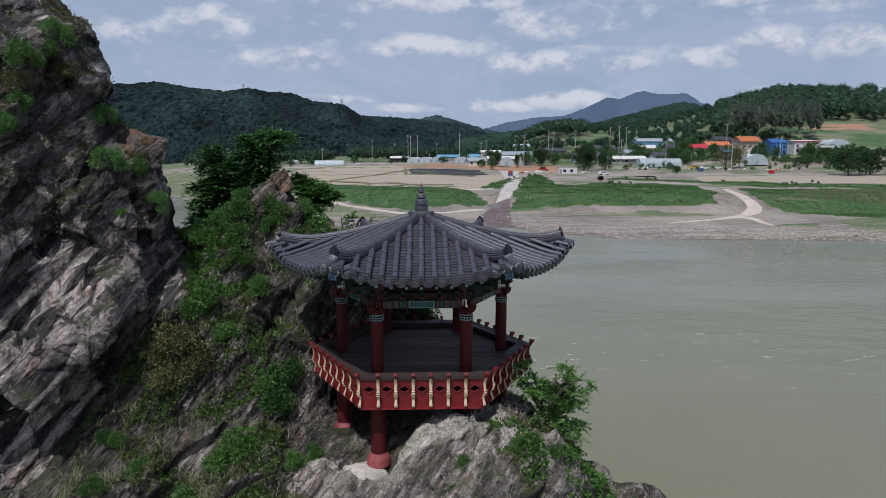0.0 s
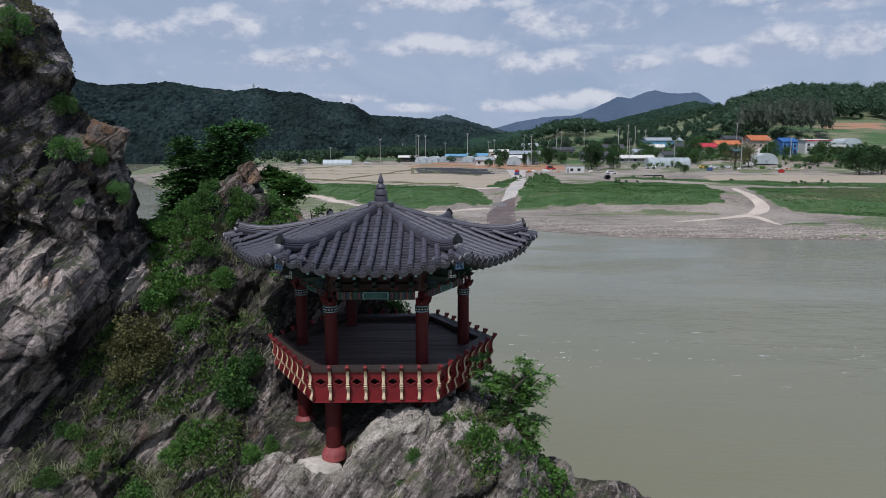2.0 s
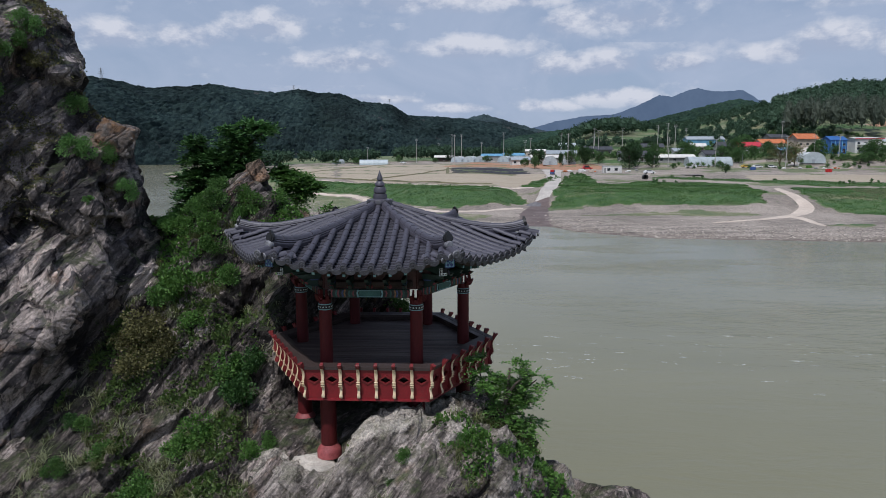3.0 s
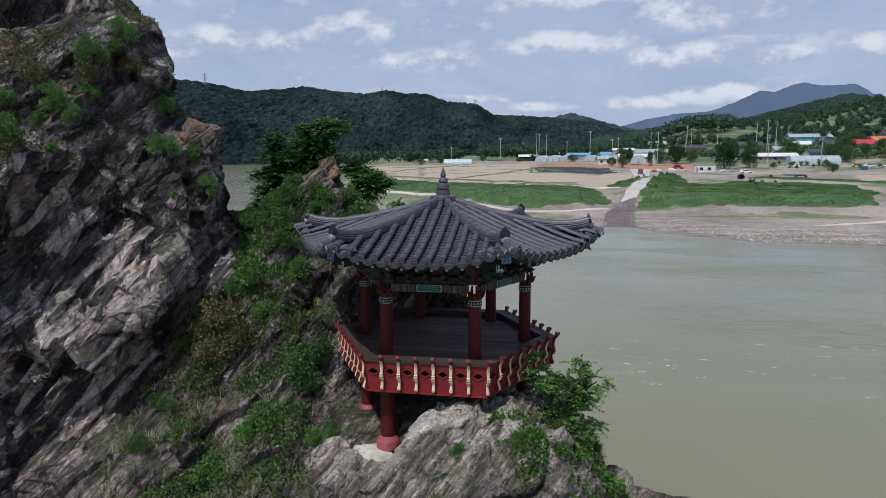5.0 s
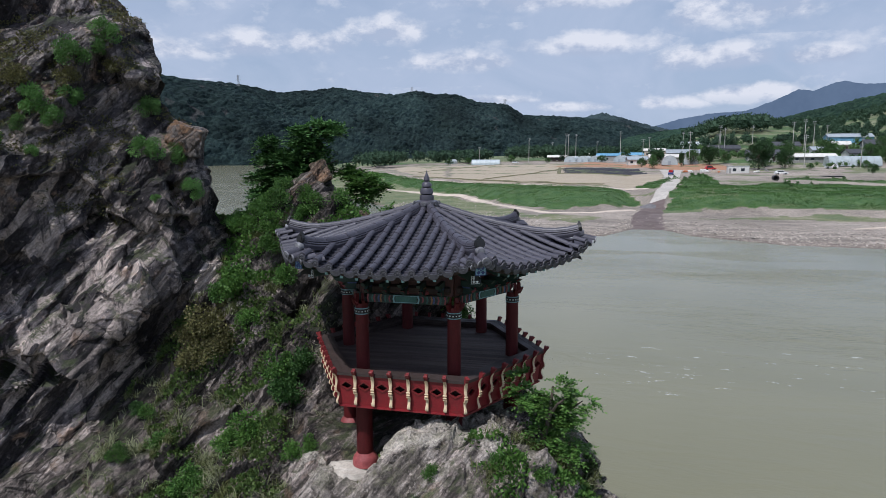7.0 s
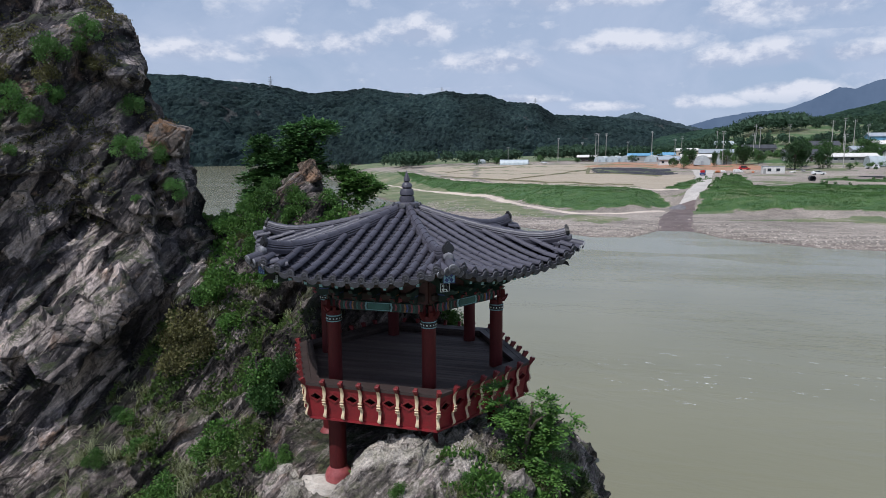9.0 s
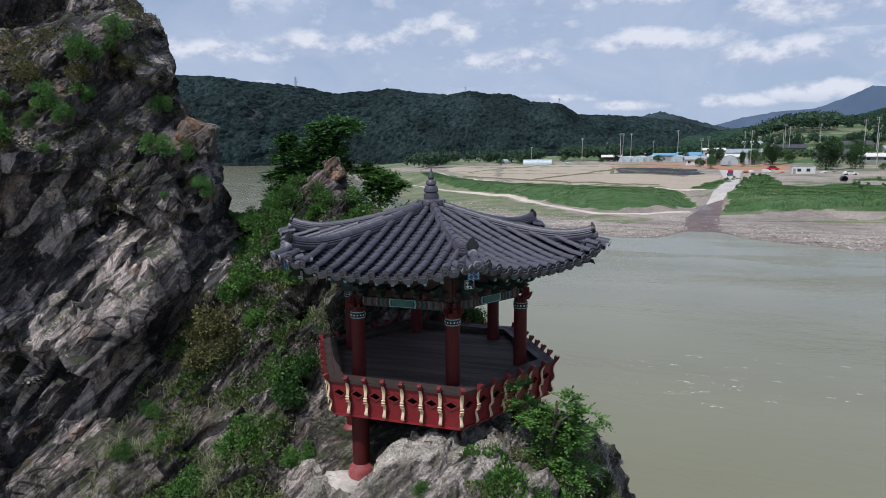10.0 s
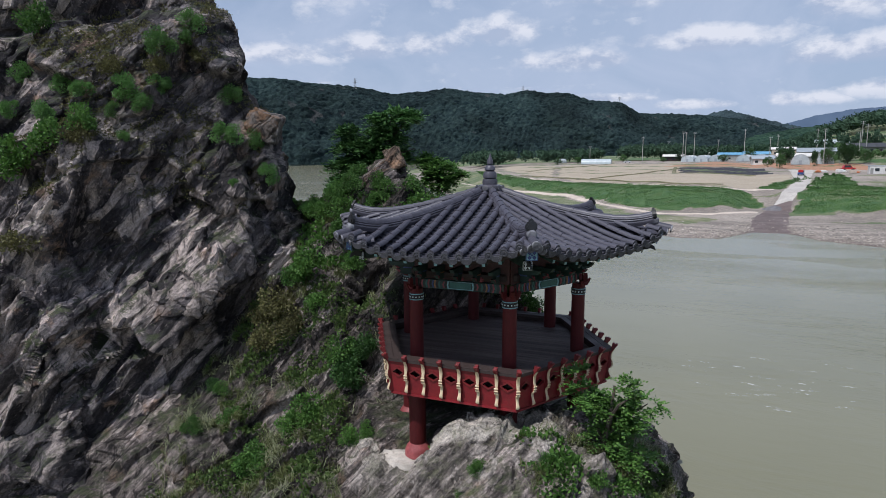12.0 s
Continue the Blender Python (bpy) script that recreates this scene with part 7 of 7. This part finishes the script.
car(65.5, 256, 8, "car_white", "white hatchback on the bare ground")
car(96, 303, 5, "car_white", "white pickup truck by the greenhouse", 4.8, truck=True)
car(122, 306, 3, "car_yellow", "yellow vehicle parked in the village", 4.2)
car(127, 305.5, 4, "car_white", "white car parked in the village")
car(133, 305, 4, "car_white", "white car parked beside another")
car(46.5, 292, 10, "car_red", "red van parked by the cypress", 4.6, 1.9)
car(-57, 428, 5, "car_white", "small white vehicle at the edge of the fields")
tractor = car(27.2, 254, 80, "car_blue", "small dark truck with a red load on the ramp", 4.0, truck=True)
part("load", Shape().box(1.6, 1.5, 0.9, pose(-0.7, 0, 1.5), 0.1), M["car_red"], tractor)

pipe = thing("drain_pipe", plot(57, 227, 0), "black mouth of a concrete drain pipe", "pipe")
part("pipe_ring", Shape().rings([[(r * math.cos(i * 0.3927), y, 0.9 + r * math.sin(i * 0.3927)) for i in range(16)] for r, y in ((0.75, 1.5), (0.9, 1.5), (0.9, -0.8), (0.72, -0.8), (0.72, 1.4))]), M["black"], pipe)
# black disc stands in for the shade inside the pipe
part("pipe_back", Shape().turned(((0.7, 0), (0.7, 0.02)), 16, pose(0, 1.2, 0.9, 90)), M["black"], pipe)
slab_dark = thing("dark_sheet", plot(79, 246, 10), "dark tarpaulin lying on bare ground", "tarpaulin")
part("sheet", Shape().box(7, 3, 0.4, pose(0, 0, 0.25), 0.1), M["black"], slab_dark)
for x, y, key, lab in ((140, 268, "car_red", "red plastic tank on the bare field"), (150, 305, "leaf", "green skip behind the field"), (118, 288, "car_blue", "blue barrel by the hedge"), (41, 272, "plaster", "white tank beside the hut"), (44.5, 268, "cream", "pallet of bags beside the hut")):
    ob = thing("container", plot(x, y, 10), lab, "container", "site clutter")
    part("tank", Shape().box(2.2, 1.4, 1.3, pose(0, 0, 0.75), 0.15), M[key], ob)
    part("lid", Shape().box(1.0, 0.9, 0.15, pose(0, 0, 1.46), 0.04), M["black"], ob)


random.seed(77)
for x, y, key in ((121, 309, "plaster"), (137, 301, "plaster"), (141, 300, "cream"), (145, 303, "plaster"), (150, 299, "grey_wall"), (155, 301, "plaster"), (162, 304, "orange_roof"), (168, 303, "cream"), (172, 305, "grey_wall"), (43, 276, "plaster"), (46, 273, "orange_roof"), (48, 279, "cream"), (61, 274, "plaster"), (66, 280, "grey_wall"), (34, 270, "orange_roof"), (36, 274, "plaster")):
    ob = thing("sack_pile", plot(x, y, random.uniform(0, 90)), "low heap of pale sacks and rubble on bare ground", "sacks", "site clutter")
    for i in range(3):
        part("sack", Shape().box(random.uniform(0.9, 1.6), random.uniform(0.7, 1.0), 0.6, pose(random.uniform(-1.0, 1.0), random.uniform(-0.5, 0.5), 0.3 + 0.25 * (i == 2), random.uniform(-8, 8), 0, random.uniform(0, 90)), 0.16), M[key], ob)


def pole_thing(x, y, h, arms=2, label="grey concrete power pole with crossarms"):
    ob = thing("power_pole", plot(x, y, random.uniform(-20, 20)), label, "pole", "power poles")
    part("shaft", Shape().turned(((0.20, -0.5), (0.17, h * 0.5), (0.12, h)), 8), M["pole"], ob)
    for i in range(arms):
        a = part("crossarm", Shape().box(1.9, 0.1, 0.12, pose(0, 0, h - 0.4 - 0.9 * i)), M["steel"], ob)
        for dx in (-0.8, 0.8):
            part("insulator", Shape().turned(((0.06, 0), (0.08, 0.1), (0.04, 0.25)), 6, pose(dx, 0, h - 0.34 - 0.9 * i)), M["plaster"], a)
    return ob


random.seed(81)
for x, y, h in ((-50, 446, 17), (-22, 430, 19), (-25, 452, 20), (-19, 470, 20), (12, 462, 21), (42, 328, 16), (88.5, 314, 14.5), (110, 312, 13.5), (140, 306, 15), (246, 330, 17), (252, 336, 17), (60, 360, 13), (98, 372, 18), (104, 374, 19), (110, 380, 18),
                (66, 380, 15), (70, 420, 15), (90, 430, 14), (30, 440, 15), (128, 420, 14), (-40, 520, 15), (-5, 520, 15), (54, 470, 14), (170, 380, 15), (164, 330, 13), (176, 330, 13), (-84, 440, 12), (24, 400, 14)):
    pole_thing(x, y, h)
for x, y in ((118, 300), (48.5, 330)):
    ob = thing("street_lamp", plot(x, y, 0), "slim street lamp with a bent arm", "street lamp", "street lamps")
    part("shaft", Shape().tube([(0, 0, -0.4), (0, 0, 7.5), (0.4, 0, 8.2), (1.6, 0, 8.5)], [0.09, 0.07, 0.06, 0.05], 8), M["steel"], ob)
    part("lamp_head", Shape().box(0.8, 0.3, 0.15, pose(1.8, 0, 8.48), 0.04), M["plaster"], ob)


def mast(a, d, z, h, label):
    ob = thing("pylon", pose(d * math.sin(radians(a)), d * math.cos(radians(a)), z), label, "pylon", "pylons on the ridge")
    for sx in (-1, 1):
        for sy in (-1, 1):
            part("leg", Shape().tube([(sx * h * 0.11, sy * h * 0.11, -8), (sx * h * 0.02, sy * h * 0.02, h)], [0.45, 0.3], 4), M["steel"], ob)
    for k in range(3):
        part("crossarm", Shape().box(h * (0.5 - 0.08 * k), 0.7, 0.7, pose(0, 0, h * (0.62 + 0.15 * k))), M["steel"], ob)
    for k in range(5):
        w = h * (0.11 - 0.018 * k)
        part("brace", Shape().tube([(-w, 0, h * 0.18 * k), (w, 0, h * 0.18 * (k + 1))], [0.25, 0.25], 4), M["steel"], ob)
    return ob


mast(-32.2, 1590, 178, 30, "lattice power pylon on the hilltop")
mast(-9.0, 1880, 160, 22, "thin lattice mast on the ridge")
mast(-17.3, 1810, 190, 20, "short mast among hilltop trees")

# village trees
def far_tree_mesh(seed, n, size, key, tall=1.0):
    random.seed(seed)
    s, tr = Shape(), Shape()
    crown(s, (0, 0, 0.48), (0.44, 0.44, 0.50 * tall), n, size, 34, 0.26)
    tr.tube([(0, 0, -0.05), (0.01, 0, 0.25), (0.03, 0.01, 0.6)], [0.020, 0.016, 0.010], 7)
    for i in range(5):
        a = i * 1.3
        tr.tube([(0.01, 0, 0.25 + 0.05 * i), (0.14 * math.cos(a), 0.14 * math.sin(a), 0.45 + 0.05 * i), (0.28 * math.cos(a), 0.28 * math.sin(a), 0.6 + 0.04 * i)], [0.014, 0.010, 0.004], 5)
    return s.mesh("crown", M[key]), tr.mesh("trunk", M["bark"])


FAR = {"a": far_tree_mesh(91, 3000, 0.043, "far_dark"), "b": far_tree_mesh(92, 2000, 0.047, "far_leaf"), "c": far_tree_mesh(93, 900, 0.038, "leaf_dry"), "d": far_tree_mesh(94, 2000, 0.045, "wood_far")}


def far_tree(x, y, h, wide, kind, label, i=0):
    ob = thing("tree", plot(x, y, i * 77) @ Matrix.Diagonal((wide, wide, h, 1)), label, "tree", "village trees")
    part("crown", FAR[kind][0], None, ob)
    part("trunk", FAR[kind][1], None, ob)


for i, (x, y, h, w, k) in enumerate(((66.5, 298, 13, 14, "a"), (72, 316, 14, 12, "a"), (79, 306, 9, 10, "a"), (51, 326, 10, 11, "a"), (139, 310, 14, 16, "c"), (147, 313, 13, 13, "c"), (165, 256, 13, 19, "a"), (178, 262, 13, 18, "a"), (192, 262, 13, 18, "a"), (205, 258, 12, 16, "a"),
                                       (120, 332, 9, 10, "b"), (178, 338, 6.5, 7, "b"), (193, 338, 7, 8, "b"), (206, 340, 6, 9, "b"), (151, 352, 8, 8, "b"), (219, 356, 5, 7, "b"), (88, 348, 7, 9, "b"), (112, 356, 8, 10, "b"), (126, 326, 7, 9, "b"), (130, 338, 8, 9, "b"), (140, 345, 7, 8, "b"), (152, 356, 7, 9, "b"), (168, 340, 6, 7, "b"), (86, 372, 8, 10, "b"), (118, 392, 8, 11, "b"), (156, 398, 8, 12, "b"), (190, 392, 9, 12, "d"), (204, 398, 9, 12, "d"), (76, 420, 9, 11, "d"), (106, 432, 9, 13, "d"), (170, 424, 9, 13, "d"), (166, 330, 11, 12, "b"), (193, 330, 11, 11, "b"), (186, 322, 6, 9, "b"), (200, 322, 6, 10, "a"), (208, 322, 6, 10, "a"), (180, 318, 5, 9, "b"), (214, 330, 8, 10, "a"),
                                       (108, 300, 4, 5, "b"), (97, 262, 4, 5, "b"), (24, 310, 7, 6, "b"), (20, 325, 5, 6, "b"), (28, 340, 9, 9, "a"), (53, 345, 9, 10, "a"), (38, 322, 8, 3.4, "a"), (16, 470, 9, 10, "b"), (0, 440, 5, 9, "b"), (-36, 440, 4, 6, "b"), (58, 330, 7, 7, "b"), (90, 352, 10, 12, "b"), (146, 336, 8, 9, "b"), (112, 362, 10, 13, "b"), (136, 358, 10, 14, "b"), (152, 330, 8, 9, "b"), (86, 296, 3, 4, "b"), (44, 330, 8, 8, "b"),
                                       (-28, 470, 7, 8, "d"), (-66, 470, 6, 7, "b"), (-90, 430, 5, 7, "b"), (-104, 430, 5, 8, "b"))):
    far_tree(x, y, h, w, k, {"a": "dark round-crowned tree in the village", "b": "green garden tree in the village", "c": "thin olive tree with bare twigs", "d": "green tree by the farm"}[k], i)

# woods and scrub: one mass
random.seed(101)
woods, scrub = Shape(), Shape()


def clump(s, x, y, z, h, r, n, size):
    rings = []
    for a in range(6):                     # the dense inside of the crown
        th = math.pi * (0.04 + 0.92 * a / 5)
        ring = []
        for i in range(8):
            ph = i * 0.7854 + a * 0.4
            d = Vector((math.sin(th) * math.cos(ph), math.sin(th) * math.sin(ph), math.cos(th)))
            q = 0.64 * (0.75 + 0.5 * noise.noise((d.x * 2 + x, d.y * 2 + y, d.z * 2)))
            ring.append((x + d.x * r * q, y + d.y * r * q, z + h * 0.58 + d.z * h * 0.42 * q))
        rings.append(ring)
    s.rings(rings, None, True)
    for i in range(n):
        d = Vector((random.gauss(0, 1), random.gauss(0, 1), random.gauss(0, 1))).normalized()
        q = random.random() ** 0.35
        lump = 0.75 + 0.35 * noise.noise((d.x * 2 + x, d.y * 2 + y, d.z * 2))
        p = Vector((x + d.x * r * q * lump, y + d.y * r * q * lump, z + h * 0.58 + d.z * h * 0.42 * q * lump))
        add_leaf(s, p, (d + Vector((0, 0, 0.4))).normalized(), size * random.uniform(0.7, 1.3), 0.5)


def wood(n, xr, yr, h, keep, s, leaves=70, size=1.3):
    made = 0
    while made < n:
        x, y = random.uniform(*xr), random.uniform(*yr)
        if not keep(x, y):
            continue
        hh = random.uniform(*h)
        clump(s, x, y, lie(x, y), hh, hh * random.uniform(0.32, 0.45), leaves, size)
        made += 1


wood(900, (190, 620), (430, 680), (11, 20), lambda x, y: x / y > 0.43 and y > (425 if x < 225 else 492) + 30 * noise.noise((x * 0.02, 0, 0)) and noise.noise((x * 0.012, y * 0.012, 7)) > -0.45, woods, 200, 0.74)
wood(620, (30, 360), (410, 700), (4, 10), lambda x, y: x / y > 0.06 and not zone(x, y, ORANGE) and not zone(x, y, GREENHILL) and not (x > 222 and y < 492) and noise.noise((x * 0.02, y * 0.02, 3)) > -0.12, woods, 90, 0.85)
wood(130, (75, 155), (600, 690), (12, 19), lambda x, y: x / y < 0.225, woods, 90, 1.3)
wood(300, (20, 460), (690, 800), (8, 12), lambda x, y: x / y > 0.05, woods)
wood(110, (-75, -22), (500, 540), (10, 15), lambda x, y: True, woods, 110, 0.9)
wood(150, (-30, 70), (520, 640), (8, 13), lambda x, y: True, woods)
wood(70, (-130, -90), (455, 520), (7, 12), lambda x, y: True, woods)
wood(90, (-190, -140), (420, 520), (9, 14), lambda x, y: noise.noise((x * 0.03, y * 0.03, 5)) > 0, woods)
wood(700, (60, 420), (335, 480), (1.5, 5), lambda x, y: x / y > 0.12 and noise.noise((x * 0.03, y * 0.03, 9)) > -0.1 and not zone(x, y, GREENHILL) and not (x > 222 and y > 375), scrub, 60, 0.5)
wood(170, (90, 260), (292, 345), (1.2, 3.6), lambda x, y: noise.noise((x * 0.06, y * 0.06, 2)) > 0.0, scrub, 60, 0.42)
wood(90, (30, 130), (330, 410), (2, 5), lambda x, y: noise.noise((x * 0.05, y * 0.05, 12)) > 0.0, scrub, 60, 0.6)
wood(60, (20, 240), (195, 300), (0.6, 1.6), lambda x, y: zone(x, y, GRASS), scrub, 34, 0.35)
wood(60, (172, 226), (322, 332), (2.0, 4.0), lambda x, y: True, scrub, 60, 0.5)
poplars = Shape()
for i in range(95):
    a, d = radians(random.uniform(24.3, 30.6)), random.uniform(440, 500)
    x, y, hh = d * math.sin(a), d * math.cos(a), random.uniform(21, 29)
    clump(poplars, x, y, lie(x, y), hh, hh * random.uniform(0.12, 0.18), 260, 0.6)
M["poplar"] = leafy("poplar_leaves", (0.024, 0.040, 0.027), (0.088, 0.105, 0.076), 0.12, 0.7, own=0.3, lump=0.16)
tagged(part("tall_poplars", poplars, M["poplar"]), "stand of tall grey-green poplars above the village", "trees", kind="stuff")
tagged(part("woodland", woods, M["wood_far"]), "mixed green woodland on the slopes behind the village", "trees", kind="stuff")
M["scrub"] = leafy("scrub_leaves", (0.022, 0.060, 0.020), (0.095, 0.165, 0.052), 0.15, own=0.3, lump=0.4)
tagged(part("scrub", scrub, M["scrub"]), "green scrub and hedges round the village", "bushes", kind="stuff")

# long grass on the bank
random.seed(111)
long_grass, reeds = Shape(), Shape()


def sward(s, polys, n, box_, h, wide):
    made = 0
    while made < n:
        x, y = random.uniform(box_[0], box_[1]), random.uniform(box_[2], box_[3])
        if not zone(x, y, polys):
            continue
        made += 1
        if noise.noise((x * 0.15, y * 0.15, 4)) < -0.62:
            continue
        z = lie(x, y) + 0.08
        for q in range(3):
            a = random.uniform(0, 6.28)
            hh = h * random.uniform(0.5, 1.2) * (1 + 0.5 * noise.noise((x * 0.2, y * 0.2, 6)))
            dx, dy = math.cos(a) * wide, math.sin(a) * wide
            lx, ly = random.gauss(0, 0.3) * hh, random.gauss(0, 0.3) * hh
            k = len(s.v)
            s.v += [(x - dx, y - dy, z), (x + dx, y + dy, z), (x + lx, y + ly, z + hh)]
            s.f.append((k, k + 1, k + 2))
            s.mi.append(0)


sward(long_grass, GRASS[:1], 32000, (-146, 14, 165, 386), 0.2, 0.07)
sward(long_grass, GRASS[1:2], 24000, (18, 82, 160, 264), 0.24, 0.08)
sward(long_grass, GRASS[2:3], 22000, (84, 170, 138, 200), 0.26, 0.08)
sward(long_grass, GRASS[6:], 8000, (60, 170, 190, 240), 0.25, 0.07)
sward(long_grass, GRASS[5:6], 2400, (10, 32, 196, 250), 0.22, 0.06)
sward(reeds, REEDS, 9000, (95, 170, 160, 192), 0.42, 0.09)
tagged(part("long_grass", long_grass, M["meadow"]), "long green grass on the river bank", "grass", kind="stuff")
tagged(part("reeds", reeds, M["reed"]), "pale dry reeds among the grass", "reeds", kind="stuff")

# stones along the shore
random.seed(121)
stones_s = Shape()
for i in range(9500):
    x = random.uniform(-60, 120)
    y = lin(x, SHORE) + abs(random.gauss(0, 1)) * 9 + 0.2
    if zone(x, y, GRASS):
        continue
    r = random.uniform(0.07, 0.30) * (1.8 if random.random() < 0.03 else 1)
    z = lie(x, y)
    a = random.uniform(0, 6.28)
    c, sn = math.cos(a), math.sin(a)
    v = [(x + r * (px * c - py * sn), y + r * (px * sn + py * c), z + r * pz) for px, py, pz in ((1, 0, 0), (0.2, 0.8, 0), (-0.9, 0.3, 0), (-0.3, -0.8, 0), (0.3, 0.1, 0.6), (-0.3, 0, 0.5))]
    stones_s.add(v, [(0, 1, 4), (1, 2, 5), (1, 5, 4), (2, 3, 5), (3, 0, 4), (3, 4, 5)])
M["stone"] = paint("shore_stone", (0.36, 0.315, 0.275), (0.22, 0.19, 0.165), 0.85, 0.6, 6, 0.3, vary=0.45, island=True)
tagged(part("shore_stones", stones_s, M["stone"]), "pale stones and cobbles along the shore", "stones", kind="stuff")

# small white waves
random.seed(131)
m, t, b = material("river_foam")
pos = t.nodes.new("ShaderNodeNewGeometry").outputs["Position"]
b.inputs["Base Color"].default_value = (0.68, 0.68, 0.62, 1)
b.inputs["Roughness"].default_value = 0.7
t.links.new(tramp(t, tnoise(t, stretched(t, pos, (0, 0, 5), (1.6, 5.0, 1)), 1.5, 8, 0.75, 0.6), ((0.50, 0.0), (0.62, 0.85))), b.inputs["Alpha"])
M["foam"] = m
foam = Shape()
for i in range(95):
    t_ = random.random()
    cx, cy = 4 + 46 * t_ + random.gauss(0, 1.5), 47.8 - 1.0 * t_ + random.gauss(0, 3.4)
    for q in range(random.choice((1, 1, 2, 3, 4))):
        x = cx + random.gauss(0, 0.6)
        y = cy + 0.25 * math.sin(1.7 * (x - cx) + i) + random.gauss(0, 0.12)
        r = random.uniform(0.03, 0.13)
        n = 9
        ring = [(x + 4.2 * r * math.cos(6.283 * j / n) * random.uniform(0.6, 1.2), y + r * math.sin(6.283 * j / n) * random.uniform(0.6, 1.2), 0.01) for j in range(n)]
        foam.add(ring + [(x, y, 0.02 + 0.2 * r)], [(j, (j + 1) % n, n) for j in range(n)])
tagged(part("foam", foam, M["foam"]), "short white crests of the small rapids", "foam", kind="stuff")
